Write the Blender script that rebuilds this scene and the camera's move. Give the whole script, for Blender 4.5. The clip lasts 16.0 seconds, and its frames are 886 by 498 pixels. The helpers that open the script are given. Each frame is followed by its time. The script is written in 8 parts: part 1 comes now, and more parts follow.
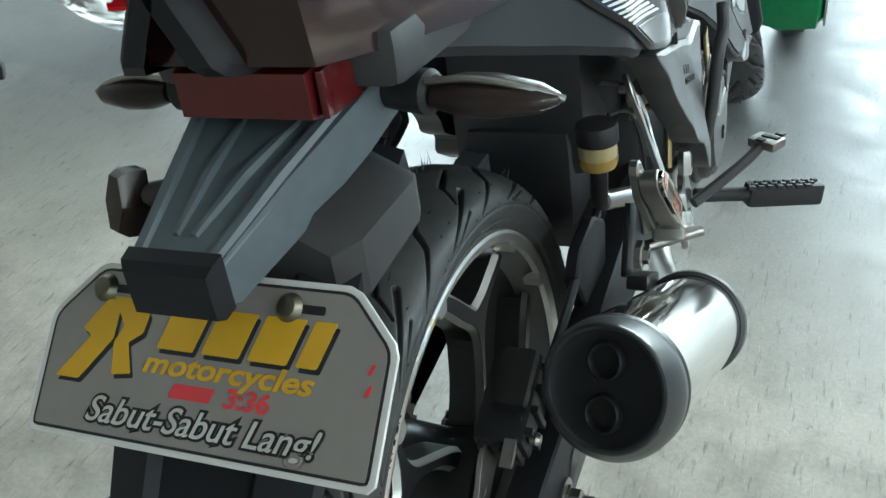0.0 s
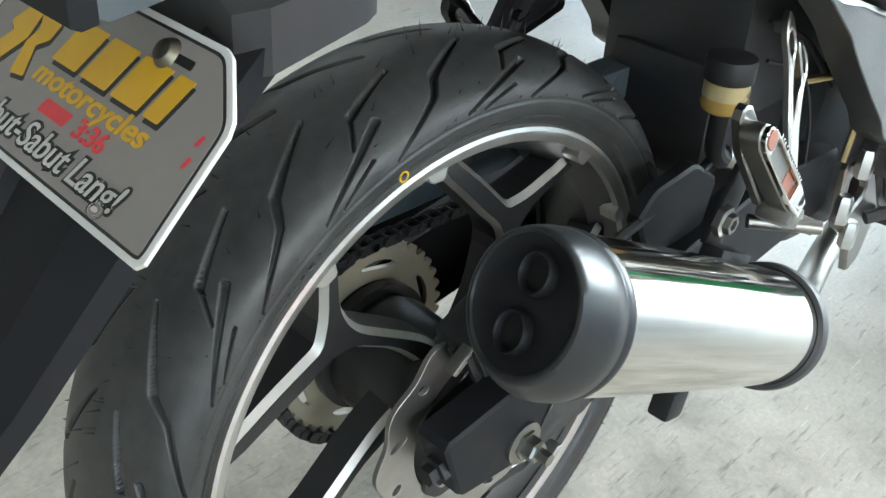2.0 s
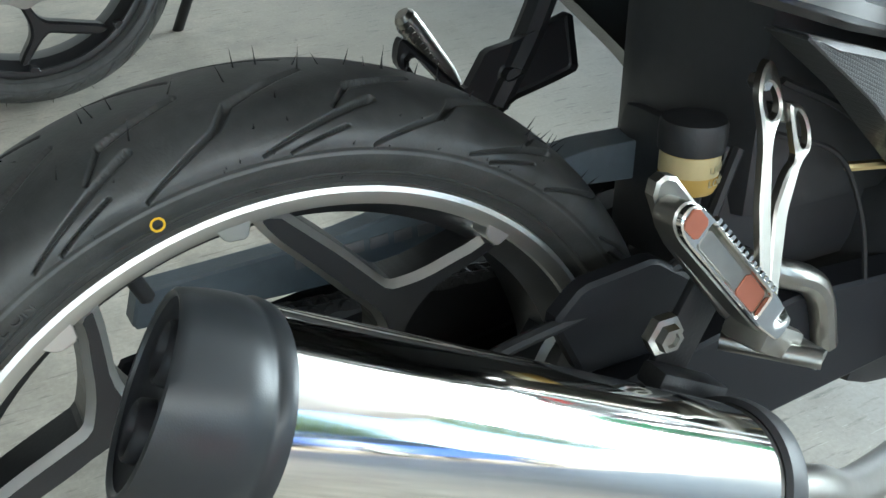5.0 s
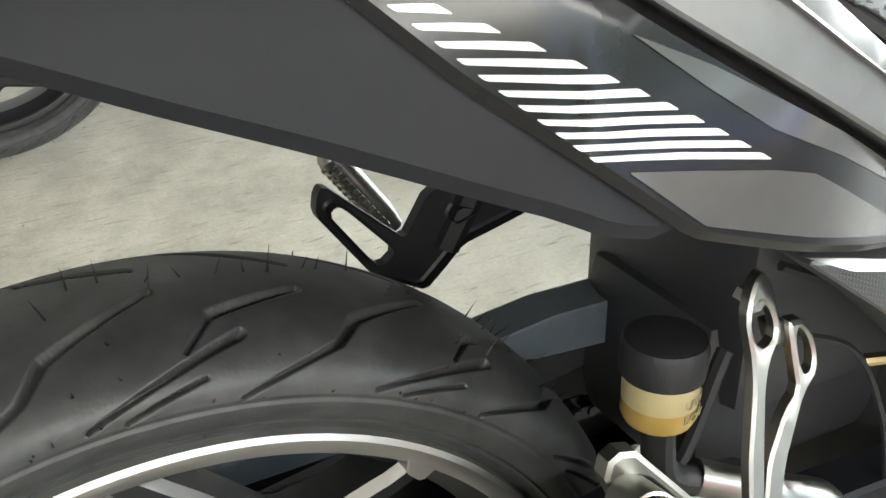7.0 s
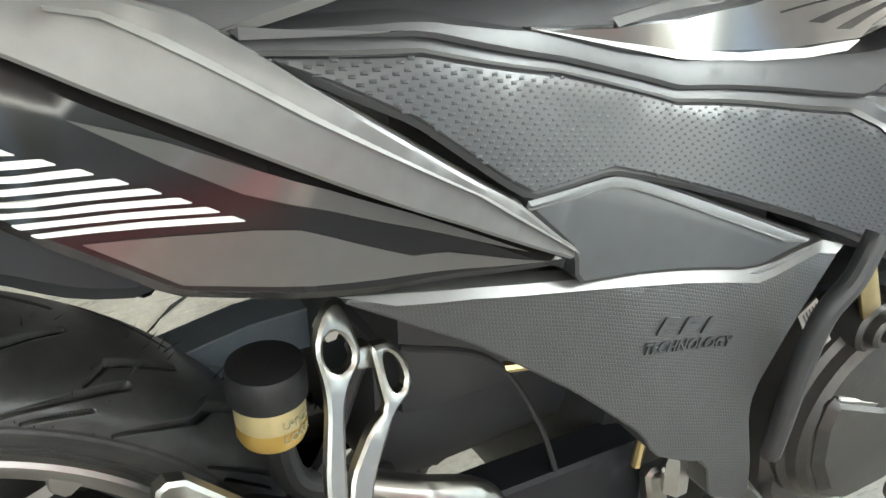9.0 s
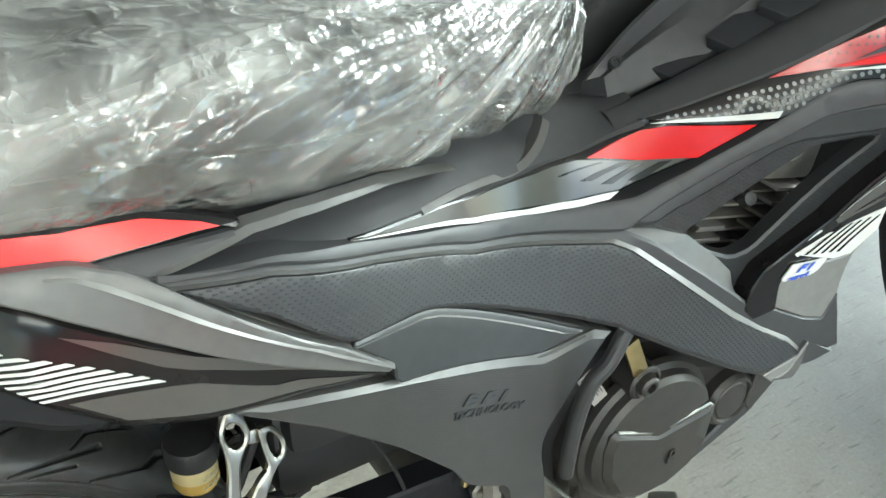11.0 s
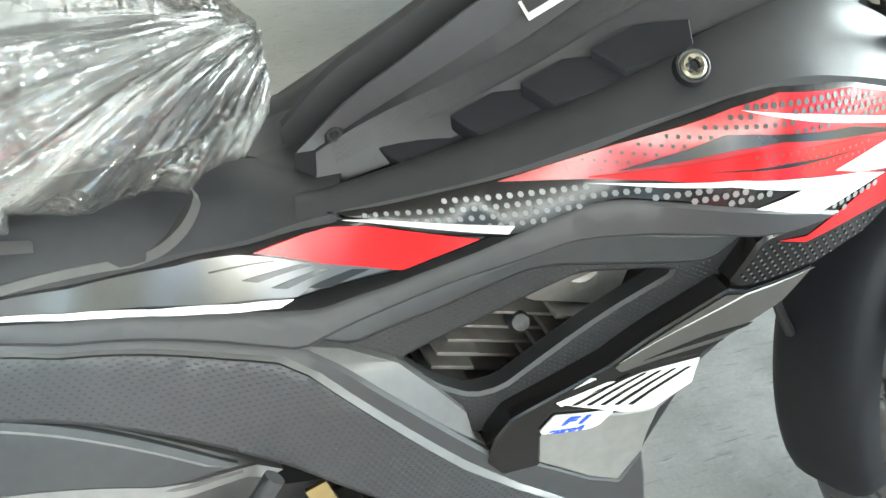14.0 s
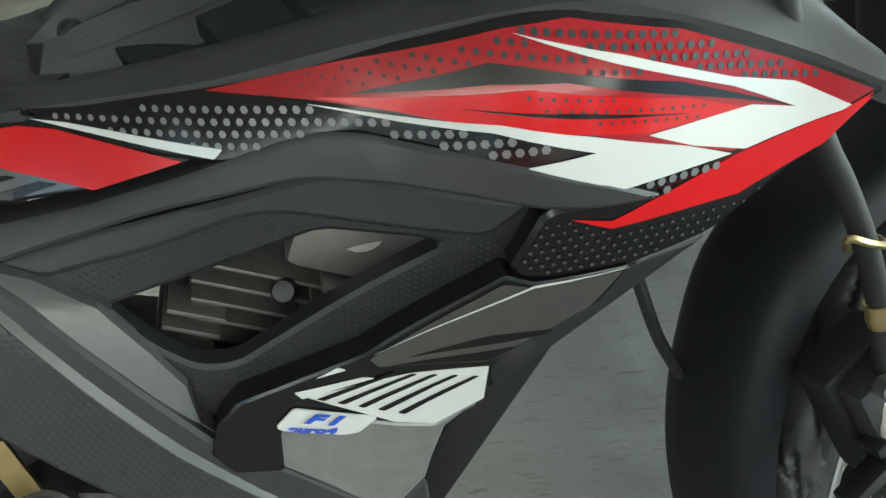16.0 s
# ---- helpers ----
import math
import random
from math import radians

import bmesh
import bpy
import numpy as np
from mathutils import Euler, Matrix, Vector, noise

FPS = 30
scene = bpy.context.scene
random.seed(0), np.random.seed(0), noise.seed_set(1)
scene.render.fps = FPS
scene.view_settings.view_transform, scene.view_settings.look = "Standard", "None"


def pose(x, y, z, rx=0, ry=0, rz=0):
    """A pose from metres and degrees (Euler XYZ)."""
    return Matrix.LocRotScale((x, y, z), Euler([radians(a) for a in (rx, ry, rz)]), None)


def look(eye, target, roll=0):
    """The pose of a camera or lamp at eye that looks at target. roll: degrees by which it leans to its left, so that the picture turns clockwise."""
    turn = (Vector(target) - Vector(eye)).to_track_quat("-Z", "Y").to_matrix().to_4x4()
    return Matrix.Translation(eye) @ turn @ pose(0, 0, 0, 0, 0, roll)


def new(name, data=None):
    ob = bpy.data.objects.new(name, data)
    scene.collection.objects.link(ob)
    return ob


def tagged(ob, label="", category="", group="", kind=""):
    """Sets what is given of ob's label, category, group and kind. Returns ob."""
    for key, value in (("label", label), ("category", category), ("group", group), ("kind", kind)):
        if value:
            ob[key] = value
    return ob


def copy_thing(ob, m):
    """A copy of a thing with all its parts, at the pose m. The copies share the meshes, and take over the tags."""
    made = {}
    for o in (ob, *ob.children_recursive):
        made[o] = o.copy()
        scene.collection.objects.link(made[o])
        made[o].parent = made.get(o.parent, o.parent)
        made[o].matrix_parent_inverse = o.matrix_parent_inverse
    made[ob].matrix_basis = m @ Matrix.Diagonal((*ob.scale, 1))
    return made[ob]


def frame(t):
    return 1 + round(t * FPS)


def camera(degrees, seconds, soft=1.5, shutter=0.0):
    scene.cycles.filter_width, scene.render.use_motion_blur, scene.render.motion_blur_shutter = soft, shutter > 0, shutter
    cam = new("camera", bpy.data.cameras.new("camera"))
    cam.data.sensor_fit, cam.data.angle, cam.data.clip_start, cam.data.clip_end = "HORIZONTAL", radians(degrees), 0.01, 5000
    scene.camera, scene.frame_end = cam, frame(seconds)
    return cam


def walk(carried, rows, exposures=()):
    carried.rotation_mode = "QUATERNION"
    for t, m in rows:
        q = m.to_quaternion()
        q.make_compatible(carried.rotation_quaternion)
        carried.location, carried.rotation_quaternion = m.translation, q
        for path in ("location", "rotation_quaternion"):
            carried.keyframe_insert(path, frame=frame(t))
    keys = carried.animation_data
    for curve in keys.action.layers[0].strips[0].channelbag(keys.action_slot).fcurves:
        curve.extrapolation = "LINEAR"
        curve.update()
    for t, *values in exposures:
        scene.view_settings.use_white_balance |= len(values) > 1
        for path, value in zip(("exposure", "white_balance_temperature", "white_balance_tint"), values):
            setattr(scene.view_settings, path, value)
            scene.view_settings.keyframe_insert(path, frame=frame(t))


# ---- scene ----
cam = camera(47.81, 16.0)
PATH = [
    (0.0, -0.5943, -0.2286, 0.9415, 57.890, 2.021, -69.131),
    (0.5, -0.6253, -0.3206, 0.9302, 56.921, -0.591, -61.534),
    (1.0, -0.6135, -0.3792, 0.9036, 56.517, -2.824, -56.568),
    (1.5, -0.5378, -0.3836, 0.8816, 54.904, -5.191, -49.843),
    (2.0, -0.4529, -0.3606, 0.8544, 53.483, -7.429, -44.768),
    (2.5, -0.4008, -0.3650, 0.8152, 53.470, -6.833, -38.259),
    (3.0, -0.3336, -0.3658, 0.7487, 55.870, -4.559, -33.383),
    (3.5, -0.2809, -0.3645, 0.7300, 57.006, -4.029, -29.984),
    (4.0, -0.2495, -0.3932, 0.7180, 57.476, -3.846, -29.296),
    (4.5, -0.2074, -0.4291, 0.7436, 58.611, -3.219, -28.949),
    (4.7, -0.1905, -0.4367, 0.7626, 58.204, -3.381, -28.781),
    (6.8, -0.0643, -0.3470, 0.8177, 58.330, -2.474, -28.557),
    (7.0, -0.0444, -0.3125, 0.8194, 57.783, -2.419, -28.314),
    (7.5, -0.0102, -0.2817, 0.8122, 57.361, -2.115, -28.393),
    (8.0, 0.0401, -0.3125, 0.8145, 56.491, -1.775, -30.137),
    (8.5, 0.0927, -0.3552, 0.8463, 55.985, -1.822, -30.642),
    (8.7, 0.1031, -0.3710, 0.8538, 55.632, -2.027, -30.567),
    (10.8, 0.0894, -0.5425, 1.1157, 51.564, -3.034, -31.262),
    (11.0, 0.1043, -0.5448, 1.1262, 51.322, -3.018, -31.372),
    (11.5, 0.1665, -0.5576, 1.1292, 51.601, -2.411, -31.982),
    (12.0, 0.2307, -0.5809, 1.1233, 51.636, -2.216, -32.082),
    (12.5, 0.2796, -0.5908, 1.1145, 51.948, -2.829, -32.140),
    (13.0, 0.3405, -0.5793, 1.1229, 52.228, -2.720, -30.203),
    (13.5, 0.4395, -0.5588, 1.1255, 51.101, -2.928, -26.259),
    (14.0, 0.5066, -0.5351, 1.0964, 50.955, -4.075, -20.211),
    (14.5, 0.5484, -0.5167, 1.0616, 51.013, -4.459, -17.847),
    (15.0, 0.6264, -0.5260, 1.0098, 51.772, -5.556, -13.972),
    (15.5, 0.7133, -0.5447, 0.9911, 52.073, -6.269, -11.461),
    (16.0, 0.7654, -0.5278, 0.9858, 52.644, -6.128, -9.511),
]
EXPOSURES = [(0.0, 2.22, 6000, -4), (0.5, 2.55, 6050, -1), (1.0, 2.48, 6150, 1), (2.0, 2.62, 6200, 3), (2.5, 2.86, 6300, 4), (3.0, 2.9, 6400, 5), (3.5, 2.9, 6400, 4), (4.0, 2.6, 6150, 1), (4.5, 2.38, 5950, 0), (7.0, 2.9, 6850, 5), (8.5, 2.82, 6850, 5), (11.0, 2.58, 6550, -3), (12.5, 2.8, 6550, -1), (13.5, 3.08, 6550, 0), (14.0, 3.15, 6550, 0), (14.5, 3.28, 6550, 0), (15.0, 3.05, 6550, -2), (15.5, 2.66, 6550, -4), (16.0, 1.8, 6500, -6)]
from mathutils.geometry import delaunay_2d_cdt

# the rows are told along the bike; this lays the bike and the path level on the floor
TILT = pose(0, 0, 0, 0, 3.2, 0)
walk(cam, [(t, TILT @ pose(*row)) for t, *row in PATH], EXPOSURES)

# ---------------------------------------------------------------- light
world = bpy.data.worlds.new("daylight")
scene.world = world
world.use_nodes = True
wn = world.node_tree
sky = wn.nodes.new("ShaderNodeTexSky")
sky.sky_type, sky.sun_disc = "NISHITA", False
sky.sun_elevation, sky.sun_rotation = radians(76), radians(297)
wn.links.new(sky.outputs[0], wn.nodes["Background"].inputs[0])
wn.nodes["Background"].inputs[1].default_value = 0.15

sun = new("sun", bpy.data.lights.new("sun", "SUN"))
sun.data.energy, sun.data.angle, sun.data.color = 5.0, radians(0.6), (1.0, 0.95, 0.86)
sun.matrix_world = look((-3, -2.5, 14), (0, -4, 0))


def opening_light(name, eye, target, width, height, watts, color):
    """Area lamp added at an open side of the hall, in place of sky light."""
    lamp = new(name, bpy.data.lights.new(name, "AREA"))
    lamp.data.shape, lamp.data.size, lamp.data.size_y = "RECTANGLE", width, height
    lamp.data.energy, lamp.data.color = watts, color
    lamp.matrix_world = look(eye, target)
    return lamp


# thin unseen strip added under the ceiling's edge to draw a narrow highlight
opening_light("front_strip_lamp", (0.0, -4.95, 3.1), (0.0, 0, 0.6), 9.0, 0.3, 45, (1.0, 0.98, 0.93))
opening_light("skylight_end", (7.9, 0.5, 2.2), (0, 0.5, 0.3), 8.0, 2.2, 360, (0.90, 0.96, 1.0))

# ---------------------------------------------------------------- materials


def material(name, color, rough=0.5, metal=0.0, var=0.15, grain=90.0, patch=7.0, bump=0.0, bump_scale=400.0, coat=0.0, rvar=0.12, spec=0.5):
    """A surface with fine grain and larger patches in colour and gloss."""
    m = bpy.data.materials.new(name)
    m.use_nodes = True
    n, l = m.node_tree.nodes, m.node_tree.links
    b = n["Principled BSDF"]
    b.inputs["Metallic"].default_value = metal
    b.inputs["Coat Weight"].default_value = coat
    b.inputs["Coat Roughness"].default_value = 0.05
    b.inputs["Specular IOR Level"].default_value = spec
    co = n.new("ShaderNodeTexCoord")
    big, fine = n.new("ShaderNodeTexNoise"), n.new("ShaderNodeTexNoise")
    big.inputs["Scale"].default_value, fine.inputs["Scale"].default_value = patch, grain
    big.inputs["Detail"].default_value = fine.inputs["Detail"].default_value = 5
    l.new(co.outputs["Object"], big.inputs["Vector"])
    l.new(co.outputs["Object"], fine.inputs["Vector"])
    add = n.new("ShaderNodeMath")
    add.operation = "ADD"
    l.new(big.outputs[0], add.inputs[0])
    l.new(fine.outputs[0], add.inputs[1])
    ramp = n.new("ShaderNodeMapRange")
    ramp.inputs["From Min"].default_value, ramp.inputs["From Max"].default_value = 0.6, 1.4
    ramp.inputs["To Min"].default_value, ramp.inputs["To Max"].default_value = 1 - var, 1 + var
    l.new(add.outputs[0], ramp.inputs["Value"])
    mul = n.new("ShaderNodeMix")
    mul.data_type, mul.blend_type = "RGBA", "MULTIPLY"
    mul.inputs["Factor"].default_value = 1.0
    mul.inputs["A"].default_value = (*color, 1)
    l.new(ramp.outputs[0], mul.inputs["B"])
    l.new(mul.outputs["Result"], b.inputs["Base Color"])
    rr = n.new("ShaderNodeMapRange")
    rr.inputs["From Min"].default_value, rr.inputs["From Max"].default_value = 0.3, 0.7
    rr.inputs["To Min"].default_value, rr.inputs["To Max"].default_value = rough * (1 - rvar), rough * (1 + rvar)
    l.new(big.outputs[0], rr.inputs["Value"])
    l.new(rr.outputs[0], b.inputs["Roughness"])
    if bump:
        g, bp = n.new("ShaderNodeTexNoise"), n.new("ShaderNodeBump")
        g.inputs["Scale"].default_value = bump_scale
        bp.inputs["Strength"].default_value, bp.inputs["Distance"].default_value = bump, 0.001
        l.new(co.outputs["Object"], g.inputs["Vector"])
        l.new(g.outputs[0], bp.inputs["Height"])
        l.new(bp.outputs[0], b.inputs["Normal"])
    return m


def side_coords(m, sx=1.0, sz=1.0, angle=0.0):
    """The bike's side plane (x, z) as texture coordinates of a material."""
    n, l = m.node_tree.nodes, m.node_tree.links
    co, sep, comb, rot = n.new("ShaderNodeTexCoord"), n.new("ShaderNodeSeparateXYZ"), n.new("ShaderNodeCombineXYZ"), n.new("ShaderNodeMapping")
    l.new(co.outputs["Object"], sep.inputs[0])
    l.new(sep.outputs["X"], comb.inputs["X"])
    l.new(sep.outputs["Z"], comb.inputs["Y"])
    rot.inputs["Rotation"].default_value = (0, 0, radians(angle))
    rot.inputs["Scale"].default_value = (sx, sz, 1)
    l.new(comb.outputs[0], rot.inputs["Vector"])
    return rot


def nub_texture(m, width, row, angle, depth, mortar):
    """Rows of small raised dashes, as moulded into plastic panels."""
    n, l = m.node_tree.nodes, m.node_tree.links
    rot = side_coords(m, angle=angle)
    br, bp = n.new("ShaderNodeTexBrick"), n.new("ShaderNodeBump")
    br.inputs["Scale"].default_value = 1.0
    br.inputs["Brick Width"].default_value, br.inputs["Row Height"].default_value = width, row
    br.inputs["Mortar Size"].default_value, br.inputs["Mortar Smooth"].default_value = mortar, 1.0
    br.inputs["Color1"].default_value = br.inputs["Color2"].default_value = (1, 1, 1, 1)
    br.inputs["Mortar"].default_value = (0, 0, 0, 1)
    bp.inputs["Strength"].default_value, bp.inputs["Distance"].default_value = 1.0, depth
    l.new(rot.outputs[0], br.inputs["Vector"])
    l.new(br.outputs["Color"], bp.inputs["Height"])
    l.new(bp.outputs[0], n["Principled BSDF"].inputs["Normal"])
    return m


MATTE = material("matte_black_plastic", (0.037, 0.037, 0.039), 0.46, bump=0.08, bump_scale=1500)
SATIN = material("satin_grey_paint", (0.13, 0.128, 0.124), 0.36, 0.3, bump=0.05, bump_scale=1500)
MIDGREY = material("dark_grey_plastic", (0.042, 0.044, 0.046), 0.42, spec=0.35, bump=0.05, bump_scale=1500)
DARK = material("dark_frame_paint", (0.012, 0.012, 0.013), 0.5, bump=0.2)
GLOSS = material("gloss_black_paint", (0.011, 0.010, 0.010), 0.19, coat=0.0, var=0.1, spec=0.34)
SMOKE = material("gloss_grey_film", (0.085, 0.080, 0.075), 0.18, 0.2, coat=0.3, var=0.08)
DASH = material("dash_black_plastic", (0.038, 0.039, 0.041), 0.56, spec=0.3)
# lighter copy of SATIN: light on upturned faces put into the colour
LITGREY = material("lit_grey_paint", (0.24, 0.235, 0.225), 0.34, 0.3, bump=0.05, bump_scale=1500)
ENGREY = material("engine_grey_paint", (0.056, 0.052, 0.048), 0.40, 0.35, var=0.2, bump=0.25, bump_scale=700)
NUBS = material("nubbed_black_plastic", (0.034, 0.035, 0.037), 0.40, bump=0.05, bump_scale=1500)
CARBON = nub_texture(material("carbon_weave_plastic", (0.038, 0.038, 0.037), 0.34, spec=0.6), 0.0024, 0.0020, 24, 0.00009, 0.0005)
FINENUB = material("fine_nubbed_plastic", (0.022, 0.023, 0.024), 0.42, bump=0.05, bump_scale=1500)
RED = material("gloss_red_film", (0.62, 0.009, 0.013), 0.20, coat=0.05, var=0.05, spec=0.28)
DEEPRED = material("gloss_deep_red_film", (0.34, 0.011, 0.017), 0.18, coat=0.08, var=0.12, patch=25, spec=0.3)
WHITE = material("gloss_white_film", (0.68, 0.675, 0.65), 0.2, coat=0.4, var=0.03)
DOTGREY = material("light_grey_dots", (0.18, 0.18, 0.18), 0.25, var=0.05)
RUBBER = material("tyre_rubber", (0.046, 0.0465, 0.045), 0.44, var=0.4, patch=14, bump=0.15, bump_scale=500, rvar=0.3)
SOFT = material("soft_rubber", (0.013, 0.013, 0.014), 0.6, bump=0.2)
CHROME = material("polished_steel", (0.72, 0.70, 0.66), 0.075, 1.0, var=0.04, patch=12, rvar=0.5)
MACHINED = material("machined_alloy", (0.64, 0.63, 0.60), 0.40, 1.0, var=0.06, bump=0.08, bump_scale=1500)
BOREBLACK = material("bore_black", (0.003, 0.003, 0.003), 0.8)
FADED = material("faded_print", (0.40, 0.36, 0.22), 0.4)
CAPBLACK = material("satin_black_cap", (0.024, 0.026, 0.028), 0.34, spec=0.38, bump=0.05, bump_scale=1500)
BRACKET = material("blue_black_plastic", (0.086, 0.108, 0.120), 0.40, bump=0.08, bump_scale=1500)
COWL = material("deep_black_plastic", (0.012, 0.0125, 0.015), 0.52, spec=0.25, bump=0.05, bump_scale=1500)
CAST = material("cast_alloy", (0.32, 0.31, 0.285), 0.34, 1.0, var=0.12, bump=0.05, bump_scale=900)
STEEL = material("zinc_steel", (0.55, 0.54, 0.52), 0.3, 1.0, var=0.15)
DISC = material("brake_disc_steel", (0.44, 0.43, 0.40), 0.42, 1.0, var=0.1, bump=0.1, bump_scale=900)
WHEELBLACK = material("wheel_black_paint", (0.016, 0.016, 0.017), 0.34, bump=0.1)
ENGINE = material("engine_black_paint", (0.035, 0.035, 0.036), 0.42, 0.2, bump=0.4, bump_scale=600)
FINS = material("cylinder_grey_alloy", (0.25, 0.235, 0.22), 0.42, 0.6, var=0.2)
GUARD = material("blue_grey_plastic", (0.11, 0.135, 0.155), 0.5, bump=0.3, bump_scale=700)
LENS = material("red_lens", (0.075, 0.005, 0.006), 0.25, coat=0.1, var=0.1)
SIGNAL = material("smoked_signal_lens", (0.022, 0.014, 0.012), 0.30, spec=0.3, coat=0.05, var=0.2)
REFLECT = material("orange_red_reflector", (0.36, 0.12, 0.07), 0.25, 0.4, coat=0.3, var=0.1)
FLUID = material("amber_brake_fluid", (0.44, 0.29, 0.08), 0.25, var=0.12, patch=40)
MILKY = material("milky_plastic", (0.38, 0.35, 0.26), 0.3, var=0.08)
HONEY = material("honey_milky_plastic", (0.46, 0.38, 0.20), 0.3, var=0.12, patch=40)
TAILGLOSS = material("smoked_red_gloss", (0.016, 0.005, 0.005), 0.14, coat=0.3, var=0.2)
PLATE = material("plate_beige_sheet", (0.255, 0.235, 0.218), 0.45, var=0.06)
YELLOW = material("yellow_print", (0.62, 0.36, 0.02), 0.4, var=0.05)
INK = material("black_print", (0.018, 0.018, 0.020), 0.45)
REDINK = material("red_print", (0.62, 0.05, 0.06), 0.45)
PLATEINK = material("chalky_white_print", (0.52, 0.51, 0.48), 0.45)
BLUEINK = material("blue_print", (0.03, 0.09, 0.55), 0.35)
GREYINK = material("grey_print", (0.16, 0.16, 0.17), 0.5)
SCREW = material("dull_zinc_screw", (0.20, 0.185, 0.14), 0.38, 1.0, var=0.2)
DOTDIM = material("dim_grey_dots", (0.06, 0.06, 0.062), 0.3, var=0.05)
GOLD = material("gold_passivated_steel", (0.60, 0.47, 0.24), 0.3, 1.0)
LEATHER = material("black_seat_vinyl", (0.020, 0.020, 0.022), 0.5, bump=0.5, bump_scale=350)
GREEN = material("green_bike_paint", (0.03, 0.30, 0.10), 0.2, coat=0.5)
PALE = material("pale_bike_paint", (0.62, 0.60, 0.55), 0.25, coat=0.4)


def film_material():
    """Thin crinkled plastic film: mostly see-through, a little milky, with creases that fan out from the knot."""
    m = bpy.data.materials.new("clear_plastic_film")
    m.use_nodes = True
    n, l = m.node_tree.nodes, m.node_tree.links
    for node in list(n):
        n.remove(node)
    out, mix1, mix2 = n.new("ShaderNodeOutputMaterial"), n.new("ShaderNodeMixShader"), n.new("ShaderNodeMixShader")
    tr, gl, df = n.new("ShaderNodeBsdfTransparent"), n.new("ShaderNodeBsdfGlossy"), n.new("ShaderNodeBsdfDiffuse")
    gl.inputs["Roughness"].default_value, gl.inputs["Color"].default_value = 0.17, (1, 1, 1, 1)
    df.inputs["Color"].default_value = (0.66, 0.65, 0.62, 1)
    tr.inputs["Color"].default_value = (0.93, 0.93, 0.91, 1)

    def maths(op, a, b=None, c=None):
        k = n.new("ShaderNodeMath")
        k.operation = op
        for slot, v in zip(k.inputs, (a, b, c)):
            if v is None:
                continue
            if isinstance(v, (int, float)):
                slot.default_value = v
            else:
                l.new(v, slot)
        return k.outputs[0]

    def ranged(src, lo, hi, a, b):
        r = n.new("ShaderNodeMapRange")
        for k, v in zip(("From Min", "From Max", "To Min", "To Max"), (lo, hi, a, b)):
            r.inputs[k].default_value = v
        l.new(src, r.inputs["Value"])
        return r.outputs[0]

    co, sep = n.new("ShaderNodeTexCoord"), n.new("ShaderNodeSeparateXYZ")
    l.new(co.outputs["Object"], sep.inputs[0])
    dx, dz = maths("SUBTRACT", 0.65, sep.outputs["X"]), maths("SUBTRACT", sep.outputs["Z"], 0.815)
    side = maths("MULTIPLY", maths("ABSOLUTE", sep.outputs["Y"]), -0.7)
    turn = maths("ARCTAN2", maths("ADD", dz, side), dx)
    far = maths("SQRT", maths("ADD", maths("MULTIPLY", dx, dx), maths("MULTIPLY", dz, dz)))

    def rays(a, b):
        """Coordinates stretched along the rays from the knot, a little bent."""
        comb, bent, bend = n.new("ShaderNodeCombineXYZ"), n.new("ShaderNodeVectorMath"), n.new("ShaderNodeTexNoise")
        l.new(maths("MULTIPLY", turn, a), comb.inputs["X"])
        l.new(maths("MULTIPLY", far, b), comb.inputs["Y"])
        l.new(maths("MULTIPLY", sep.outputs["Y"], b), comb.inputs["Z"])
        bend.inputs["Scale"].default_value, bend.inputs["Detail"].default_value = 7, 2
        l.new(co.outputs["Object"], bend.inputs["Vector"])
        bent.operation, bent.inputs[1].default_value = "MULTIPLY_ADD", (0.9, 0.5, 0.5)
        l.new(bend.outputs["Color"], bent.inputs[0])
        l.new(comb.outputs[0], bent.inputs[2])
        return bent.outputs[0]

    def facets(vector, scale):
        """Flat tilted facets with sharp creases between them."""
        t = n.new("ShaderNodeTexVoronoi")
        t.distance, t.inputs["Scale"].default_value = "CHEBYCHEV", scale
        l.new(vector, t.inputs["Vector"])
        return t

    def plain(scale, detail=3.0):
        t = n.new("ShaderNodeTexNoise")
        t.inputs["Scale"].default_value, t.inputs["Detail"].default_value = scale, detail
        l.new(co.outputs["Object"], t.inputs["Vector"])
        return t.outputs[0]

    wobble, jig = n.new("ShaderNodeVectorMath"), n.new("ShaderNodeTexNoise")
    wobble.operation, wobble.inputs[1].default_value = "MULTIPLY_ADD", (0.05, 0.05, 0.05)
    jig.inputs["Scale"].default_value = 22
    l.new(co.outputs["Object"], jig.inputs["Vector"])
    l.new(jig.outputs["Color"], wobble.inputs[0])
    l.new(co.outputs["Object"], wobble.inputs[2])
    long_fold, pleat = facets(rays(5.5, 3.0), 1.0), facets(rays(15, 9), 1.0)
    crumple, crinkle = facets(wobble.outputs[0], 42), facets(wobble.outputs[0], 105)
    busy = ranged(plain(8, 2), 0.42, 0.60, 0.25, 1.0)
    height = maths("ADD", maths("MULTIPLY", long_fold.outputs["Distance"], 1.0), maths("MULTIPLY", pleat.outputs["Distance"], 0.42))
    height = maths("ADD", height, maths("MULTIPLY", maths("MULTIPLY", crumple.outputs["Distance"], 0.30), busy))
    height = maths("ADD", height, maths("MULTIPLY", maths("MULTIPLY", crinkle.outputs["Distance"], 0.11), busy))
    bump = n.new("ShaderNodeBump")
    bump.inputs["Strength"].default_value, bump.inputs["Distance"].default_value = 1.0, 0.015
    l.new(height, bump.inputs["Height"])
    l.new(bump.outputs[0], gl.inputs["Normal"])
    l.new(bump.outputs[0], df.inputs["Normal"])
    fr = n.new("ShaderNodeFresnel")
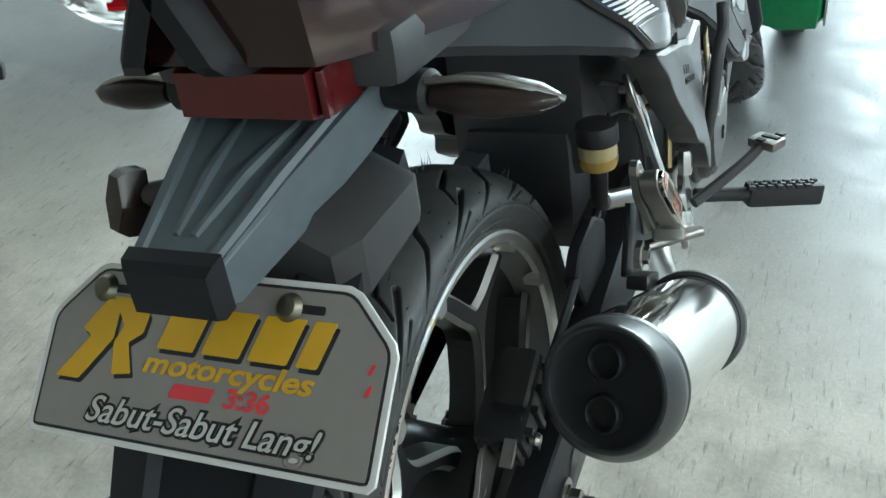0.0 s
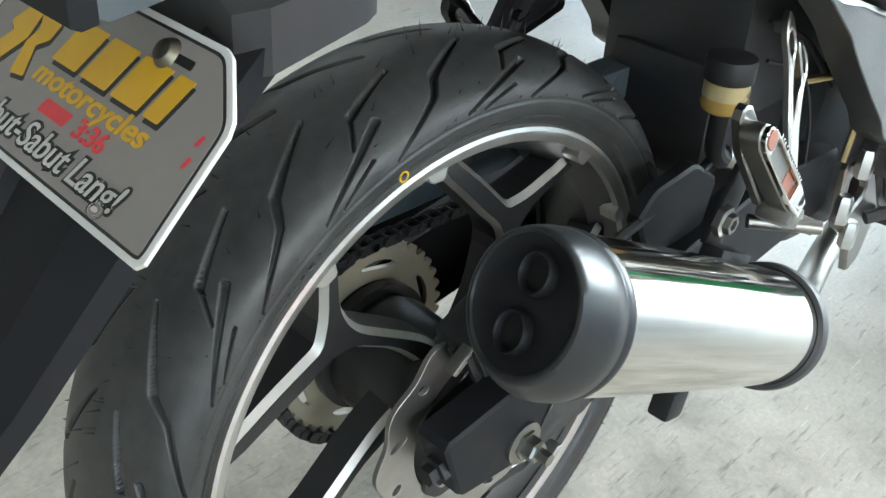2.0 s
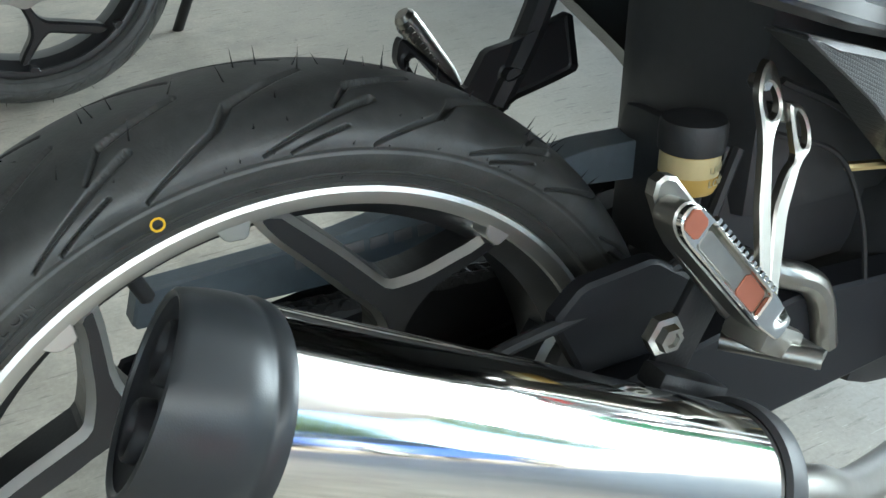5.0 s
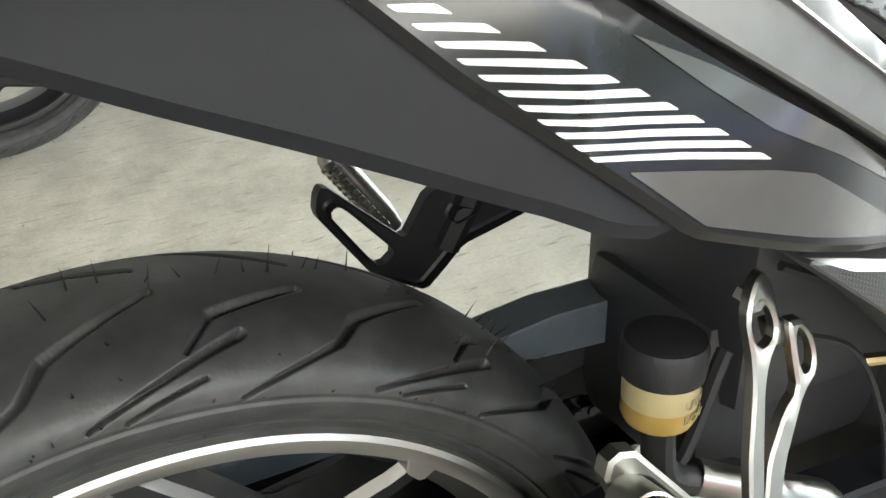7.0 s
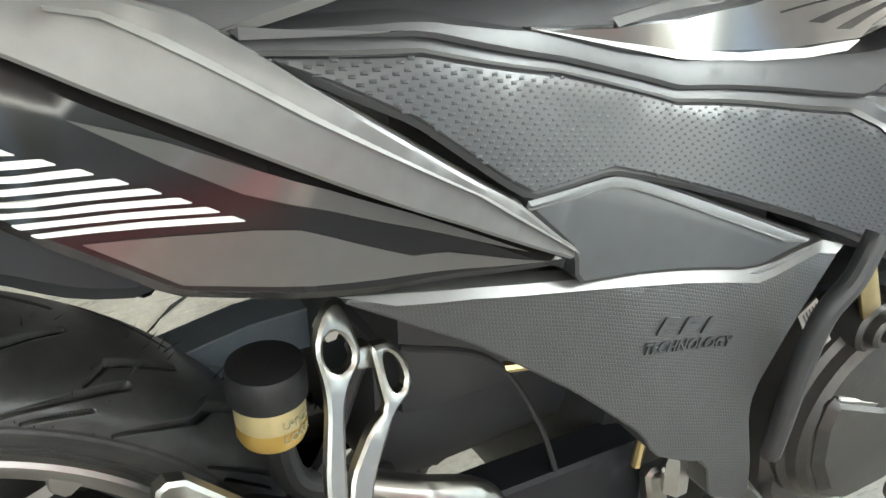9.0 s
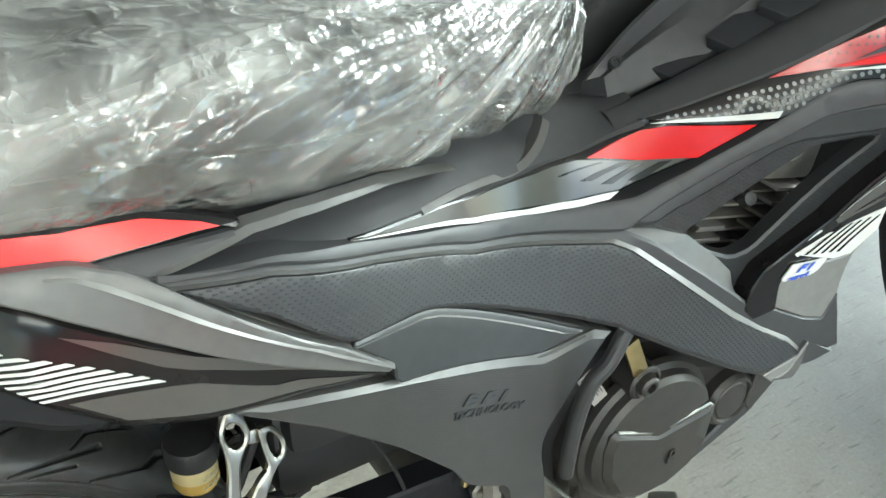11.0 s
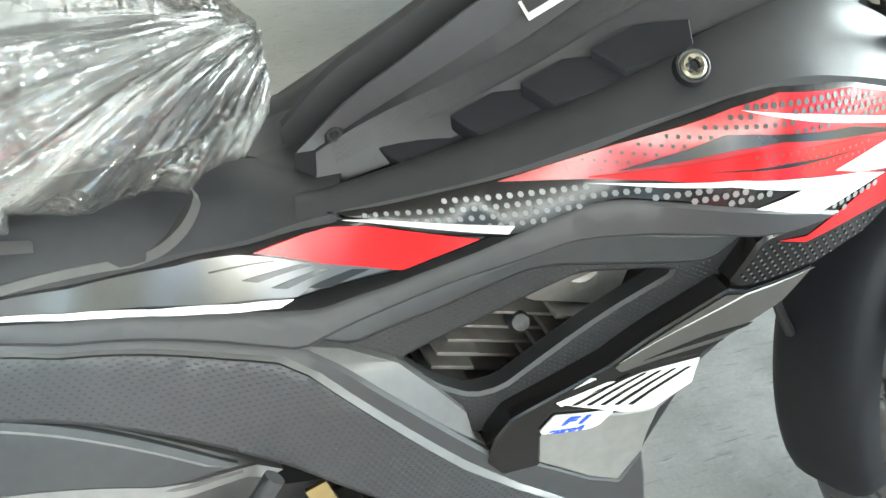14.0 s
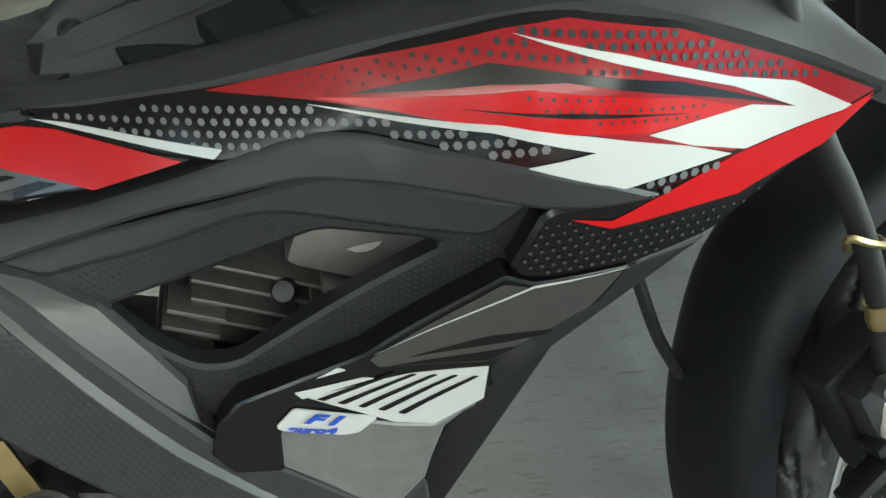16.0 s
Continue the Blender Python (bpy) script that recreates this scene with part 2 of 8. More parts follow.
    fr.inputs["IOR"].default_value = 1.55
    l.new(bump.outputs[0], fr.inputs["Normal"])
    tone = n.new("ShaderNodeSeparateColor")
    l.new(long_fold.outputs["Color"], tone.inputs[0])
    fine = n.new("ShaderNodeSeparateColor")
    l.new(crumple.outputs["Color"], fine.inputs[0])
    milk = maths("ADD", ranged(tone.outputs[0], 0.0, 1.0, 0.05, 0.22), ranged(plain(9, 4), 0.42, 0.62, -0.03, 0.10))
    milk = maths("ADD", milk, maths("MULTIPLY", ranged(fine.outputs[0], 0.5, 1.0, 0.0, 0.14), busy))
    # extra white on fold edges: their bright streaks are painted in
    milk = maths("ADD", milk, ranged(long_fold.outputs["Distance"], 0.46, 0.60, 0.0, 0.20))
    l.new(maths("MAXIMUM", milk, 0.03), mix1.inputs[0])
    l.new(tr.outputs[0], mix1.inputs[1])
    l.new(df.outputs[0], mix1.inputs[2])
    l.new(maths("MINIMUM", maths("MULTIPLY_ADD", fr.outputs[0], 1.5, 0.02), 0.9), mix2.inputs[0])
    l.new(mix1.outputs[0], mix2.inputs[1])
    l.new(gl.outputs[0], mix2.inputs[2])
    l.new(mix2.outputs[0], out.inputs[0])
    return m


FILM = film_material()


def concrete():
    """Worn, scratched and stained concrete slab."""
    m = bpy.data.materials.new("worn_concrete")
    m.use_nodes = True
    n, l = m.node_tree.nodes, m.node_tree.links
    b = n["Principled BSDF"]
    co = n.new("ShaderNodeTexCoord")

    def noise_tex(scale, detail=6, stretch=None, rough=0.6):
        t = n.new("ShaderNodeTexNoise")
        t.inputs["Scale"].default_value, t.inputs["Detail"].default_value, t.inputs["Roughness"].default_value = scale, detail, rough
        if stretch:
            mp = n.new("ShaderNodeMapping")
            mp.inputs["Scale"].default_value, mp.inputs["Rotation"].default_value = stretch[0], (0, 0, radians(stretch[1]))
            l.new(co.outputs["Object"], mp.inputs["Vector"])
            l.new(mp.outputs[0], t.inputs["Vector"])
        else:
            l.new(co.outputs["Object"], t.inputs["Vector"])
        return t

    def ramp(src, lo, hi, a, bb):
        r = n.new("ShaderNodeMapRange")
        for k, v in zip(("From Min", "From Max", "To Min", "To Max"), (lo, hi, a, bb)):
            r.inputs[k].default_value = v
        l.new(src, r.inputs["Value"])
        return r.outputs[0]

    def times(a, bb):
        k = n.new("ShaderNodeMath")
        k.operation = "MULTIPLY"
        l.new(a, k.inputs[0])
        l.new(bb, k.inputs[1])
        return k.outputs[0]

    stains, mottle, grit = noise_tex(1.3, 4), noise_tex(11, 8, None, 0.7), noise_tex(160, 4)
    scr1, scr2 = noise_tex(17, 4, ((1, 7, 1), 40)), noise_tex(15, 4, ((1, 8, 1), -35))
    scr3 = noise_tex(22, 2, ((1, 18, 1), 8))
    pits = noise_tex(38, 3)
    v = times(ramp(stains.outputs[0], 0.3, 0.7, 0.68, 1.14), ramp(mottle.outputs[0], 0.3, 0.7, 0.66, 1.18))
    v = times(v, ramp(grit.outputs[0], 0.3, 0.7, 0.90, 1.08))
    v = times(v, ramp(scr1.outputs[0], 0.30, 0.40, 0.58, 1.0))
    v = times(v, ramp(scr2.outputs[0], 0.29, 0.39, 0.66, 1.0))
    v = times(v, ramp(scr3.outputs[0], 0.29, 0.33, 1.35, 1.0))
    v = times(v, ramp(pits.outputs[0], 0.24, 0.32, 0.50, 1.0))
    # less light towards +x, put into the base colour along a ragged line
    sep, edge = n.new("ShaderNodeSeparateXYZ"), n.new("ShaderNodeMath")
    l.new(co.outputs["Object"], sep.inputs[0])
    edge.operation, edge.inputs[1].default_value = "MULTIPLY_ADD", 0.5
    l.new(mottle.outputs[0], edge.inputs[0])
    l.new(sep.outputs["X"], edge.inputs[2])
    light_fall, two = ramp(edge.outputs[0], 0.75, 1.45, 0.0, 1.0), n.new("ShaderNodeMix")
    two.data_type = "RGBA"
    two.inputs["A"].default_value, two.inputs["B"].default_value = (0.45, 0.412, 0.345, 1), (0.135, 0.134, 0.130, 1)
    l.new(light_fall, two.inputs["Factor"])
    mul = n.new("ShaderNodeMix")
    mul.data_type, mul.blend_type = "RGBA", "MULTIPLY"
    mul.inputs["Factor"].default_value = 1.0
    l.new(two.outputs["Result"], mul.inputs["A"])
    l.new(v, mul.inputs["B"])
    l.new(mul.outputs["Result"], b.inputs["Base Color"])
    l.new(ramp(mottle.outputs[0], 0.3, 0.7, 0.30, 0.62), b.inputs["Roughness"])
    bp = n.new("ShaderNodeBump")
    bp.inputs["Strength"].default_value, bp.inputs["Distance"].default_value = 0.3, 0.0015
    l.new(v, bp.inputs["Height"])
    l.new(bp.outputs[0], b.inputs["Normal"])
    return m


CONCRETE = concrete()
PLASTER = material("painted_plaster", (0.28, 0.28, 0.27), 0.7, var=0.1, patch=1.5, bump=0.3, bump_scale=60)
CEILING = material("grey_ceiling_sheet", (0.40, 0.40, 0.40), 0.6, var=0.12, patch=1.0)
ASPHALT = material("dusty_street", (0.31, 0.27, 0.21), 0.8, var=0.25, patch=1.0, grain=60)
LEAF = material("tree_leaves", (0.07, 0.13, 0.025), 0.55, var=0.4, patch=3.0)
BARK = material("tree_bark", (0.12, 0.09, 0.06), 0.8, var=0.3)

# ---------------------------------------------------------------- mesh helpers


def finish(name, bm, mat, parent=None, label="", sharp=30):
    bmesh.ops.recalc_face_normals(bm, faces=bm.faces)
    me = bpy.data.meshes.new(name)
    bm.to_mesh(me)
    bm.free()
    me.polygons.foreach_set("use_smooth", [True] * len(me.polygons))
    me.set_sharp_from_angle(angle=radians(sharp))
    me.materials.append(mat)
    ob = new(name, me)
    if parent is not None:
        ob.parent = parent
    if label:
        tagged(ob, label)
    return ob


def part(name, bm, mat, parent, label="", sharp=30):
    return finish(name, bm, mat, parent, label, sharp)


def raw_part(name, verts, faces, mat, parent, label="", sharp=38):
    me = bpy.data.meshes.new(name)
    me.from_pydata(verts, [], faces)
    me.polygons.foreach_set("use_smooth", [True] * len(me.polygons))
    me.set_sharp_from_angle(angle=radians(sharp))
    me.materials.append(mat)
    ob = new(name, me)
    ob.parent = parent
    if label:
        tagged(ob, label)
    return ob


def add_box(bm, m, sx, sy, sz, bevel=0.0):
    """A box of that size at the pose m, with softened edges."""
    r = bmesh.ops.create_cube(bm, size=1.0)
    bmesh.ops.scale(bm, vec=(sx, sy, sz), verts=r["verts"])
    if bevel:
        edges = list({e for v in r["verts"] for e in v.link_edges})
        b = bmesh.ops.bevel(bm, geom=edges, offset=bevel, segments=2, affect="EDGES", profile=0.6)
        verts = list({v for f in b["faces"] for v in f.verts} | {v for v in r["verts"] if v.is_valid})
    else:
        verts = r["verts"]
    bmesh.ops.transform(bm, matrix=m, verts=verts)
    return bm


def add_ring(bm, m, profile, n=48, closed=False):
    """Turns a profile of (radius, height) round the z axis of the pose m."""
    rings = []
    for r, h in profile:
        if r < 1e-6:
            rings.append([bm.verts.new(m @ Vector((0, 0, h)))])
        else:
            rings.append([bm.verts.new(m @ Vector((r * math.cos(2 * math.pi * k / n), r * math.sin(2 * math.pi * k / n), h))) for k in range(n)])
    pairs = list(zip(rings, rings[1:]))
    if closed:
        pairs.append((rings[-1], rings[0]))
    for a, b in pairs:
        for k in range(n):
            j = (k + 1) % n
            if len(a) == 1 and len(b) == 1:
                continue
            if len(a) == 1:
                bm.faces.new((a[0], b[j], b[k]))
            elif len(b) == 1:
                bm.faces.new((a[k], a[j], b[0]))
            else:
                bm.faces.new((a[k], a[j], b[j], b[k]))
    return bm


def along(a, b):
    """A pose at a whose z axis points to b, and the distance."""
    a, b = Vector(a), Vector(b)
    return Matrix.Translation(a) @ (b - a).to_track_quat("Z", "Y").to_matrix().to_4x4(), (b - a).length


def add_rod(bm, a, b, r, r2=None, n=16, soft_end=0.0):
    m, d = along(a, b)
    r2 = r if r2 is None else r2
    e = min(soft_end, r * 0.8, r2 * 0.8)
    prof = [(0, 0), (r - e, 0), (r, e), (r2, d - e), (r2 - e, d), (0, d)] if e else [(0, 0), (r, 0), (r2, d), (0, d)]
    return add_ring(bm, m, prof, n)


def smooth_path(points, steps=8):
    """A soft curve through the points."""
    p = [Vector(q) for q in points]
    p = [p[0] * 2 - p[1], *p, p[-1] * 2 - p[-2]]
    out = []
    for a, b, c, d in zip(p, p[1:], p[2:], p[3:]):
        for k in range(steps):
            t = k / steps
            out.append(0.5 * ((2 * b) + (c - a) * t + (2 * a - 5 * b + 4 * c - d) * t * t + (3 * b - a - 3 * c + d) * t ** 3))
    out.append(p[-2])
    return out


def add_tube(bm, points, r, n=10, steps=8, flat=1.0):
    """A hose or bent tube along the points."""
    path = smooth_path(points, steps)
    rings, side = [], None
    for i, q in enumerate(path):
        d = (path[min(i + 1, len(path) - 1)] - path[max(i - 1, 0)]).normalized()
        if side is None:
            side = d.orthogonal().normalized()
        side = (side - d * side.dot(d)).normalized()
        up = d.cross(side)
        rings.append([bm.verts.new(q + r * (math.cos(2 * math.pi * k / n) * side + flat * math.sin(2 * math.pi * k / n) * up)) for k in range(n)])
    for a, b in zip(rings, rings[1:]):
        for k in range(n):
            j = (k + 1) % n
            bm.faces.new((a[k], a[j], b[j], b[k]))
    bm.faces.new(rings[0][::-1])
    bm.faces.new(rings[-1])
    return bm


def area2(p):
    return 0.5 * sum(a[0] * b[1] - b[0] * a[1] for a, b in zip(p, p[1:] + p[:1]))


def dense(poly, step=0.018, corner=0.004):
    """The outline with softened corners and short edges, anticlockwise."""
    poly = [tuple(p) for p in poly]
    if area2(poly) < 0:
        poly = poly[::-1]
    cut = []
    for a, b, c in zip(poly[-1:] + poly[:-1], poly, poly[1:] + poly[:1]):
        for q in (a, c):
            d = math.hypot(q[0] - b[0], q[1] - b[1])
            k = min(corner / d, 0.3) if d > 1e-6 else 0
            cut.append((b[0] + (q[0] - b[0]) * k, b[1] + (q[1] - b[1]) * k))
    out = []
    for a, b in zip(cut, cut[1:] + cut[:1]):
        k = max(1, math.ceil(math.hypot(b[0] - a[0], b[1] - a[1]) / step))
        out += [(a[0] + (b[0] - a[0]) * i / k, a[1] + (b[1] - a[1]) * i / k) for i in range(k)]
    return out


def inset(poly, d):
    """The anticlockwise outline drawn in by d."""
    out = []
    for a, b, c in zip(poly[-1:] + poly[:-1], poly, poly[1:] + poly[:1]):
        u, v = Vector((b[0] - a[0], b[1] - a[1])), Vector((c[0] - b[0], c[1] - b[1]))
        u = u.normalized() if u.length > 1e-9 else v.normalized()
        v = v.normalized() if v.length > 1e-9 else u
        nrm = Vector((-u.y - v.y, u.x + v.x))
        nrm = nrm.normalized() if nrm.length > 1e-6 else Vector((-u.y, u.x))
        k = d / max(0.5, nrm.dot(Vector((-v.y, v.x))))
        out.append((b[0] + nrm.x * k, b[1] + nrm.y * k))
    return out


def inside(x, z, poly):
    hit = False
    for (x1, z1), (x2, z2) in zip(poly, poly[1:] + poly[:1]):
        if (z1 > z) != (z2 > z) and x < (x2 - x1) * (z - z1) / (z2 - z1) + x1:
            hit = not hit
    return hit


def add_sheet(bm, outline, place, rise, bevel, back, holes=(), step=0.018, corner=0.004, grid=0.024):
    """A panel: place(x, z, h) gives the point h proud of its surface. The rim is chamfered and turned back."""
    loops = [dense(outline, step, corner)] + [dense(h, step, corner)[::-1] for h in holes]
    tops = [inset(loop, bevel) if bevel else loop for loop in loops]
    pts, edges = [], []
    for top in tops:
        b = len(pts)
        pts += [Vector(p) for p in top]
        edges += [(b + i, b + (i + 1) % len(top)) for i in range(len(top))]
    rim_count = len(pts)
    xs, zs = [p[0] for p in tops[0]], [p[1] for p in tops[0]]
    for i in range(int((max(xs) - min(xs)) / grid) + 1):
        for j in range(int((max(zs) - min(zs)) / grid) + 1):
            x, z = min(xs) + (i + 0.5) * grid, min(zs) + (j + 0.5 * (i % 2) + 0.25) * grid
            if inside(x, z, tops[0]) and not any(inside(x, z, t) for t in tops[1:]) and min((x - p[0]) ** 2 + (z - p[1]) ** 2 for t in tops for p in t) > (grid * 0.35) ** 2:
                pts.append(Vector((x, z)))
    co, _, tris, orig, _, _ = delaunay_2d_cdt(pts, edges, [], 0, 1e-7)
    made = [None] * len(co)
    known = {}
    for k, (c, o) in enumerate(zip(co, orig)):
        for q in o:
            known[q] = k

    def vert(k):
        if made[k] is None:
            made[k] = bm.verts.new(place(co[k][0], co[k][1], rise))
        return made[k]

    for t in tris:
        x, z = (sum(co[k][a] for k in t) / len(t) for a in (0, 1))
        if inside(x, z, tops[0]) and not any(inside(x, z, h) for h in tops[1:]):
            bm.faces.new([vert(k) for k in t])
    b = 0
    for loop, top in zip(loops, tops):
        n = len(top)
        ring = [vert(known[b + i]) for i in range(n)]
        b += n
        if bevel:
            low = [bm.verts.new(place(x, z, rise - bevel * 0.7)) for x, z in loop]
            for i in range(n):
                j = (i + 1) % n
                if ring[i] is not ring[j]:
                    bm.faces.new((ring[i], ring[j], low[j], low[i]))
            ring = low
        deep = [bm.verts.new(place(x, z, -back)) for x, z in loop]
        for i in range(n):
            j = (i + 1) % n
            if ring[i] is not ring[j]:
                bm.faces.new((ring[i], ring[j], deep[j], deep[i]))
    return bm


# The side of the bodywork: how far out it stands at (x, z).
QUAD = (-0.4379, 0.5511, 0.308, -0.3969, -0.1341, 0.0801)
BUMPS = ((0.1, 0.62, 0.0161), (0.1, 0.74, -0.0172), (0.3, 0.62, -0.0236), (0.3, 0.74, -0.0629), (0.5, 0.5, -0.0176), (0.7, 0.5, -0.0175),
         (0.7, 0.62, -0.0211), (0.7, 0.74, -0.0178), (0.9, 0.5, 0.0072), (0.9, 0.62, -0.0077), (0.9, 0.74, -0.09), (0.9, 0.86, -0.0113))


# small swells on top: the waist under the seat, the root of the shroud, the scoop
SWELLS = ((0.610, 0.700, 0.009, 0.0045), (0.745, 0.692, -0.010, 0.0045), (0.80, 0.565, -0.006, 0.0045))


def flank(x, z):
    xc, zc = max(x, 0.13), min(max(z, 0.40), 0.80)
    y = QUAD[0] + QUAD[1] * xc + QUAD[2] * zc + QUAD[3] * xc * xc + QUAD[4] * xc * zc + QUAD[5] * zc * zc
    y += sum(h * math.exp(-((xc - a) ** 2 + (zc - b) ** 2) / 0.0242) for a, b, h in BUMPS)
    y += sum(h * math.exp(-((xc - a) ** 2 + (zc - b) ** 2) / w) for a, b, h, w in SWELLS)
    return y + 0.3 * (xc - x) + 0.45 * max(z - 0.80, 0)


def right_side(x, z, h):
    return Vector((x, flank(x, z) - h, z))


def left_side(x, z, h):
    return Vector((x, -flank(x, z) + h, z))


def flat_side(y):
    return lambda x, z, h: Vector((x, y - h, z))

# ---------------------------------------------------------------- the hall


def slab(name, x0, x1, y0, y1, z0, z1, mat, label, category):
    bm = bmesh.new()
    add_box(bm, pose((x0 + x1) / 2, (y0 + y1) / 2, (z0 + z1) / 2), x1 - x0, y1 - y0, z1 - z0)
    return tagged(finish(name, bm, mat), label, category, kind="structure")


def ground_sheet():
    bm = bmesh.new()
    r = bmesh.ops.create_grid(bm, x_segments=2, y_segments=2, size=400)
    bmesh.ops.translate(bm, verts=r["verts"], vec=(0, 0, -0.06))
    return tagged(finish("ground", bm, ASPHALT), "dark street asphalt that runs out to the horizon", "ground", kind="structure")


ground_sheet()
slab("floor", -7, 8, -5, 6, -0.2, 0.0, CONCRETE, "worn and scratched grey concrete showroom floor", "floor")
# both walls stay out of view, added to bound and dim the light
slab("wall_north", -7, 8, 6, 6.2, -0.06, 3.4, PLASTER, "unseen plaster wall added behind the motorcycles to bound the light", "wall")
slab("wall_west", -7.2, -7, -5, 6.2, -0.06, 3.4, PLASTER, "unseen plaster end wall added to bound the hall's light", "wall")
slab("ceiling", -7.3, 8.3, -5.6, 6.3, 3.4, 3.55, CEILING, "grey sheet ceiling over the showroom", "ceiling")


def crack(points, width):
    """A thin dark crack that wanders over the slab."""
    bm = bmesh.new()
    rng = random.Random(5)
    path = smooth_path([(x + rng.uniform(-0.02, 0.02), y + rng.uniform(-0.02, 0.02), 0.004) for x, y in points], 6)
    verts = []
    for i, q in enumerate(path):
        d = (path[min(i + 1, len(path) - 1)] - path[max(i - 1, 0)]).normalized()
        s = Vector((-d.y, d.x, 0)) * width * rng.uniform(0.4, 1.0)
        verts.append((bm.verts.new(q + s + Vector((rng.uniform(-1, 1) * 0.006, rng.uniform(-1, 1) * 0.006, 0))), bm.verts.new(q - s)))
    for (a, b), (c, d) in zip(verts, verts[1:]):
        bm.faces.new((a, b, d, c))
    return tagged(finish("floor_crack", bm, DARK), "thin dark crack in the concrete floor", "crack", kind="structure")


crack([(1.15, 0.5), (1.4, 0.62), (1.62, 0.7), (1.95, 0.72), (2.4, 0.9), (3.0, 1.0)], 0.0012)
crack([(-0.1, 0.42), (0.05, 0.5), (0.2, 0.52), (0.34, 0.66), (0.6, 0.8)], 0.001)


def tree(x, y, h, seed):
    rng = random.Random(seed)
    root = tagged(new("tree"), "leafy green street tree with an uneven crown", "tree", group="street trees")
    root.matrix_world = pose(x, y, -0.06)
    bm = bmesh.new()
    add_tube(bm, [(0, 0, 0), (0.1, 0.05, h * 0.3), (-0.05, 0.1, h * 0.6), (0.1, 0, h * 0.9)], 0.16, 10)
    for k in range(6):
        a = k * 1.1 + rng.random()
        add_tube(bm, [(0, 0.05, h * (0.35 + 0.06 * k)), (math.cos(a) * 0.9, math.sin(a) * 0.9, h * (0.5 + 0.06 * k)), (math.cos(a) * 1.7, math.sin(a) * 1.7, h * (0.6 + 0.06 * k))], 0.05, 6, 4)
    part("trunk", bm, BARK, root)
    verts, faces = [], []
    for _ in range(2600):
        a, r, z = rng.uniform(0, 6.283), rng.random() ** 0.5 * 2.3, rng.uniform(0.42, 1.12) * h
        r *= 1.1 - abs(z / h - 0.75) * 1.6 + 0.25 * math.sin(3 * a + seed)
        c = Vector((r * math.cos(a), r * math.sin(a), z))
        u = Vector((rng.gauss(0, 1), rng.gauss(0, 1), rng.gauss(0, 0.6))).normalized() * rng.uniform(0.12, 0.24)
        v = u.orthogonal().normalized() * rng.uniform(0.05, 0.11)
        i = len(verts)
        verts += [c - u, c + v, c + u, c - v]
        faces.append((i, i + 1, i + 2, i + 3))
    raw_part("crown", verts, faces, LEAF, root)


for i, (x, y) in enumerate(((-9, -13), (-4.5, -14.5), (0.5, -13.5), (5.5, -14.5), (10.5, -13), (16, -7))):
    tree(x, y, 5.2 + 0.5 * (i % 3), i)

CARRED = material("crimson_car_paint", (0.50, 0.02, 0.07), 0.25, coat=0.5)
CARWHITE = material("white_car_paint", (0.75, 0.75, 0.73), 0.25, coat=0.5)
CARBLUE = material("blue_car_paint", (0.04, 0.10, 0.35), 0.25, coat=0.5)
GLAZING = material("dark_car_glass", (0.02, 0.025, 0.03), 0.06)


def parked_car(x, y, turn, paint, label):
    root = tagged(new("parked_car"), label, "car", group="cars in the street")
    root.matrix_world = pose(x, y, -0.06, 0, 0, turn)
    bm = bmesh.new()
    rows = []
    for cx, w, z0, z1 in ((-2.1, 0.70, 0.45, 0.85), (-1.9, 0.82, 0.30, 0.95), (-0.9, 0.86, 0.25, 1.0), (0.9, 0.86, 0.25, 1.0), (1.8, 0.82, 0.28, 0.85), (2.1, 0.66, 0.38, 0.70)):
        rows.append([bm.verts.new(p) for p in ((cx, -w, z0), (cx, w, z0), (cx, w * 0.97, (z0 + z1) / 2), (cx, w * 0.9, z1), (cx, -w * 0.9, z1), (cx, -w * 0.97, (z0 + z1) / 2))])
    for a, b in zip(rows, rows[1:]):
        for k in range(6):
            bm.faces.new((a[k], a[(k + 1) % 6], b[(k + 1) % 6], b[k]))
    bm.faces.new(rows[0])
    bm.faces.new(rows[-1])
    bmesh.ops.bevel(bm, geom=list(bm.edges), offset=0.05, segments=2, affect="EDGES")
    body = part("body", bm, paint, root)
    bm = bmesh.new()
    r = bmesh.ops.create_cube(bm, size=1.0)
    for v in r["verts"]:
        k = 0.72 if v.co.z > 0 else 1.0
        v.co = (v.co.x * 2.3 * k - 0.2, v.co.y * 1.56 * (0.88 if v.co.z > 0 else 1), 1.22 + v.co.z * 0.5)
    bmesh.ops.bevel(bm, geom=list(bm.edges), offset=0.06, segments=2, affect="EDGES")
    part("cabin_glass", bm, GLAZING, root, "dark car windows")
    bm = bmesh.new()
    add_box(bm, pose(-0.2, 0, 1.475), 1.55, 1.30, 0.05, 0.02)
    part("roof", bm, paint, root)
    for wx in (-1.3, 1.3):
        for s in (-1, 1):
            bm = bmesh.new()
            add_ring(bm, Matrix.Translation((wx, s * 0.80, 0.31)) @ pose(0, 0, 0, 90, 0, 0), [(0, -0.09), (0.29, -0.09), (0.31, -0.07), (0.31, 0.07), (0.29, 0.09), (0, 0.09)], 28)
            wheel = part("wheel", bm, RUBBER, root)
            bm = bmesh.new()
            add_ring(bm, Matrix.Translation((wx, s * 0.89, 0.31)) @ pose(0, 0, 0, 90, 0, 0), [(0, -0.015), (0.18, -0.015), (0.19, 0), (0.18, 0.015), (0, 0.015)], 24)
            part("hub_cap", bm, STEEL, wheel)


parked_car(0.9, -7.0, 4, CARRED, "crimson car parked in the sunny street")
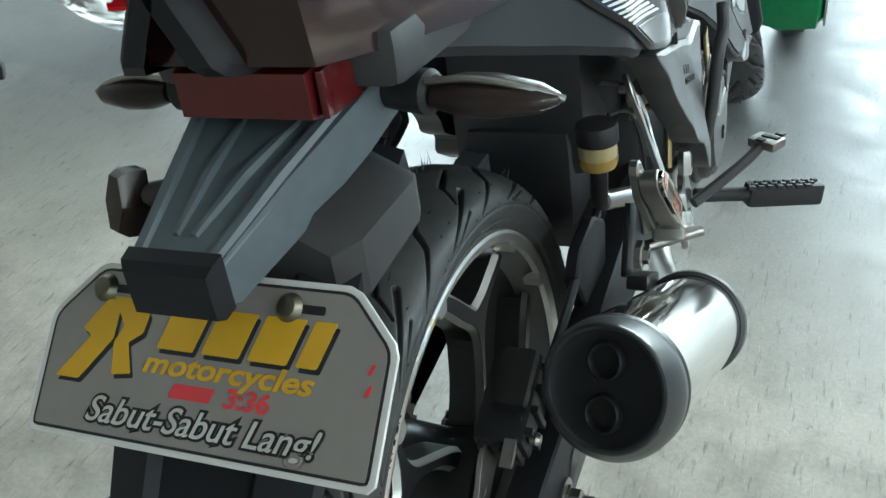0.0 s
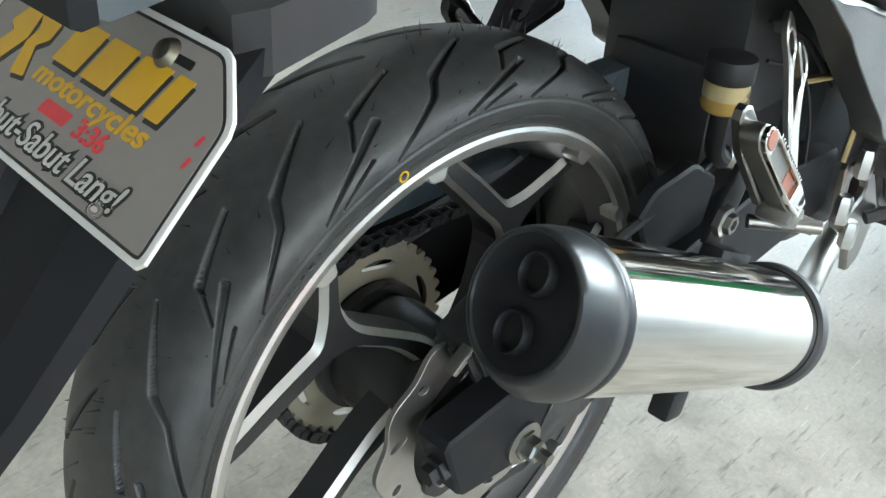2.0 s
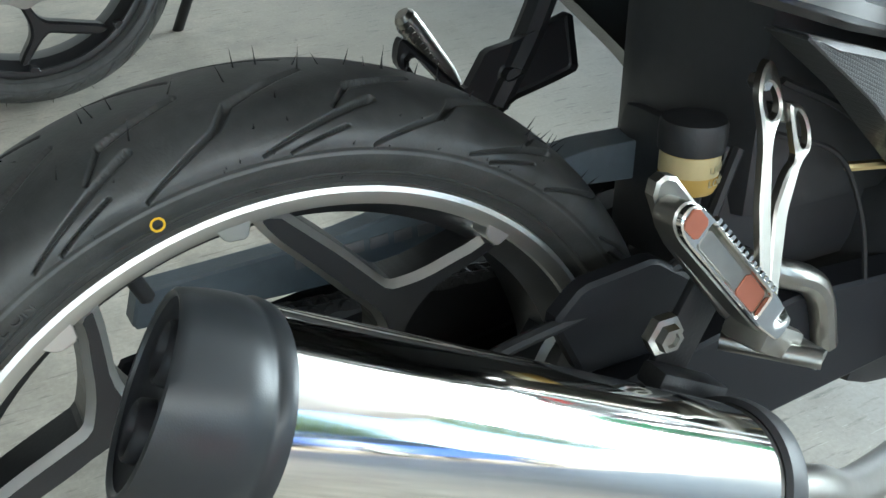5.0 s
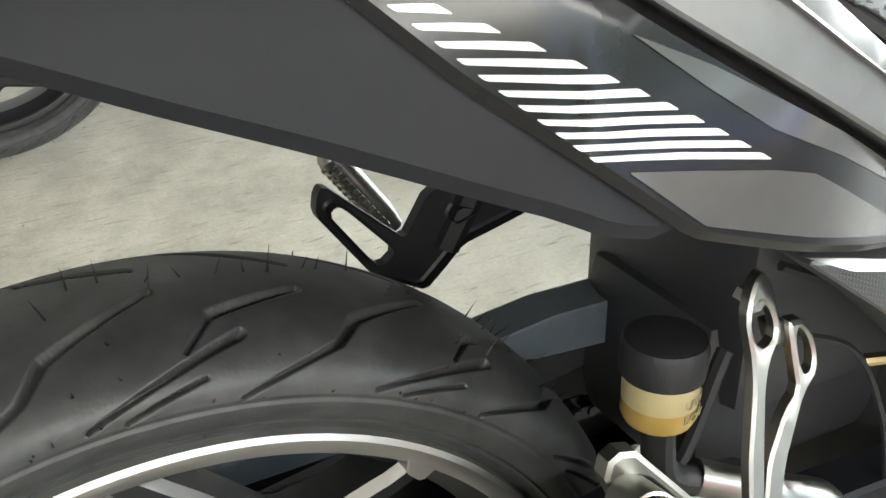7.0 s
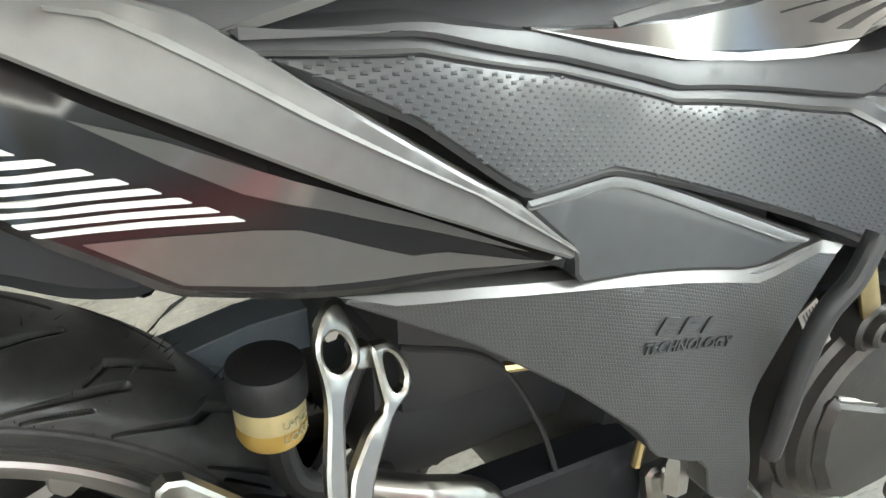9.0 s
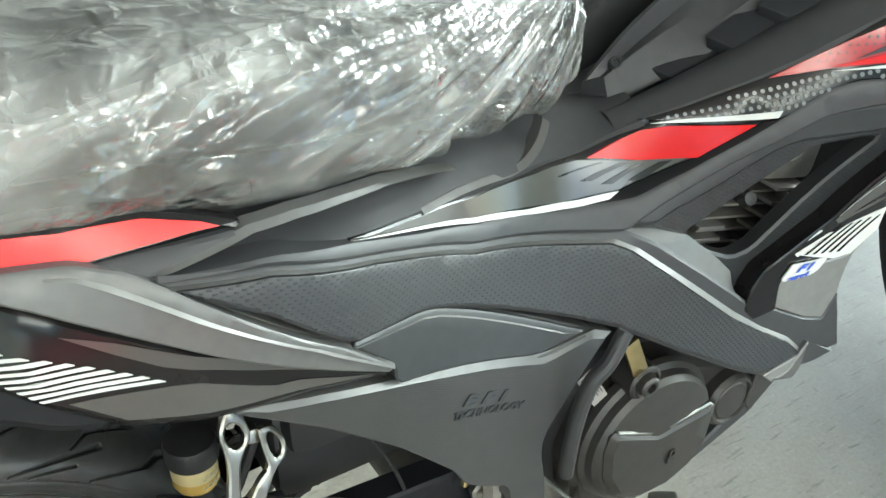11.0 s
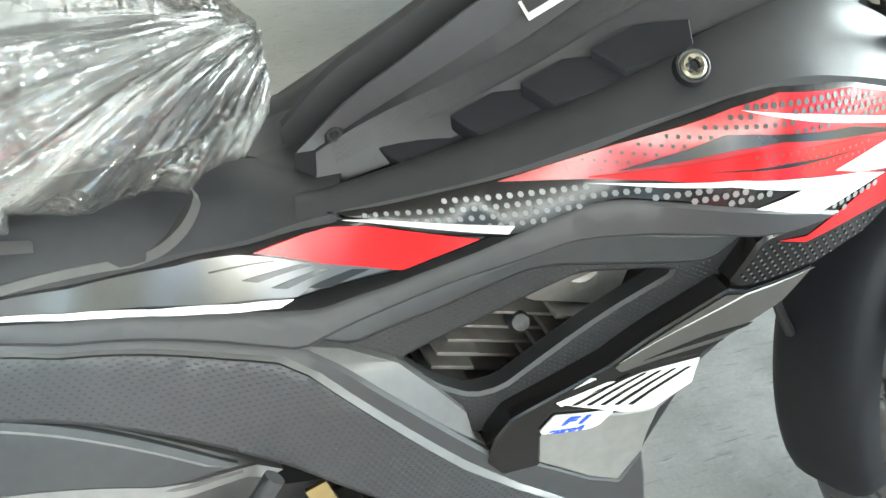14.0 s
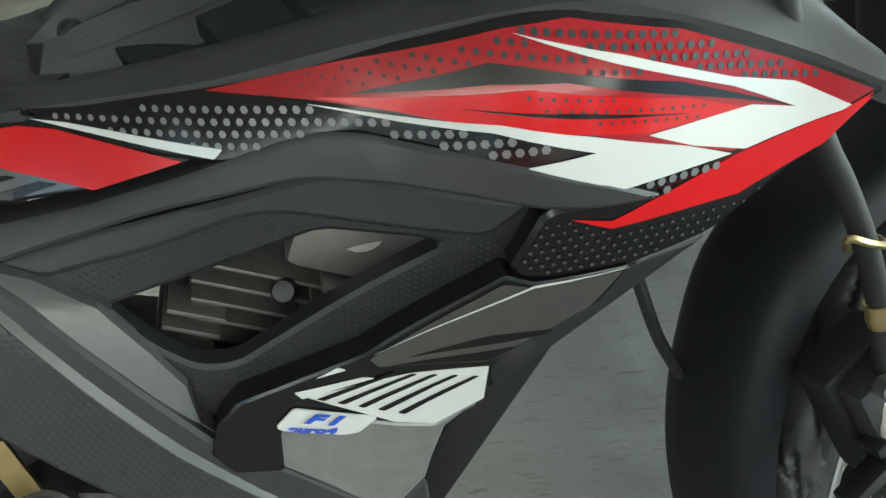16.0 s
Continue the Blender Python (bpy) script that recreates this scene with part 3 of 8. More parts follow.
parked_car(-4.0, -7.3, 2, CARWHITE, "white car parked in the sunny street")
parked_car(5.7, -7.2, -5, CARBLUE, "blue car parked in the sunny street")

# ---------------------------------------------------------------- the motorcycle
LEAN = pose(0, 0, 0, -6, 0, 0) @ pose(0, 0, -0.011)
bike = tagged(new("motorcycle"), "new black and red street motorcycle with plastic-wrapped seat", "motorcycle")
bike.matrix_world = TILT @ LEAN
AXLE = Vector((0, 0, 0.303))


def wheel_pose(c):
    """z axis of the pose is the axle, pointing to the bike's right."""
    return Matrix.Translation(c) @ Matrix(((1, 0, 0, 0), (0, 0, -1, 0), (0, 1, 0, 0), (0, 0, 0, 1)))


def polar(c, r, a, y):
    return Vector((c[0] + r * math.cos(radians(a)), c[1] + y, c[2] + r * math.sin(radians(a))))


def tyre_mesh(c, lip, crown, half, n_fine, pitches, name, label, parent, n_across=221):
    """A tyre with the directional grooves cut into its tread."""
    t = np.sign(np.linspace(-1, 1, n_across)) * np.abs(np.linspace(-1, 1, n_across)) ** 0.9
    y, r = np.zeros_like(t), np.zeros_like(t)
    for i, a in enumerate(np.abs(t)):
        if a > 0.74:
            k = (1 - a) / 0.26
            y[i] = half * (0.80 + 0.22 * math.sin(k * math.pi / 2))
            r[i] = lip + (crown - lip) * (0.44 * k)
            if 0.30 < k < 0.40:
                y[i] += 0.0016
            if k > 0.90:
                y[i] -= 0.0012
        else:
            k = a / 0.74
            y[i] = half * 1.02 * math.sin(k * math.pi / 2 * 0.98)
            r[i] = lip + (crown - lip) * (0.44 + 0.56 * math.cos(k * math.pi / 2) ** 0.85)
    y *= np.sign(t)
    ang = np.concatenate([np.linspace(radians(10), radians(225), n_fine, endpoint=False), np.linspace(radians(225), radians(370), n_fine // 4, endpoint=False)])
    n_around = len(ang)
    A, T = np.meshgrid(ang, np.arange(len(t)), indexing="ij")
    R, Yy = r[T].copy(), y[T]
    # groove pattern: u in pitches along the tread, |v| 0..1 across it
    v = np.abs(t[T]) / 0.74
    u = (-A / (2 * np.pi) * pitches + np.where(t[T] > 0, 0.5, 0.0)) % 1.0
    metres = 2 * np.pi * crown / pitches
    across = half * 1.25
    depth = np.zeros_like(R)
    lines = (((0.90, 0.10), (0.54, 0.40), 0.0010, 0.0026), ((0.54, 0.40), (0.45, 0.60), 0.0026, 0.0020), ((0.45, 0.60), (0.10, 0.97), 0.0018, 0.0008),
             ((1.38, 0.16), (1.05, 0.34), 0.0012, 0.0024), ((1.05, 0.34), (0.94, 0.58), 0.0012, 0.0008), ((1.12, 0.50), (0.60, 0.95), 0.0024, 0.0008),
             ((0.98, 0.78), (0.72, 0.97), 0.0010, 0.0007))
    for (u0, v0), (u1, v1), w0, w1 in lines:
        for shift in (-1.0, 0.0, 1.0):
            px, py = (u + shift - u0) * metres, (v - v0) * across
            dx, dy = (u1 - u0) * metres, (v1 - v0) * across
            k = np.clip((px * dx + py * dy) / (dx * dx + dy * dy), 0, 1)
            w = w0 + (w1 - w0) * k
            d = np.hypot(px - k * dx, py - k * dy)
            s = np.clip((w + 0.0006 - d) / 0.0011, 0, 1)
            depth = np.maximum(depth, s * s * (3 - 2 * s) * (0.0030 + 1.3 * w))
    depth = np.where(v < 1.02, depth, 0)
    dy, dr = np.gradient(y), np.gradient(r)
    size = np.hypot(dy, dr) + 1e-9
    R, Yy = R - depth * (dy / size)[T], Yy + depth * (dr / size)[T]
    verts = np.stack([c[0] + R * np.cos(A), c[1] + Yy, c[2] + R * np.sin(A)], -1).reshape(-1, 3)
    m = len(t)
    i, j = np.meshgrid(np.arange(n_around), np.arange(m - 1), indexing="ij")
    i2 = (i + 1) % n_around
    faces = np.stack([i * m + j, i * m + j + 1, i2 * m + j + 1, i2 * m + j], -1).reshape(-1, 4)
    ob = raw_part(name, verts.tolist(), faces.tolist(), RUBBER, parent, label, sharp=75)
    hairs, hf, rng = [], [], random.Random(3)
    for k in range(330):
        a = rng.uniform(0, 2 * math.pi)
        j = min(range(m), key=lambda q: abs(t[q] - rng.choice((-0.93, -0.72, -0.70, -0.5, -0.3, -0.1, 0.0, 0.0, 0.06, -0.06, 0.1, 0.4, 0.7))))
        base = Vector((c[0] + r[j] * math.cos(a), c[1] + y[j], c[2] + r[j] * math.sin(a)))
        out = Vector((math.cos(a), (y[j] / half) * 0.6, math.sin(a))).normalized()
        long = rng.uniform(0.006, 0.013) if abs(t[j]) < 0.35 else rng.uniform(0.002, 0.004)
        tip = base + (out + Vector((rng.gauss(0, 0.25), rng.gauss(0, 0.12), rng.gauss(0, 0.25)))) * long
        s = out.orthogonal().normalized() * 0.0007
        s2 = out.cross(s)
        b = len(hairs)
        hairs += [base + s, base - s * 0.5 + s2 * 0.8, base - s * 0.5 - s2 * 0.8, tip]
        hf += [(b, b + 1, b + 3), (b + 1, b + 2, b + 3), (b + 2, b, b + 3)]
    tagged(raw_part("moulding_hairs", hairs, hf, SOFT, ob, "thin rubber moulding hairs"), kind="stuff")
    return ob


# one Y-shaped spoke in the wheel's plane, as radius and angle
SPOKE = ((0.046, 90), (0.068, 107), (0.089, 117.6), (0.119, 126), (0.132, 128.3), (0.143, 129), (0.156, 128.6), (0.169, 127.1), (0.183, 124.1), (0.200, 121.3), (0.213, 120), (0.213, 124.5), (0.203, 125.4), (0.190, 128.5), (0.175, 132.5), (0.166, 137),
         (0.163, 139.5), (0.166, 142), (0.183, 151.5), (0.207, 161), (0.214, 163), (0.214, 168), (0.196, 165.5), (0.171, 157.6), (0.152, 149), (0.145, 143.5), (0.138, 139), (0.127, 135.3), (0.090, 128.3), (0.068, 125), (0.046, 122))


def alloy_wheel(c, lip, half, turn, parent, name):
    """Barrel, machined lip with its tabs, five Y spokes and the hub."""
    bm = bmesh.new()
    q = wheel_pose(c)
    add_ring(bm, q, [(lip - 0.001, half), (lip - 0.008, half - 0.001), (lip - 0.014, half - 0.012), (lip - 0.026, half - 0.024), (lip - 0.028, 0), (lip - 0.026, -half + 0.024), (lip - 0.014, -half + 0.012),
                     (lip - 0.008, -half + 0.001), (lip - 0.001, -half), (lip - 0.010, -half + 0.02), (lip - 0.014, 0), (lip - 0.010, half - 0.02)], 120, closed=True)
    rim = part(name, bm, WHEELBLACK, parent, "black cast alloy wheel rim with machined edges")
    for s in (1, -1):
        bm = bmesh.new()
        add_ring(bm, q, [(lip + 0.001, s * (half - 0.002)), (lip, s * (half + 0.003)), (lip - 0.003, s * (half + 0.0042)), (lip - 0.0065, s * (half + 0.0036)), (lip - 0.0112, s * (half + 0.0015)), (lip - 0.0122, s * (half - 0.004))], 140)
        part("rim_lip", bm, MACHINED, rim, "bright machined rim lip")
    for k in range(5):
        a0 = turn + 72 * k
        for a in (a0 - 18.5, a0 + 26.5):
            bm = bmesh.new()
            pts = [(lip - 0.006, a - 2.6), (lip - 0.006, a + 3.2), (lip - 0.017, a + 1.9), (lip - 0.019, a - 1.3)]
            poly = [(c[0] + r * math.cos(radians(b)), c[2] + r * math.sin(radians(b))) for r, b in pts]
            add_sheet(bm, poly, flat_side(c[1] - half - 0.001), 0.0015, 0.0008, 0.016, corner=0.002)
            part("rim_tab", bm, MACHINED, rim)
        poly = [(c[0] + r * math.cos(radians(b - 144.5 + a0)), c[2] + r * math.sin(radians(b - 144.5 + a0))) for r, b in SPOKE]
        ccw = poly if area2(poly) > 0 else poly[::-1]
        bm = bmesh.new()
        add_sheet(bm, inset(dense(ccw, 0.012, 0.006), 0.0042), flat_side(c[1] - 0.034), 0.0030, 0.0, 0.020, corner=0.0, step=0.012)
        spoke = part("spoke", bm, WHEELBLACK, rim)
        bm = bmesh.new()
        outer = dense(ccw, 0.012, 0.006)
        inner = inset(outer, 0.0046)
        o = [bm.verts.new((x, c[1] - 0.031, z)) for x, z in outer]
        i_ = [bm.verts.new((x, c[1] - 0.0368, z)) for x, z in inner]
        d = [bm.verts.new((x, c[1] - 0.002, z)) for x, z in outer]
        for a, (o1, i1, d1) in enumerate(zip(o, i_, d)):
            b = (a + 1) % len(o)
            bm.faces.new((o1, o[b], i_[b], i1))
        part("machined_edge", bm, MACHINED, rim, "bright machined spoke edge")
        bm = bmesh.new()
        for a in range(len(outer)):
            b = (a + 1) % len(outer)
            v = [bm.verts.new((outer[p][0], y, outer[p][1])) for p, y in ((a, c[1] - 0.031), (b, c[1] - 0.031), (b, c[1] - 0.006), (a, c[1] - 0.006))]
            bm.faces.new(v)
        part("spoke_side", bm, WHEELBLACK, rim)
    bm = bmesh.new()
    add_ring(bm, q, [(0, 0.062), (0.022, 0.062), (0.034, 0.058), (0.048, 0.05), (0.052, 0.03), (0.05, 0), (0.052, -0.03), (0.045, -0.056), (0, -0.056)], 48)
    part("hub", bm, WHEELBLACK, rim)
    bm = bmesh.new()
    p0, p1 = polar(c, lip - 0.022, turn + 3.5 - 33, 0), polar(c, lip - 0.056, turn + 3.5 - 33, 0)
    add_rod(bm, p0, p1, 0.0055, 0.0048, 12, 0.002)
    part("valve", bm, SOFT, rim, "black rubber tyre valve")
    return rim


def brake_disc(c, y, radius, waves, parent):
    """Wave-edged disc with slots, its black carrier and bolts."""
    bm = bmesh.new()
    edge = [(c[0] + (radius + 0.0032 * math.cos(waves * t)) * math.cos(t), c[2] + (radius + 0.0032 * math.cos(waves * t)) * math.sin(t)) for t in [2 * math.pi * k / 144 for k in range(144)]]
    holes = [[(c[0] + radius * 0.66 * math.cos(t), c[2] + radius * 0.66 * math.sin(t)) for t in [2 * math.pi * k / 60 for k in range(60)]]]
    for k in range(waves):
        t = 2 * math.pi * (k + 0.5) / waves
        cx, cz = c[0] + radius * 0.85 * math.cos(t), c[2] + radius * 0.85 * math.sin(t)
        s, w = t + 0.7, (0.0085, 0.0034) if k % 2 else (0.0050, 0.0040)
        holes.append([(cx + w[0] * math.cos(p) * math.cos(s) - w[1] * math.sin(p) * math.sin(s), cz + w[0] * math.cos(p) * math.sin(s) + w[1] * math.sin(p) * math.cos(s)) for p in [2 * math.pi * j / 12 for j in range(12)]])
    add_sheet(bm, edge, flat_side(c[1] + y), 0.0, 0.0004, 0.0042, holes, step=0.02, corner=0.0)
    disc = part("brake_disc", bm, DISC, parent, "wave-edged steel brake disc with slots")
    bm = bmesh.new()
    star = [(c[0] + (radius * (0.70 if k % 4 < 2 else 0.58)) * math.cos(2 * math.pi * k / 20), c[2] + (radius * (0.70 if k % 4 < 2 else 0.58)) * math.sin(2 * math.pi * k / 20)) for k in range(20)]
    add_sheet(bm, star, flat_side(c[1] + y), 0.003, 0.001, 0.012)
    part("disc_carrier", bm, WHEELBLACK, disc, "black disc carrier")
    for k in range(5):
        p = polar(c, 0.053, 149 + 72 * k, y)
        bm = bmesh.new()
        add_ring(bm, wheel_pose(p), [(0, 0.0055), (0.0035, 0.0055), (0.0035, 0.008), (0.0065, 0.0075), (0.0078, 0.004), (0.0078, 0)], 16)
        part("disc_bolt", bm, STEEL, disc, "domed steel socket bolt")
    return disc


rear_tyre = tyre_mesh(AXLE, 0.229, 0.2830, 0.060, 1500, 13, "rear_tyre", "new black road tyre with zigzag grooves and moulding hairs", bike)
rear_rim = alloy_wheel(AXLE, 0.229, 0.050, 144.5, bike, "rear_rim")
brake_disc(AXLE, -0.075, 0.101, 12, bike)

# yellow paint mark on the tyre wall
bm = bmesh.new()
for k in range(10):
    a0, a1 = 36 * k, 36 * (k + 1)
    p = Vector((-0.076, -0.0590, 0.534))
    f4 = [bm.verts.new(p + Vector((r * math.cos(radians(a)), -0.0035 if r > 0.004 else -0.0035, r * math.sin(radians(a))))) for r, a in ((0.0028, a0), (0.0041, a0), (0.0041, a1), (0.0028, a1))]
    bm.faces.new(f4)
part("paint_mark", bm, YELLOW, bike, "small yellow paint ring on the tyre wall")

# swingarm, axle and adjusters
for s in (-1, 1):
    bm = bmesh.new()
    arm = [(-0.082, 0.352), (-0.062, 0.290), (0.02, 0.282), (0.30, 0.318), (0.47, 0.335), (0.47, 0.405), (0.33, 0.415), (0.10, 0.378)]
    add_sheet(bm, arm, (lambda x, z, h: Vector((x, -0.118 - h, z))) if s < 0 else (lambda x, z, h: Vector((x, 0.092 + h, z))), 0.0, 0.003, 0.028, corner=0.006)
    add_sheet(bm, arm, (lambda x, z, h: Vector((x, -0.092 + h, z))) if s < 0 else (lambda x, z, h: Vector((x, 0.118 - h, z))), 0.0, 0.003, 0.002, corner=0.006)
    swing = part("swingarm", bm, COWL, bike, "black box-section swingarm")
    if s < 0:
        bm = bmesh.new()
        add_ring(bm, wheel_pose(Vector((0.004, -0.118, 0.305))), [(0.018, 0), (0.018, 0.003), (0.010, 0.004)], 32)
        part("axle_plate", bm, CAST, swing)
        bm = bmesh.new()
        add_ring(bm, wheel_pose(Vector((0.004, -0.119, 0.305))), [(0.0125, 0.002), (0.0125, 0.005), (0.0100, 0.005), (0.0100, 0.014), (0.0085, 0.016), (0.0055, 0.016), (0.0055, 0.026), (0, 0.027)], 6)
        part("axle_nut", bm, CAST, swing, "zinc-plated axle nut on its washer")
        bm = bmesh.new()
        add_ring(bm, along((-0.072, -0.105, 0.32), (-0.09, -0.105, 0.318))[0], [(0.012, 0), (0.012, 0.006), (0.008, 0.007), (0.008, 0.014), (0, 0.014)], 6)
        part("chain_adjuster", bm, DARK, swing)
        bm = bmesh.new()
        add_sheet(bm, [(0.035, 0.327), (0.012, 0.285), (0.085, 0.292), (0.10, 0.335)], flat_side(-0.1185), 0.001, 0.0008, 0.001)
        part("adjuster_plate", bm, MATTE, swing)

# rear brake caliper on its bracket, with its spring clip, ribs and pins
CALQ = pose(0.002, -0.084, 0.402, 0, -25, 0)
bm = bmesh.new()
add_box(bm, CALQ @ pose(0, 0, 0.004), 0.082, 0.044, 0.034, 0.007)
caliper = part("rear_caliper", bm, DARK, bike, "black rear brake caliper over the disc")
bm = bmesh.new()
add_box(bm, CALQ @ pose(0.012, -0.004, 0.026), 0.052, 0.030, 0.014, 0.005)
part("caliper_bridge", bm, DARK, caliper)
bm = bmesh.new()
add_box(bm, CALQ @ pose(0.022, -0.006, -0.024), 0.046, 0.022, 0.030, 0.005)
part("caliper_mount", bm, DARK, caliper)
for k in range(4):
    bm = bmesh.new()
    add_box(bm, CALQ @ pose(-0.028 + 0.019 * k, -0.0235, 0.004), 0.006, 0.007, 0.032, 0.0015)
    part("caliper_rib", bm, DARK, caliper)
for k in range(3):
    bm = bmesh.new()
    add_box(bm, CALQ @ pose(-0.042, -0.014 + 0.014 * k, 0.002), 0.008, 0.005, 0.030, 0.0015)
    part("caliper_rib", bm, DARK, caliper)
bm = bmesh.new()
add_sheet(bm, [(-0.058, 0.012), (-0.020, 0.018), (-0.018, 0.021), (-0.040, 0.020), (-0.060, 0.017)], lambda x, z, h: CALQ @ Vector((x, -0.016 - h, z)), 0.0, 0.0005, 0.010, corner=0.0005)
part("spring_clip", bm, CAST, caliper, "bent spring clip over the pads")
for dx, dz in ((-0.030, 0.010), (0.030, -0.022)):
    bm = bmesh.new()
    add_ring(bm, wheel_pose(CALQ @ Vector((dx, -0.024, dz))), [(0, 0.008), (0.0035, 0.008), (0.0055, 0.005), (0.0055, 0)], 12)
    part("caliper_pin", bm, CAST, caliper)
bm = bmesh.new()
add_rod(bm, CALQ @ Vector((0.010, -0.030, -0.026)), CALQ @ Vector((0.058, -0.030, -0.030)), 0.0075, 0.0075, 14, 0.002)
part("slide_boot", bm, SOFT, caliper, "black rubber boot of the caliper slide")

# sprocket and chain on the far side
SPY, SPC, FRC = 0.056, AXLE, Vector((0.47, 0, 0.345))
bm = bmesh.new()
teeth = []
for k in range(38 * 4):
    t = 2 * math.pi * k / (38 * 4)
    r = 0.0905 if k % 4 in (1, 2) else 0.0845
    teeth.append((SPC[0] + r * math.cos(t), SPC[2] + r * math.sin(t)))
holes = [[(SPC[0] + 0.056 * math.cos(2 * math.pi * k / 48), SPC[2] + 0.056 * math.sin(2 * math.pi * k / 48)) for k in range(48)]]
for k in range(6):
    t = math.pi * k / 3 + 0.3
    holes.append([(SPC[0] + (0.071 + 0.004 * math.cos(p)) * math.cos(t + 0.28 * math.sin(p)), SPC[2] + (0.071 + 0.004 * math.cos(p)) * math.sin(t + 0.28 * math.sin(p))) for p in [2 * math.pi * j / 16 for j in range(16)]])
add_sheet(bm, teeth, lambda x, z, h: Vector((x, SPY - h, z)), 0.0, 0.0, 0.005, holes, corner=0.0)
sprocket = part("rear_sprocket", bm, MILKY, bike, "pale passivated steel rear sprocket")
bm = bmesh.new()
add_ring(bm, wheel_pose(Vector((0, SPY - 0.004, 0.303))), [(0.058, 0), (0.058, 0.010), (0.030, 0.014), (0, 0.014)], 40)
part("sprocket_carrier", bm, WHEELBLACK, sprocket)
links, length = [], 0.0127
rr, rf = 0.0935, 0.032
dirv = (FRC - SPC).normalized()
tilt = math.atan2(dirv.z, dirv.x)
span = (FRC - SPC).length
phi = math.acos((rr - rf) / span)
loop = []
for k in range(60):
    a = tilt + phi + (2 * math.pi - 2 * phi) * k / 60
    loop.append(Vector((SPC[0] + rr * math.cos(a), SPY, SPC[2] + rr * math.sin(a))))
for k in range(31):
    t = k / 30
    a0 = tilt - phi
    p, q = Vector((SPC[0] + rr * math.cos(a0), SPY, SPC[2] + rr * math.sin(a0))), Vector((FRC[0] + rf * math.cos(a0), SPY, FRC[2] + rf * math.sin(a0)))
    loop.append(p.lerp(q, t) - Vector((0, 0, 0.018 * math.sin(math.pi * t))))
for k in range(1, 12):
    a = tilt - phi + 2 * phi * k / 12
    loop.append(Vector((FRC[0] + rf * math.cos(a), SPY, FRC[2] + rf * math.sin(a))))
for k in range(31):
    a0 = tilt + phi
    p, q = Vector((FRC[0] + rf * math.cos(a0), SPY, FRC[2] + rf * math.sin(a0))), Vector((SPC[0] + rr * math.cos(a0), SPY, SPC[2] + rr * math.sin(a0)))
    loop.append(p.lerp(q, k / 31))
bm = bmesh.new()
dist, last, flip = 0.0, loop[0], 0
walked = [loop[0]]
for q in loop[1:] + loop[:1]:
    d = (q - last).length
    while dist + d >= length:
        k = (length - dist) / d
        last = last.lerp(q, k)
        walked.append(last)
        d = (q - last).length
        dist = 0.0
    dist += d
    last = q
for p in walked:
    add_rod(bm, (p.x, SPY - 0.0082, p.z), (p.x, SPY + 0.0082, p.z), 0.0042, n=8)
chain = part("drive_chain", bm, ENGINE, bike, "oiled dark roller chain")
link_meshes = []
for off in (0.0062, 0.0042):
    bm = bmesh.new()
    plan = [(0.00635 * sx + 0.0048 * math.cos(a), 0.0048 * math.sin(a)) for sx, a0 in ((1, -90), (-1, 90)) for a in [radians(a0 + 36 * k) for k in range(6)]]
    plan = [(x, z * (0.74 if abs(x) < 0.003 else 1)) for x, z in plan]
    for s in (-1, 1):
        lo, hi = ([bm.verts.new((x, s * off + d, z)) for x, z in plan] for d in (-0.0008, 0.0008))
        bm.faces.new(lo[::-1])
        bm.faces.new(hi)
        for k in range(12):
            bm.faces.new((lo[k], lo[(k + 1) % 12], hi[(k + 1) % 12], hi[k]))
    bmesh.ops.recalc_face_normals(bm, faces=bm.faces)
    me = bpy.data.meshes.new("chain_link")
    bm.to_mesh(me)
    bm.free()
    me.materials.append(ENGINE)
    link_meshes.append(me)
for k, (p, q) in enumerate(zip(walked, walked[1:])):
    mid, turn = (p + q) / 2, math.degrees(math.atan2(q.z - p.z, q.x - p.x))
    ob = new("chain_link", link_meshes[k % 2])
    ob.parent = chain
    ob.matrix_basis = pose(mid.x, SPY, mid.z, 0, -turn, 0)

# chain guard with its printed label
bm = bmesh.new()
add_sheet(bm, [(-0.075, 0.405), (-0.068, 0.432), (0.07, 0.440), (0.135, 0.452), (0.175, 0.430), (0.25, 0.462), (0.30, 0.440), (0.18, 0.405), (0.05, 0.404)], lambda x, z, h: Vector((x, 0.064 - h, z)), 0.0, 0.002, 0.018)
add_sheet(bm, [(0.205, 0.476), (0.260, 0.4830), (0.345, 0.482), (0.345, 0.448), (0.310, 0.451), (0.245, 0.456)], lambda x, z, h: Vector((x, 0.030 - h, z)), 0.0, 0.001, 0.030, corner=0.003)
guard = part("chain_guard", bm, GUARD, bike, "blue-grey plastic chain guard with printed warnings")
bm = bmesh.new()
for k in range(6):
    x = 0.045 + 0.019 * k
    add_box(bm, pose(x, 0.0632, 0.4275 + 0.0008 * k, 0, -4, 0), 0.014, 0.0008, 0.009)
part("guard_label", bm, GREYINK, guard, "grey printed pictogram bars")

# silencer
MUF_A, MUF_N = Vector((-0.085, -0.193, 0.507)), Vector((0.889, -0.004, -0.457)).normalized()
mq = Matrix.Translation(MUF_A) @ MUF_N.to_track_quat("Z", "Y").to_matrix().to_4x4()
silencer_len = 0.322


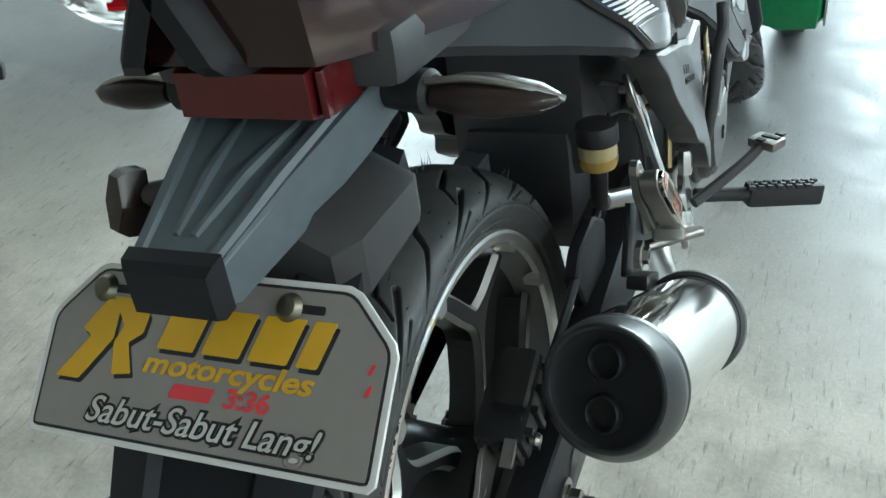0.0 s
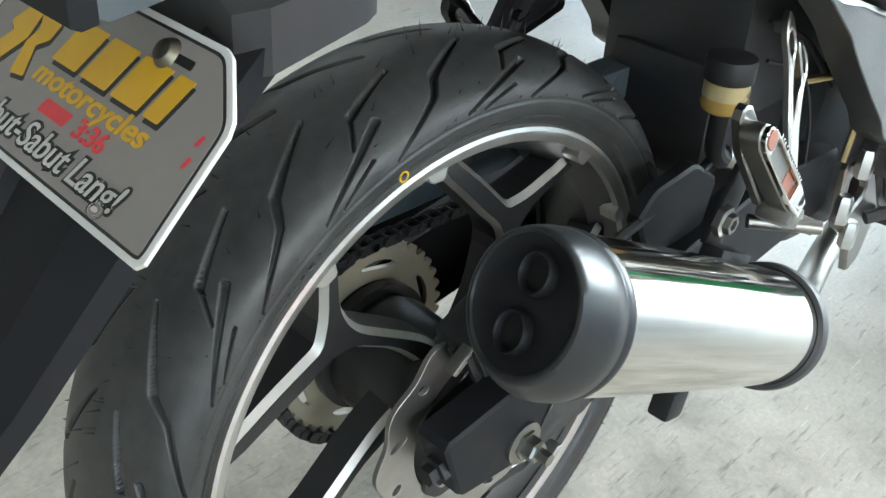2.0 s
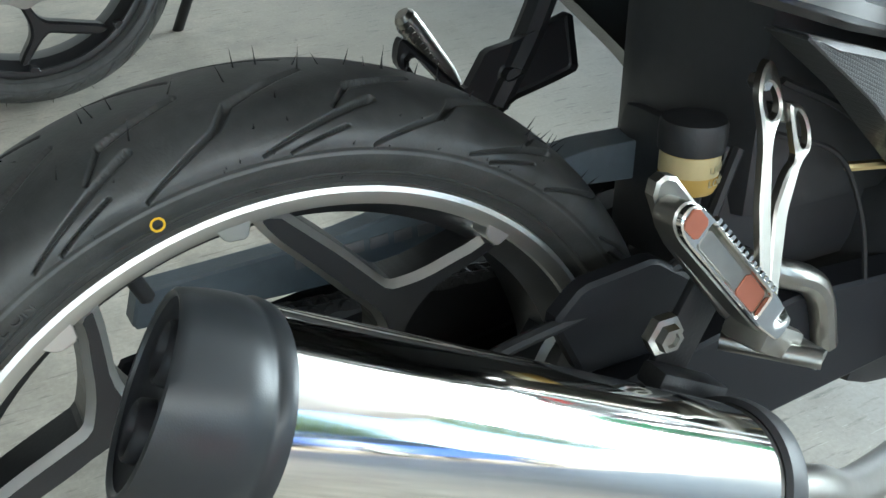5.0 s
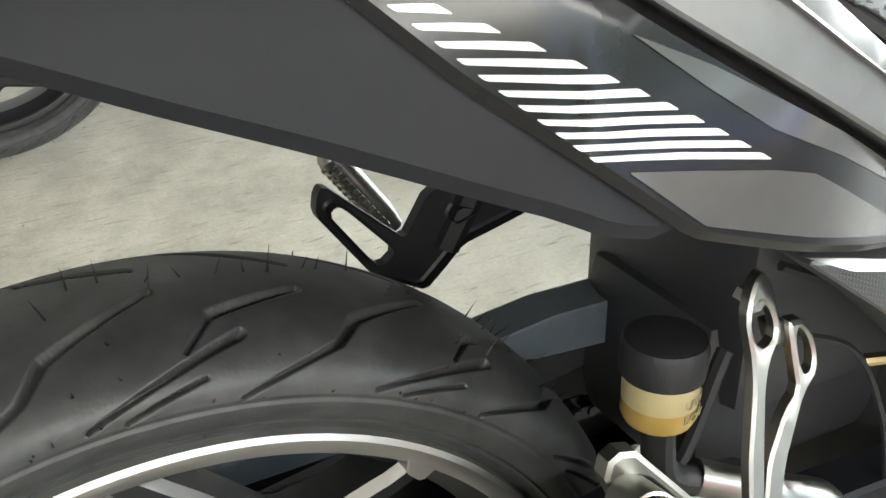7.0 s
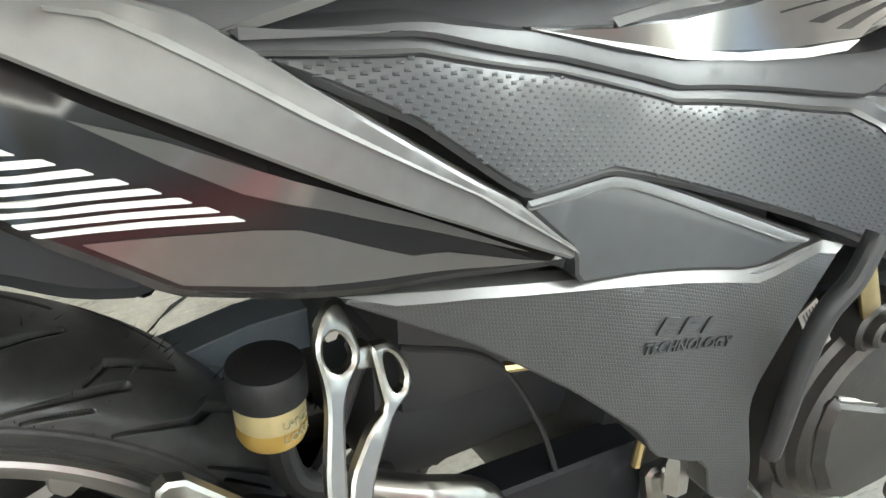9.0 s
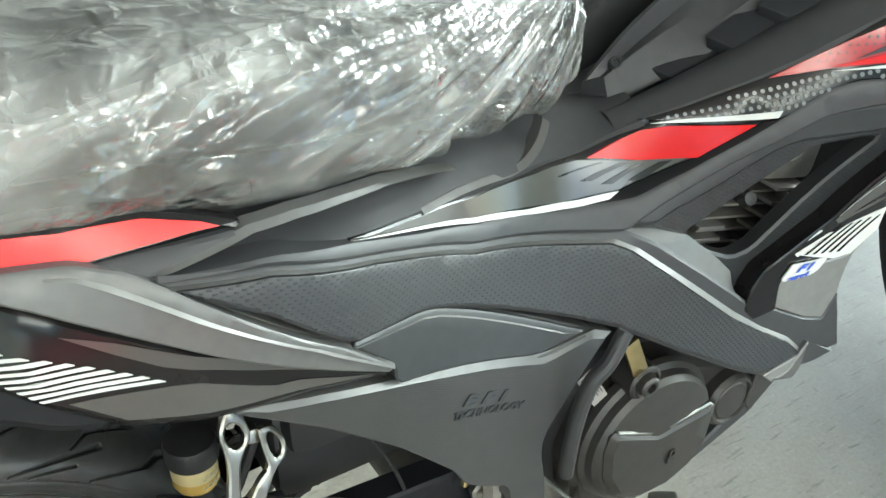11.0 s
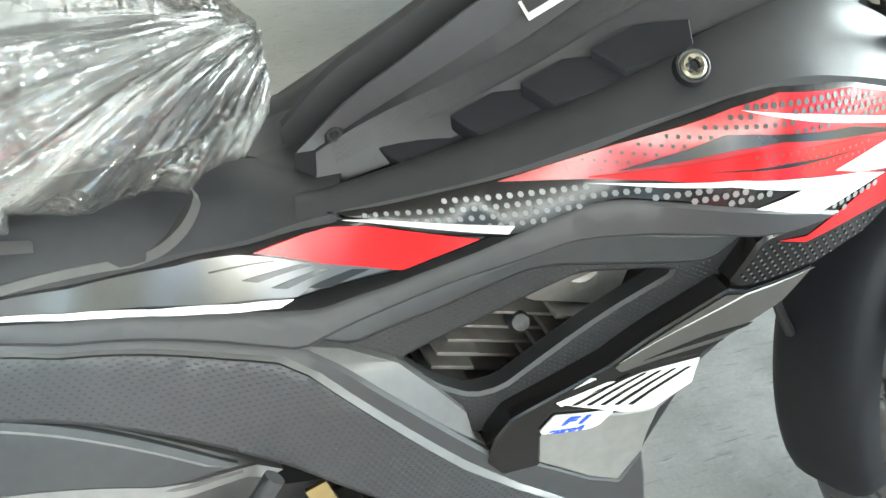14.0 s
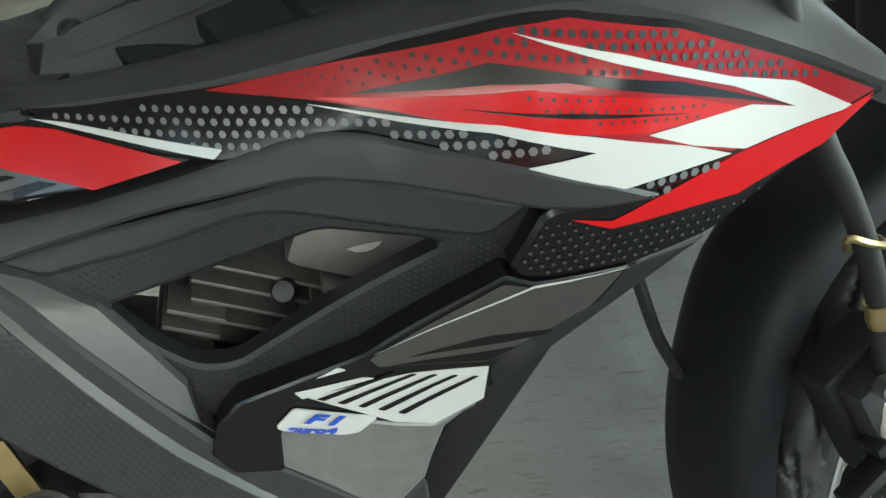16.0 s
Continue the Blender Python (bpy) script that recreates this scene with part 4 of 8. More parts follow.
def oval_ring(bm, m, profile, n=64, sx=1.0, sy=1.0, slant=0.0):
    """As add_ring, open, each ring shifted along y by its third number."""
    rings = []
    for r, h, k in profile:
        ring = []
        for i in range(n):
            a = 2 * math.pi * i / n
            x, y = r * sx * math.cos(a), r * sy * math.sin(a)
            ring.append(bm.verts.new(m @ Vector((x, y + k, h))))
        rings.append(ring)
    for a, b in zip(rings, rings[1:]):
        for i in range(n):
            j = (i + 1) % n
            bm.faces.new((a[i], a[j], b[j], b[i]))
    return rings


bm = bmesh.new()
oval_ring(bm, mq, [(0.0465, 0.0, 0), (0.0470, 0.1, 0), (0.0470, 0.22, 0), (0.0465, silencer_len, 0)], 96)
silencer = part("silencer", bm, CHROME, bike, "polished stainless steel silencer can")
MU = (Vector((0, 0, 1)) - MUF_N * MUF_N.z).normalized()
capq = Matrix.Translation(MUF_A) @ Matrix((MU, MUF_N.cross(MU), MUF_N)).transposed().to_4x4() @ Matrix.Diagonal((0.91, 0.91, 1, 1))
CAP_LONG, CAP_CUT = 0.036, radians(12)


def cap_rings(bm, profile, n=72):
    """Rings of the end cap: radius, shift up, share of the slanted cut, extra depth."""
    rings = []
    for r, up, share, extra in profile:
        ring = []
        for k in range(n):
            a = 2 * math.pi * k / n
            x, y = r * math.cos(a) + up, r * math.sin(a)
            ring.append(bm.verts.new(capq @ Vector((x, y, -share * (CAP_LONG + y * math.tan(CAP_CUT)) - extra))))
        rings.append(ring)
    for a, b in zip(rings, rings[1:]):
        for k in range(n):
            j = (k + 1) % n
            bm.faces.new((a[k], a[j], b[j], b[k]))


bm = bmesh.new()
cap_rings(bm, [(0.0490, 0, 0, -0.004), (0.0520, 0, 0, -0.003), (0.0530, 0, 0, 0.001), (0.0518, 0, 0, 0.004), (0.0512, 0, 0, 0.0055), (0.0524, 0, 0, 0.0075), (0.0522, 0.0003, 0.30, 0.004), (0.0508, 0.0014, 0.52, 0.002), (0.0486, 0.0030, 0.75, 0.001), (0.0464, 0.0044, 0.93, 0), (0.0450, 0.0050, 1.0, 0.0012), (0.0432, 0.0054, 1.0, 0.0022), (0.0418, 0.0055, 1.0, 0.0018), (0.0408, 0.0055, 1.0, 0.0002)])
cap = part("end_cap", bm, CAPBLACK, silencer, "matte black silencer end cap with a slanted rear face", sharp=50)
faceq = capq @ Matrix.Translation((0.0055, 0, -CAP_LONG)) @ pose(0, 0, 0, -math.degrees(CAP_CUT), 0, 0)
bm = bmesh.new()
add_ring(bm, faceq, [(0.0425, -0.0005), (0.0405, 0.0010), (0.0385, 0.0022), (0.030, 0.0042), (0.018, 0.0052), (0, 0.0055)], 72)
part("cap_face", bm, COWL, cap, "sunken dark rear face", sharp=60)
for du in (-0.0185, 0.0185):
    bm = bmesh.new()
    cpos = faceq @ Matrix.Translation((du, -0.001, 0.004)) @ Matrix.Diagonal((1.05, 1.0, 1, 1))
    add_ring(bm, cpos, [(0.0106, 0.008), (0.0106, -0.0040), (0.0118, -0.0052), (0.0132, -0.0040), (0.0140, 0.002)], 32)
    outlet = part("outlet", bm, COWL, cap, "dark round outlet", sharp=50)
    # flat black disc paints the dark inside of the bore
    bm = bmesh.new()
    add_ring(bm, cpos, [(0, 0.0004), (0.0108, 0.0004)], 28)
    part("bore", bm, BOREBLACK, cap, "flat black disc in place of the outlet's dark bore")
bm = bmesh.new()
oval_ring(bm, mq, [(0.0470, silencer_len - 0.012, 0), (0.0505, silencer_len - 0.010, 0), (0.0515, silencer_len - 0.002, 0), (0.0505, silencer_len + 0.004, 0), (0.040, silencer_len + 0.012, 0), (0.022, silencer_len + 0.030, 0), (0.019, silencer_len + 0.05, 0)], 64)
part("front_band", bm, MATTE, silencer, "black front band of the silencer")
bm = bmesh.new()
p = MUF_A + MUF_N * (silencer_len + 0.04)
add_tube(bm, [p, p + Vector((0.06, 0.01, -0.03)), (0.36, -0.165, 0.27), (0.48, -0.12, 0.22), (0.62, -0.08, 0.2), (0.80, -0.05, 0.25), (0.88, -0.03, 0.40)], 0.0165, 14)
part("exhaust_pipe", bm, CAST, bike, "bent metal exhaust pipe under the engine")
bm = bmesh.new()
add_box(bm, pose(0.20, -0.150, 0.405, 0, 27, 0), 0.06, 0.02, 0.014, 0.003)
add_box(bm, pose(0.215, -0.135, 0.44, 0, 27, 0), 0.03, 0.006, 0.07, 0.002)
part("silencer_bracket", bm, DARK, bike)
bm = bmesh.new()
add_box(bm, pose(0.205, -0.128, 0.236, 0, 15, 0), 0.03, 0.022, 0.03, 0.005)
add_rod(bm, (0.205, -0.125, 0.25), (0.23, -0.10, 0.30), 0.006)
part("stand_stop", bm, SOFT, bike, "black rubber stop under the swingarm")

# ---------------------------------------------------------------- bodywork


def level(x):
    return 0.0


def cover_sink(x):
    """The lower side cover dives in behind the pointed panel."""
    return 0.016 * min(max((0.42 - x) / 0.15, 0), 1)


def stripe_sink(x):
    """The striped panel lies a little deeper under the pointed panel."""
    return 0.010 * min(max((x - 0.22) / 0.06, 0), 1) * min(max((0.37 - x) / 0.07, 0), 1)


def panel(name, outline, mat, rise, label="", bevel=0.004, back=0.012, holes=(), both=True, corner=0.005, sink=level, grid=0.024):
    """A body panel on the right flank and, hidden from view, its twin on the left."""
    made = None
    for side in (right_side, left_side) if both else (right_side,):
        bm = bmesh.new()
        add_sheet(bm, outline, lambda x, z, h: side(x, z, h - sink(x)), rise, bevel, back, holes, corner=corner, grid=grid)
        ob = part(name, bm, mat, bike, label)
        made = made or ob
    return made


def band(name, outer, inner, rise_out, rise_in, mat, label="", steps=5, sink=level):
    """A flat chamfer between two edges of the flank, on both sides of the bike."""
    made = None
    for side in (right_side, left_side):
        def place(x, z, h):
            return side(x, z, h - sink(x))
        rows = []
        for edge, rise in ((outer, rise_out), (inner, rise_in)):
            pts = []
            for (x0, z0), (x1, z1) in zip(edge, edge[1:]):
                pts += [place(x0 + (x1 - x0) * k / steps, z0 + (z1 - z0) * k / steps, rise) for k in range(steps)]
            rows.append(pts + [place(*edge[-1], rise)])
        deep = [p + Vector((0, 0.012 if side is right_side else -0.012, 0)) for p in rows[0]]
        deep2 = [p + Vector((0, 0.012 if side is right_side else -0.012, 0)) for p in rows[1]]
        bm = bmesh.new()
        a, b, c, d = ([bm.verts.new(p) for p in r] for r in (rows[0], rows[1], deep2, deep))
        for k in range(len(a) - 1):
            for p, q in ((a, b), (b, c), (c, d), (d, a)):
                bm.faces.new((p[k], p[k + 1], q[k + 1], q[k]))
        bm.faces.new((a[0], b[0], c[0], d[0]))
        bm.faces.new((a[-1], b[-1], c[-1], d[-1]))
        ob = part(name, bm, mat, bike, label, sharp=22)
        made = made or ob
    return made


def decal(name, outline, mat, rise, parent, label="", corner=0.0006, sink=level):
    bm = bmesh.new()
    add_sheet(bm, outline, lambda x, z, h: right_side(x, z, h - sink(x)), rise, 0.0, -rise + 0.0004, corner=corner, grid=0.02)
    return part(name, bm, mat, parent, label)


def dots(outline, pitch, size, angle, mat, rise, parent, grow=(0, 0), label="rows of small printed dots"):
    """Printed dots in staggered rows inside an outline; size changes along x by grow."""
    ca, sa = math.cos(radians(angle)), math.sin(radians(angle))
    cx = sum(p[0] for p in outline) / len(outline)
    cz = sum(p[1] for p in outline) / len(outline)
    verts, faces = [], []
    for i in range(-60, 61):
        for j in range(-60, 61):
            u, v = (i + 0.5 * (j % 2)) * pitch, j * pitch * 0.866
            x, z = cx + u * ca - v * sa, cz + u * sa + v * ca
            r = size * (1 + grow[0] * (x - cx) + grow[1] * (z - cz))
            if r < 0.0003 or not all(inside(x + dx, z + dz, outline) for dx, dz in ((r * 0.5, 0), (-r * 0.5, 0), (0, r * 0.5), (0, -r * 0.5))):
                continue
            b = len(verts)
            verts += [right_side(x + r * math.cos(k * math.pi / 3), z + r * math.sin(k * math.pi / 3), rise) for k in range(6)]
            faces.append(tuple(range(b, b + 6)))
    if verts:
        tagged(raw_part("printed_dots", verts, faces, mat, parent, label), kind="stuff")


tail_cowl = panel("tail_cowl", [(-0.20, 0.765), (-0.079, 0.730), (-0.026, 0.712), (0.014, 0.697), (0.051, 0.684), (0.080, 0.673), (0.103, 0.664), (0.125, 0.656), (0.142, 0.647), (0.165, 0.641), (0.180, 0.650), (0.072, 0.748), (-0.026, 0.790), (-0.20, 0.815)], COWL, -0.002, "matte black tail cowl under the seat", 0.006, 0.02)
stripe_panel = panel("striped_side_panel", [(0.040, 0.752), (0.0594, 0.7344), (0.0781, 0.7168), (0.0960, 0.7005), (0.1211, 0.6817), (0.1494, 0.6605), (0.1725, 0.6426), (0.1826, 0.6392), (0.263, 0.6143), (0.3539, 0.5916), (0.3704, 0.5876), (0.3047, 0.6296), (0.2507, 0.6632), (0.2104, 0.6887), (0.1627, 0.7173), (0.135, 0.7352), (0.0986, 0.758)], GLOSS, 0.003, "gloss black side panel with white stripes", 0.004, sink=stripe_sink, grid=0.012)
decal("grey_arrow", [(0.1455, 0.6713), (0.2057, 0.662), (0.2225, 0.6579), (0.2344, 0.6513), (0.2734, 0.6281), (0.2924, 0.6226), (0.3356, 0.6033), (0.3532, 0.5961), (0.1761, 0.6475)], SMOKE, 0.0037, stripe_panel, "smoke grey arrow-shaped film", sink=stripe_sink)
decal("grey_ray", [(0.150, 0.7130), (0.1800, 0.7000), (0.2101, 0.6840), (0.2369, 0.6697), (0.2704, 0.6498), (0.3191, 0.6190), (0.3389, 0.6062), (0.2757, 0.6403), (0.2358, 0.6617), (0.2032, 0.6766), (0.1780, 0.6930)], SMOKE, 0.0037, stripe_panel, sink=stripe_sink)
for k in range(12):
    x0, z0 = 0.1303 - 0.00487 * k - 0.00005 * k * k, 0.6790 + 0.00404 * k + 0.00007 * k * k
    x1, z1 = 0.2030 - 0.0082 * k - 0.00026 * k * k, 0.6662 + 0.00527 * k + 0.00004 * k * k
    ux, uz = (x1 - x0) * 0.5, (z1 - z0) * 0.5 + 0.0016
    decal("white_stripe", [(x0, z0), (x0 + ux, z0 + uz), (x1 - 0.0045, z1 + 0.0030), (x1, z1), (x0 + ux + 0.0022, z0 + uz - 0.0026), (x0 + 0.0024, z0 - 0.0020)], WHITE, 0.0037, stripe_panel)
panel("spear_panel", [(-0.02, 0.795), (0.060, 0.775), (0.128, 0.758), (0.168, 0.7515), (0.1973, 0.7396), (0.2164, 0.7256), (0.2325, 0.712), (0.2504, 0.6979), (0.2706, 0.6819), (0.295, 0.6626), (0.3263, 0.6386), (0.3661, 0.5992), (0.3644, 0.5943), (0.2939, 0.6403), (0.246, 0.6687), (0.2089, 0.6911), (0.1619, 0.7192), (0.1346, 0.7368), (0.095, 0.7570), (0.00, 0.782)], SATIN, 0.008, "pointed satin grey side panel", 0.0015, 0.02, corner=0.003, grid=0.012)
# bevel of the same grey panel, lightened for the light it catches
band("spear_edge", [(0.150, 0.7530), (0.175, 0.7495), (0.2003, 0.7390), (0.2201, 0.7235), (0.2368, 0.7094), (0.2555, 0.6946), (0.2769, 0.6777), (0.303, 0.6569), (0.3369, 0.6309), (0.3735, 0.5945)], [(0.152, 0.7480), (0.1677, 0.7436), (0.182, 0.7347), (0.1969, 0.7248), (0.2125, 0.7138), (0.2291, 0.7017), (0.2474, 0.6893), (0.2681, 0.6753), (0.2990, 0.6540), (0.3660, 0.5985)], -0.003, 0.0108, LITGREY, "bevelled top of the pointed panel in the lighter lit tone")
tail_red = panel("tail_panel", [(-0.19, 0.80), (0.0785, 0.7787), (0.1396, 0.7775), (0.2003, 0.7704), (0.2403, 0.7585), (0.2760, 0.7440), (0.2415, 0.7455), (0.1854, 0.7440), (0.1282, 0.7420), (0.0637, 0.7410), (-0.10, 0.765)], GLOSS, 0.000, "gloss black tail panel with red film", 0.003, grid=0.012)
decal("red_tail_flash", [(-0.12, 0.790), (0.0819, 0.7727), (0.1373, 0.7711), (0.1666, 0.766), (0.1886, 0.765), (0.2142, 0.7629), (0.2472, 0.7532), (0.2581, 0.7478), (0.2424, 0.7490), (0.1865, 0.7480), (0.1292, 0.7460), (0.0708, 0.7460), (-0.10, 0.776)], RED, 0.0006, tail_red, "bright red film on the tail")
panel("tail_band", [(0.03, 0.742), (0.116, 0.747), (0.211, 0.746), (0.268, 0.744), (0.277, 0.738), (0.224, 0.733), (0.192, 0.729), (0.152, 0.735), (0.114, 0.738), (0.03, 0.738)], MATTE, 0.003, "", 0.002)
textured = panel("textured_side_panel", [(0.191, 0.730), (0.2194, 0.7300), (0.2844, 0.7190), (0.3638, 0.6895), (0.4678, 0.6450), (0.5728, 0.6200), (0.6156, 0.6122), (0.6443, 0.596), (0.6889, 0.5595), (0.7338, 0.5204), (0.7821, 0.4763), (0.8152, 0.4559), (0.8572, 0.4200), (0.885, 0.402), (0.8522, 0.3960), (0.826, 0.3990), (0.7804, 0.4067), (0.7418, 0.429), (0.6701, 0.4790), (0.5999, 0.5275), (0.5579, 0.5490), (0.4024, 0.6210), (0.3354, 0.6350), (0.3192, 0.6480), (0.275, 0.6870), (0.2221, 0.7180)], MATTE, 0.0045, "long side panel with a moulded dash texture", 0.003, 0.02, grid=0.014)
bm = bmesh.new()
field = [(0.2195, 0.7225), (0.2813, 0.7125), (0.3607, 0.6835), (0.4642, 0.6375), (0.5641, 0.6120), (0.5995, 0.6047), (0.6187, 0.5940), (0.6582, 0.5598), (0.7268, 0.4982), (0.7656, 0.4692), (0.8100, 0.4380), (0.8340, 0.4140), (0.8219, 0.4096), (0.7777, 0.4156), (0.739, 0.4379), (0.668, 0.4862), (0.5987, 0.5334), (0.5569, 0.5541), (0.4028, 0.6265), (0.3352, 0.6412), (0.3189, 0.6532), (0.2749, 0.6914), (0.2448, 0.7098)]
add_sheet(bm, field, right_side, 0.0070, 0.0006, 0.0, corner=0.001, grid=0.010)
texture = part("texture_field", bm, NUBS, textured, "black plastic field of raised dashes")


def dashes(outline, pitch, row, angle, tilt, size, rise, height, mat, parent, holes=()):
    """Rows of small raised dashes, each a low roof, moulded over a field of the flank."""
    ca, sa = math.cos(radians(angle)), math.sin(radians(angle))
    da, db = math.cos(radians(angle + tilt)), math.sin(radians(angle + tilt))
    cx = sum(p[0] for p in outline) / len(outline)
    cz = sum(p[1] for p in outline) / len(outline)
    verts, faces = [], []
    length, width = size
    shape = ((-1, -1, 0), (1, -1, 0), (1, 1, 0), (-1, 1, 0), (-0.62, -0.35, 1), (0.62, -0.35, 1), (0.62, 0.35, 1), (-0.62, 0.35, 1))
    for i in range(-95, 96):
        for j in range(-95, 96):
            u, v = (i + 0.5 * (j % 2)) * pitch, j * row
            x, z = cx + u * ca - v * sa, cz + u * sa + v * ca
            if not inside(x, z, outline) or any(inside(x, z, h) for h in holes):
                continue
            b = len(verts)
            for p, q, k in shape:
                p, q = p * length, q * width
                verts.append(right_side(x + p * da - q * db, z + p * db + q * da, rise + height * k))
            faces += [(b + 4, b + 5, b + 6, b + 7)] + [(b + k, b + (k + 1) % 4, b + 4 + (k + 1) % 4, b + 4 + k) for k in range(4)]
    tagged(raw_part("dash_relief", verts, faces, mat, parent, "rows of small raised dashes"), kind="stuff")


dashes(field, 0.0052, 0.0036, 4, -14, (0.0018, 0.0008), 0.0069, 0.00042, DASH, texture)
# SATIN on this upturned bevel puts light from above into its colour
band("panel_edge", [(0.1935, 0.7271), (0.2203, 0.7274), (0.2861, 0.7168), (0.3671, 0.6853), (0.4721, 0.6404), (0.5774, 0.6166), (0.6206, 0.6093), (0.6497, 0.5916), (0.6955, 0.5541), (0.7421, 0.5134), (0.7917, 0.4682), (0.8245, 0.4483), (0.848, 0.423)], [(0.2049, 0.7272), (0.2194, 0.7236), (0.2812, 0.7143), (0.3605, 0.6857), (0.4639, 0.6394), (0.5638, 0.6138), (0.5992, 0.6065), (0.6183, 0.5959), (0.6578, 0.5616), (0.7262, 0.4999), (0.7649, 0.4709), (0.8090, 0.4400), (0.833, 0.416)], -0.004, 0.0076, SATIN, "bevelled upper edge painted lighter as if lit from above")
panel("trim_strip", [(0.205, 0.7330), (0.2846, 0.7245), (0.3457, 0.7065), (0.4165, 0.6765), (0.4712, 0.6575), (0.5515, 0.6414), (0.6113, 0.6372), (0.6312, 0.6376), (0.6788, 0.6549), (0.7254, 0.6789), (0.78, 0.7080), (0.8052, 0.7190), (0.8272, 0.7215), (0.8679, 0.7198), (0.9101, 0.7146), (0.9538, 0.7061), (0.985, 0.6965), (0.9464, 0.6920), (0.9145, 0.6923), (0.878, 0.6970), (0.8417, 0.6978), (0.8026, 0.6940), (0.787, 0.6900), (0.7251, 0.6635), (0.6772, 0.6391), (0.6161, 0.6120), (0.5885, 0.6170), (0.4682, 0.6440), (0.3643, 0.6890), (0.2846, 0.7190), (0.225, 0.7290)], MATTE, 0.0075, "matte black trim between the panels", 0.0025, 0.015, grid=0.014)
shiny = panel("tank_side_panel", [(0.3398, 0.7085), (0.421, 0.6877), (0.4778, 0.6765), (0.5341, 0.6742), (0.5553, 0.6778), (0.5961, 0.6781), (0.6496, 0.6913), (0.6998, 0.7138), (0.7578, 0.6998), (0.6897, 0.6644), (0.6494, 0.6519), (0.6163, 0.6423), (0.5932, 0.6369), (0.5515, 0.6414), (0.4712, 0.6575), (0.4165, 0.6765)], GLOSS, 0.0035, "gloss tank side panel with grey, red and white film", 0.002, grid=0.012)
decal("grey_film", [(0.3528, 0.7043), (0.4203, 0.6867), (0.4771, 0.6754), (0.5413, 0.6725), (0.5593, 0.6735), (0.5836, 0.6732), (0.6252, 0.6666), (0.6799, 0.6651), (0.6496, 0.6545), (0.6258, 0.6498), (0.6183, 0.645), (0.5603, 0.6455), (0.4726, 0.6609), (0.4181, 0.68)], SMOKE, 0.0041, shiny, "smoke grey film")
decal("white_line", [(0.3456, 0.7078), (0.4173, 0.6815), (0.4719, 0.6628), (0.5257, 0.6503), (0.5787, 0.6445), (0.6163, 0.6446), (0.6061, 0.6396), (0.5771, 0.6393), (0.5243, 0.6454), (0.4709, 0.659), (0.4167, 0.6794)], WHITE, 0.0058, shiny, "tapering white film line")
for dash in ([(0.5833, 0.6575), (0.6232, 0.6653), (0.6304, 0.6647), (0.5943, 0.6555)], [(0.6022, 0.6515), (0.6376, 0.6631), (0.6428, 0.6628), (0.6123, 0.6504)], [(0.6258, 0.6509), (0.6554, 0.6631), (0.6661, 0.6638), (0.6391, 0.6507)], [(0.5632, 0.6655), (0.607, 0.6682), (0.6075, 0.6674), (0.5638, 0.6645)]):
    decal("black_dash", dash, GLOSS, 0.0046, shiny)
decal("red_block", [(0.594, 0.6733), (0.6445, 0.689), (0.6663, 0.6914), (0.7344, 0.6903), (0.6862, 0.6647), (0.638, 0.6659)], RED, 0.0046, shiny, "bright red film block")
shroud = panel("front_shroud", [(0.640, 0.696), (0.681, 0.706), (0.744, 0.729), (0.817, 0.757), (0.889, 0.782), (0.922, 0.790), (0.984, 0.785), (1.054, 0.767), (1.112, 0.750), (1.085, 0.735), (1.030, 0.716), (0.983, 0.698), (0.959, 0.701), (0.857, 0.719), (0.817, 0.7195), (0.759, 0.693), (0.700, 0.689)], GLOSS, 0.0055, "gloss front shroud with red, white and dotted black film", 0.003, 0.02)
decal("white_flash_low", [(0.6516, 0.6945), (0.6727, 0.6969), (0.7553, 0.7013), (0.751, 0.6956), (0.7161, 0.6950), (0.6787, 0.6945)], WHITE, 0.0064, shroud)
red_up = [(0.747, 0.7275), (0.817, 0.754), (0.889, 0.778), (0.922, 0.785), (0.984, 0.780), (1.054, 0.763), (1.102, 0.7495), (1.085, 0.7385), (1.021, 0.718), (0.939, 0.732), (0.841, 0.7345), (0.797, 0.7325)]
decal("red_film", red_up, DEEPRED, 0.0061, shroud, "deep red film")
decal("bright_red_film", [(0.80, 0.734), (0.86, 0.745), (0.905, 0.753), (0.99, 0.748), (1.025, 0.741), (0.968, 0.732), (0.939, 0.7325), (0.841, 0.735)], RED, 0.0065, shroud, "bright red film")
decal("bright_red_film", [(1.035, 0.720), (1.085, 0.738), (1.102, 0.7485), (1.094, 0.741), (1.030, 0.718)], RED, 0.0070, shroud)
decal("white_flash", [(0.797, 0.7305), (0.841, 0.733), (0.890, 0.7355), (0.939, 0.7315), (0.993, 0.7235), (1.021, 0.717), (0.959, 0.703), (0.905, 0.715), (0.940, 0.7235), (0.887, 0.7315), (0.841, 0.7305)], WHITE, 0.0068, shroud, "angular white film flash")
decal("white_flash", [(0.894, 0.777), (0.952, 0.7695), (1.016, 0.7565), (1.055, 0.753), (1.092, 0.7405), (1.029, 0.719), (0.996, 0.7235), (0.968, 0.731), (1.029, 0.742), (1.057, 0.740), (1.017, 0.752), (0.946, 0.766)], WHITE, 0.0068, shroud, "angular white film flash")
decal("black_slash", [(0.818, 0.739), (0.883, 0.763), (0.900, 0.763), (0.985, 0.756), (1.056, 0.7405), (1.017, 0.746), (0.922, 0.757), (0.886, 0.754)], GLOSS, 0.0068, shroud, "black slash through the red film")
decal("black_slash", [(0.870, 0.741), (0.930, 0.743), (0.990, 0.7405), (0.925, 0.7405)], GLOSS, 0.0068, shroud)
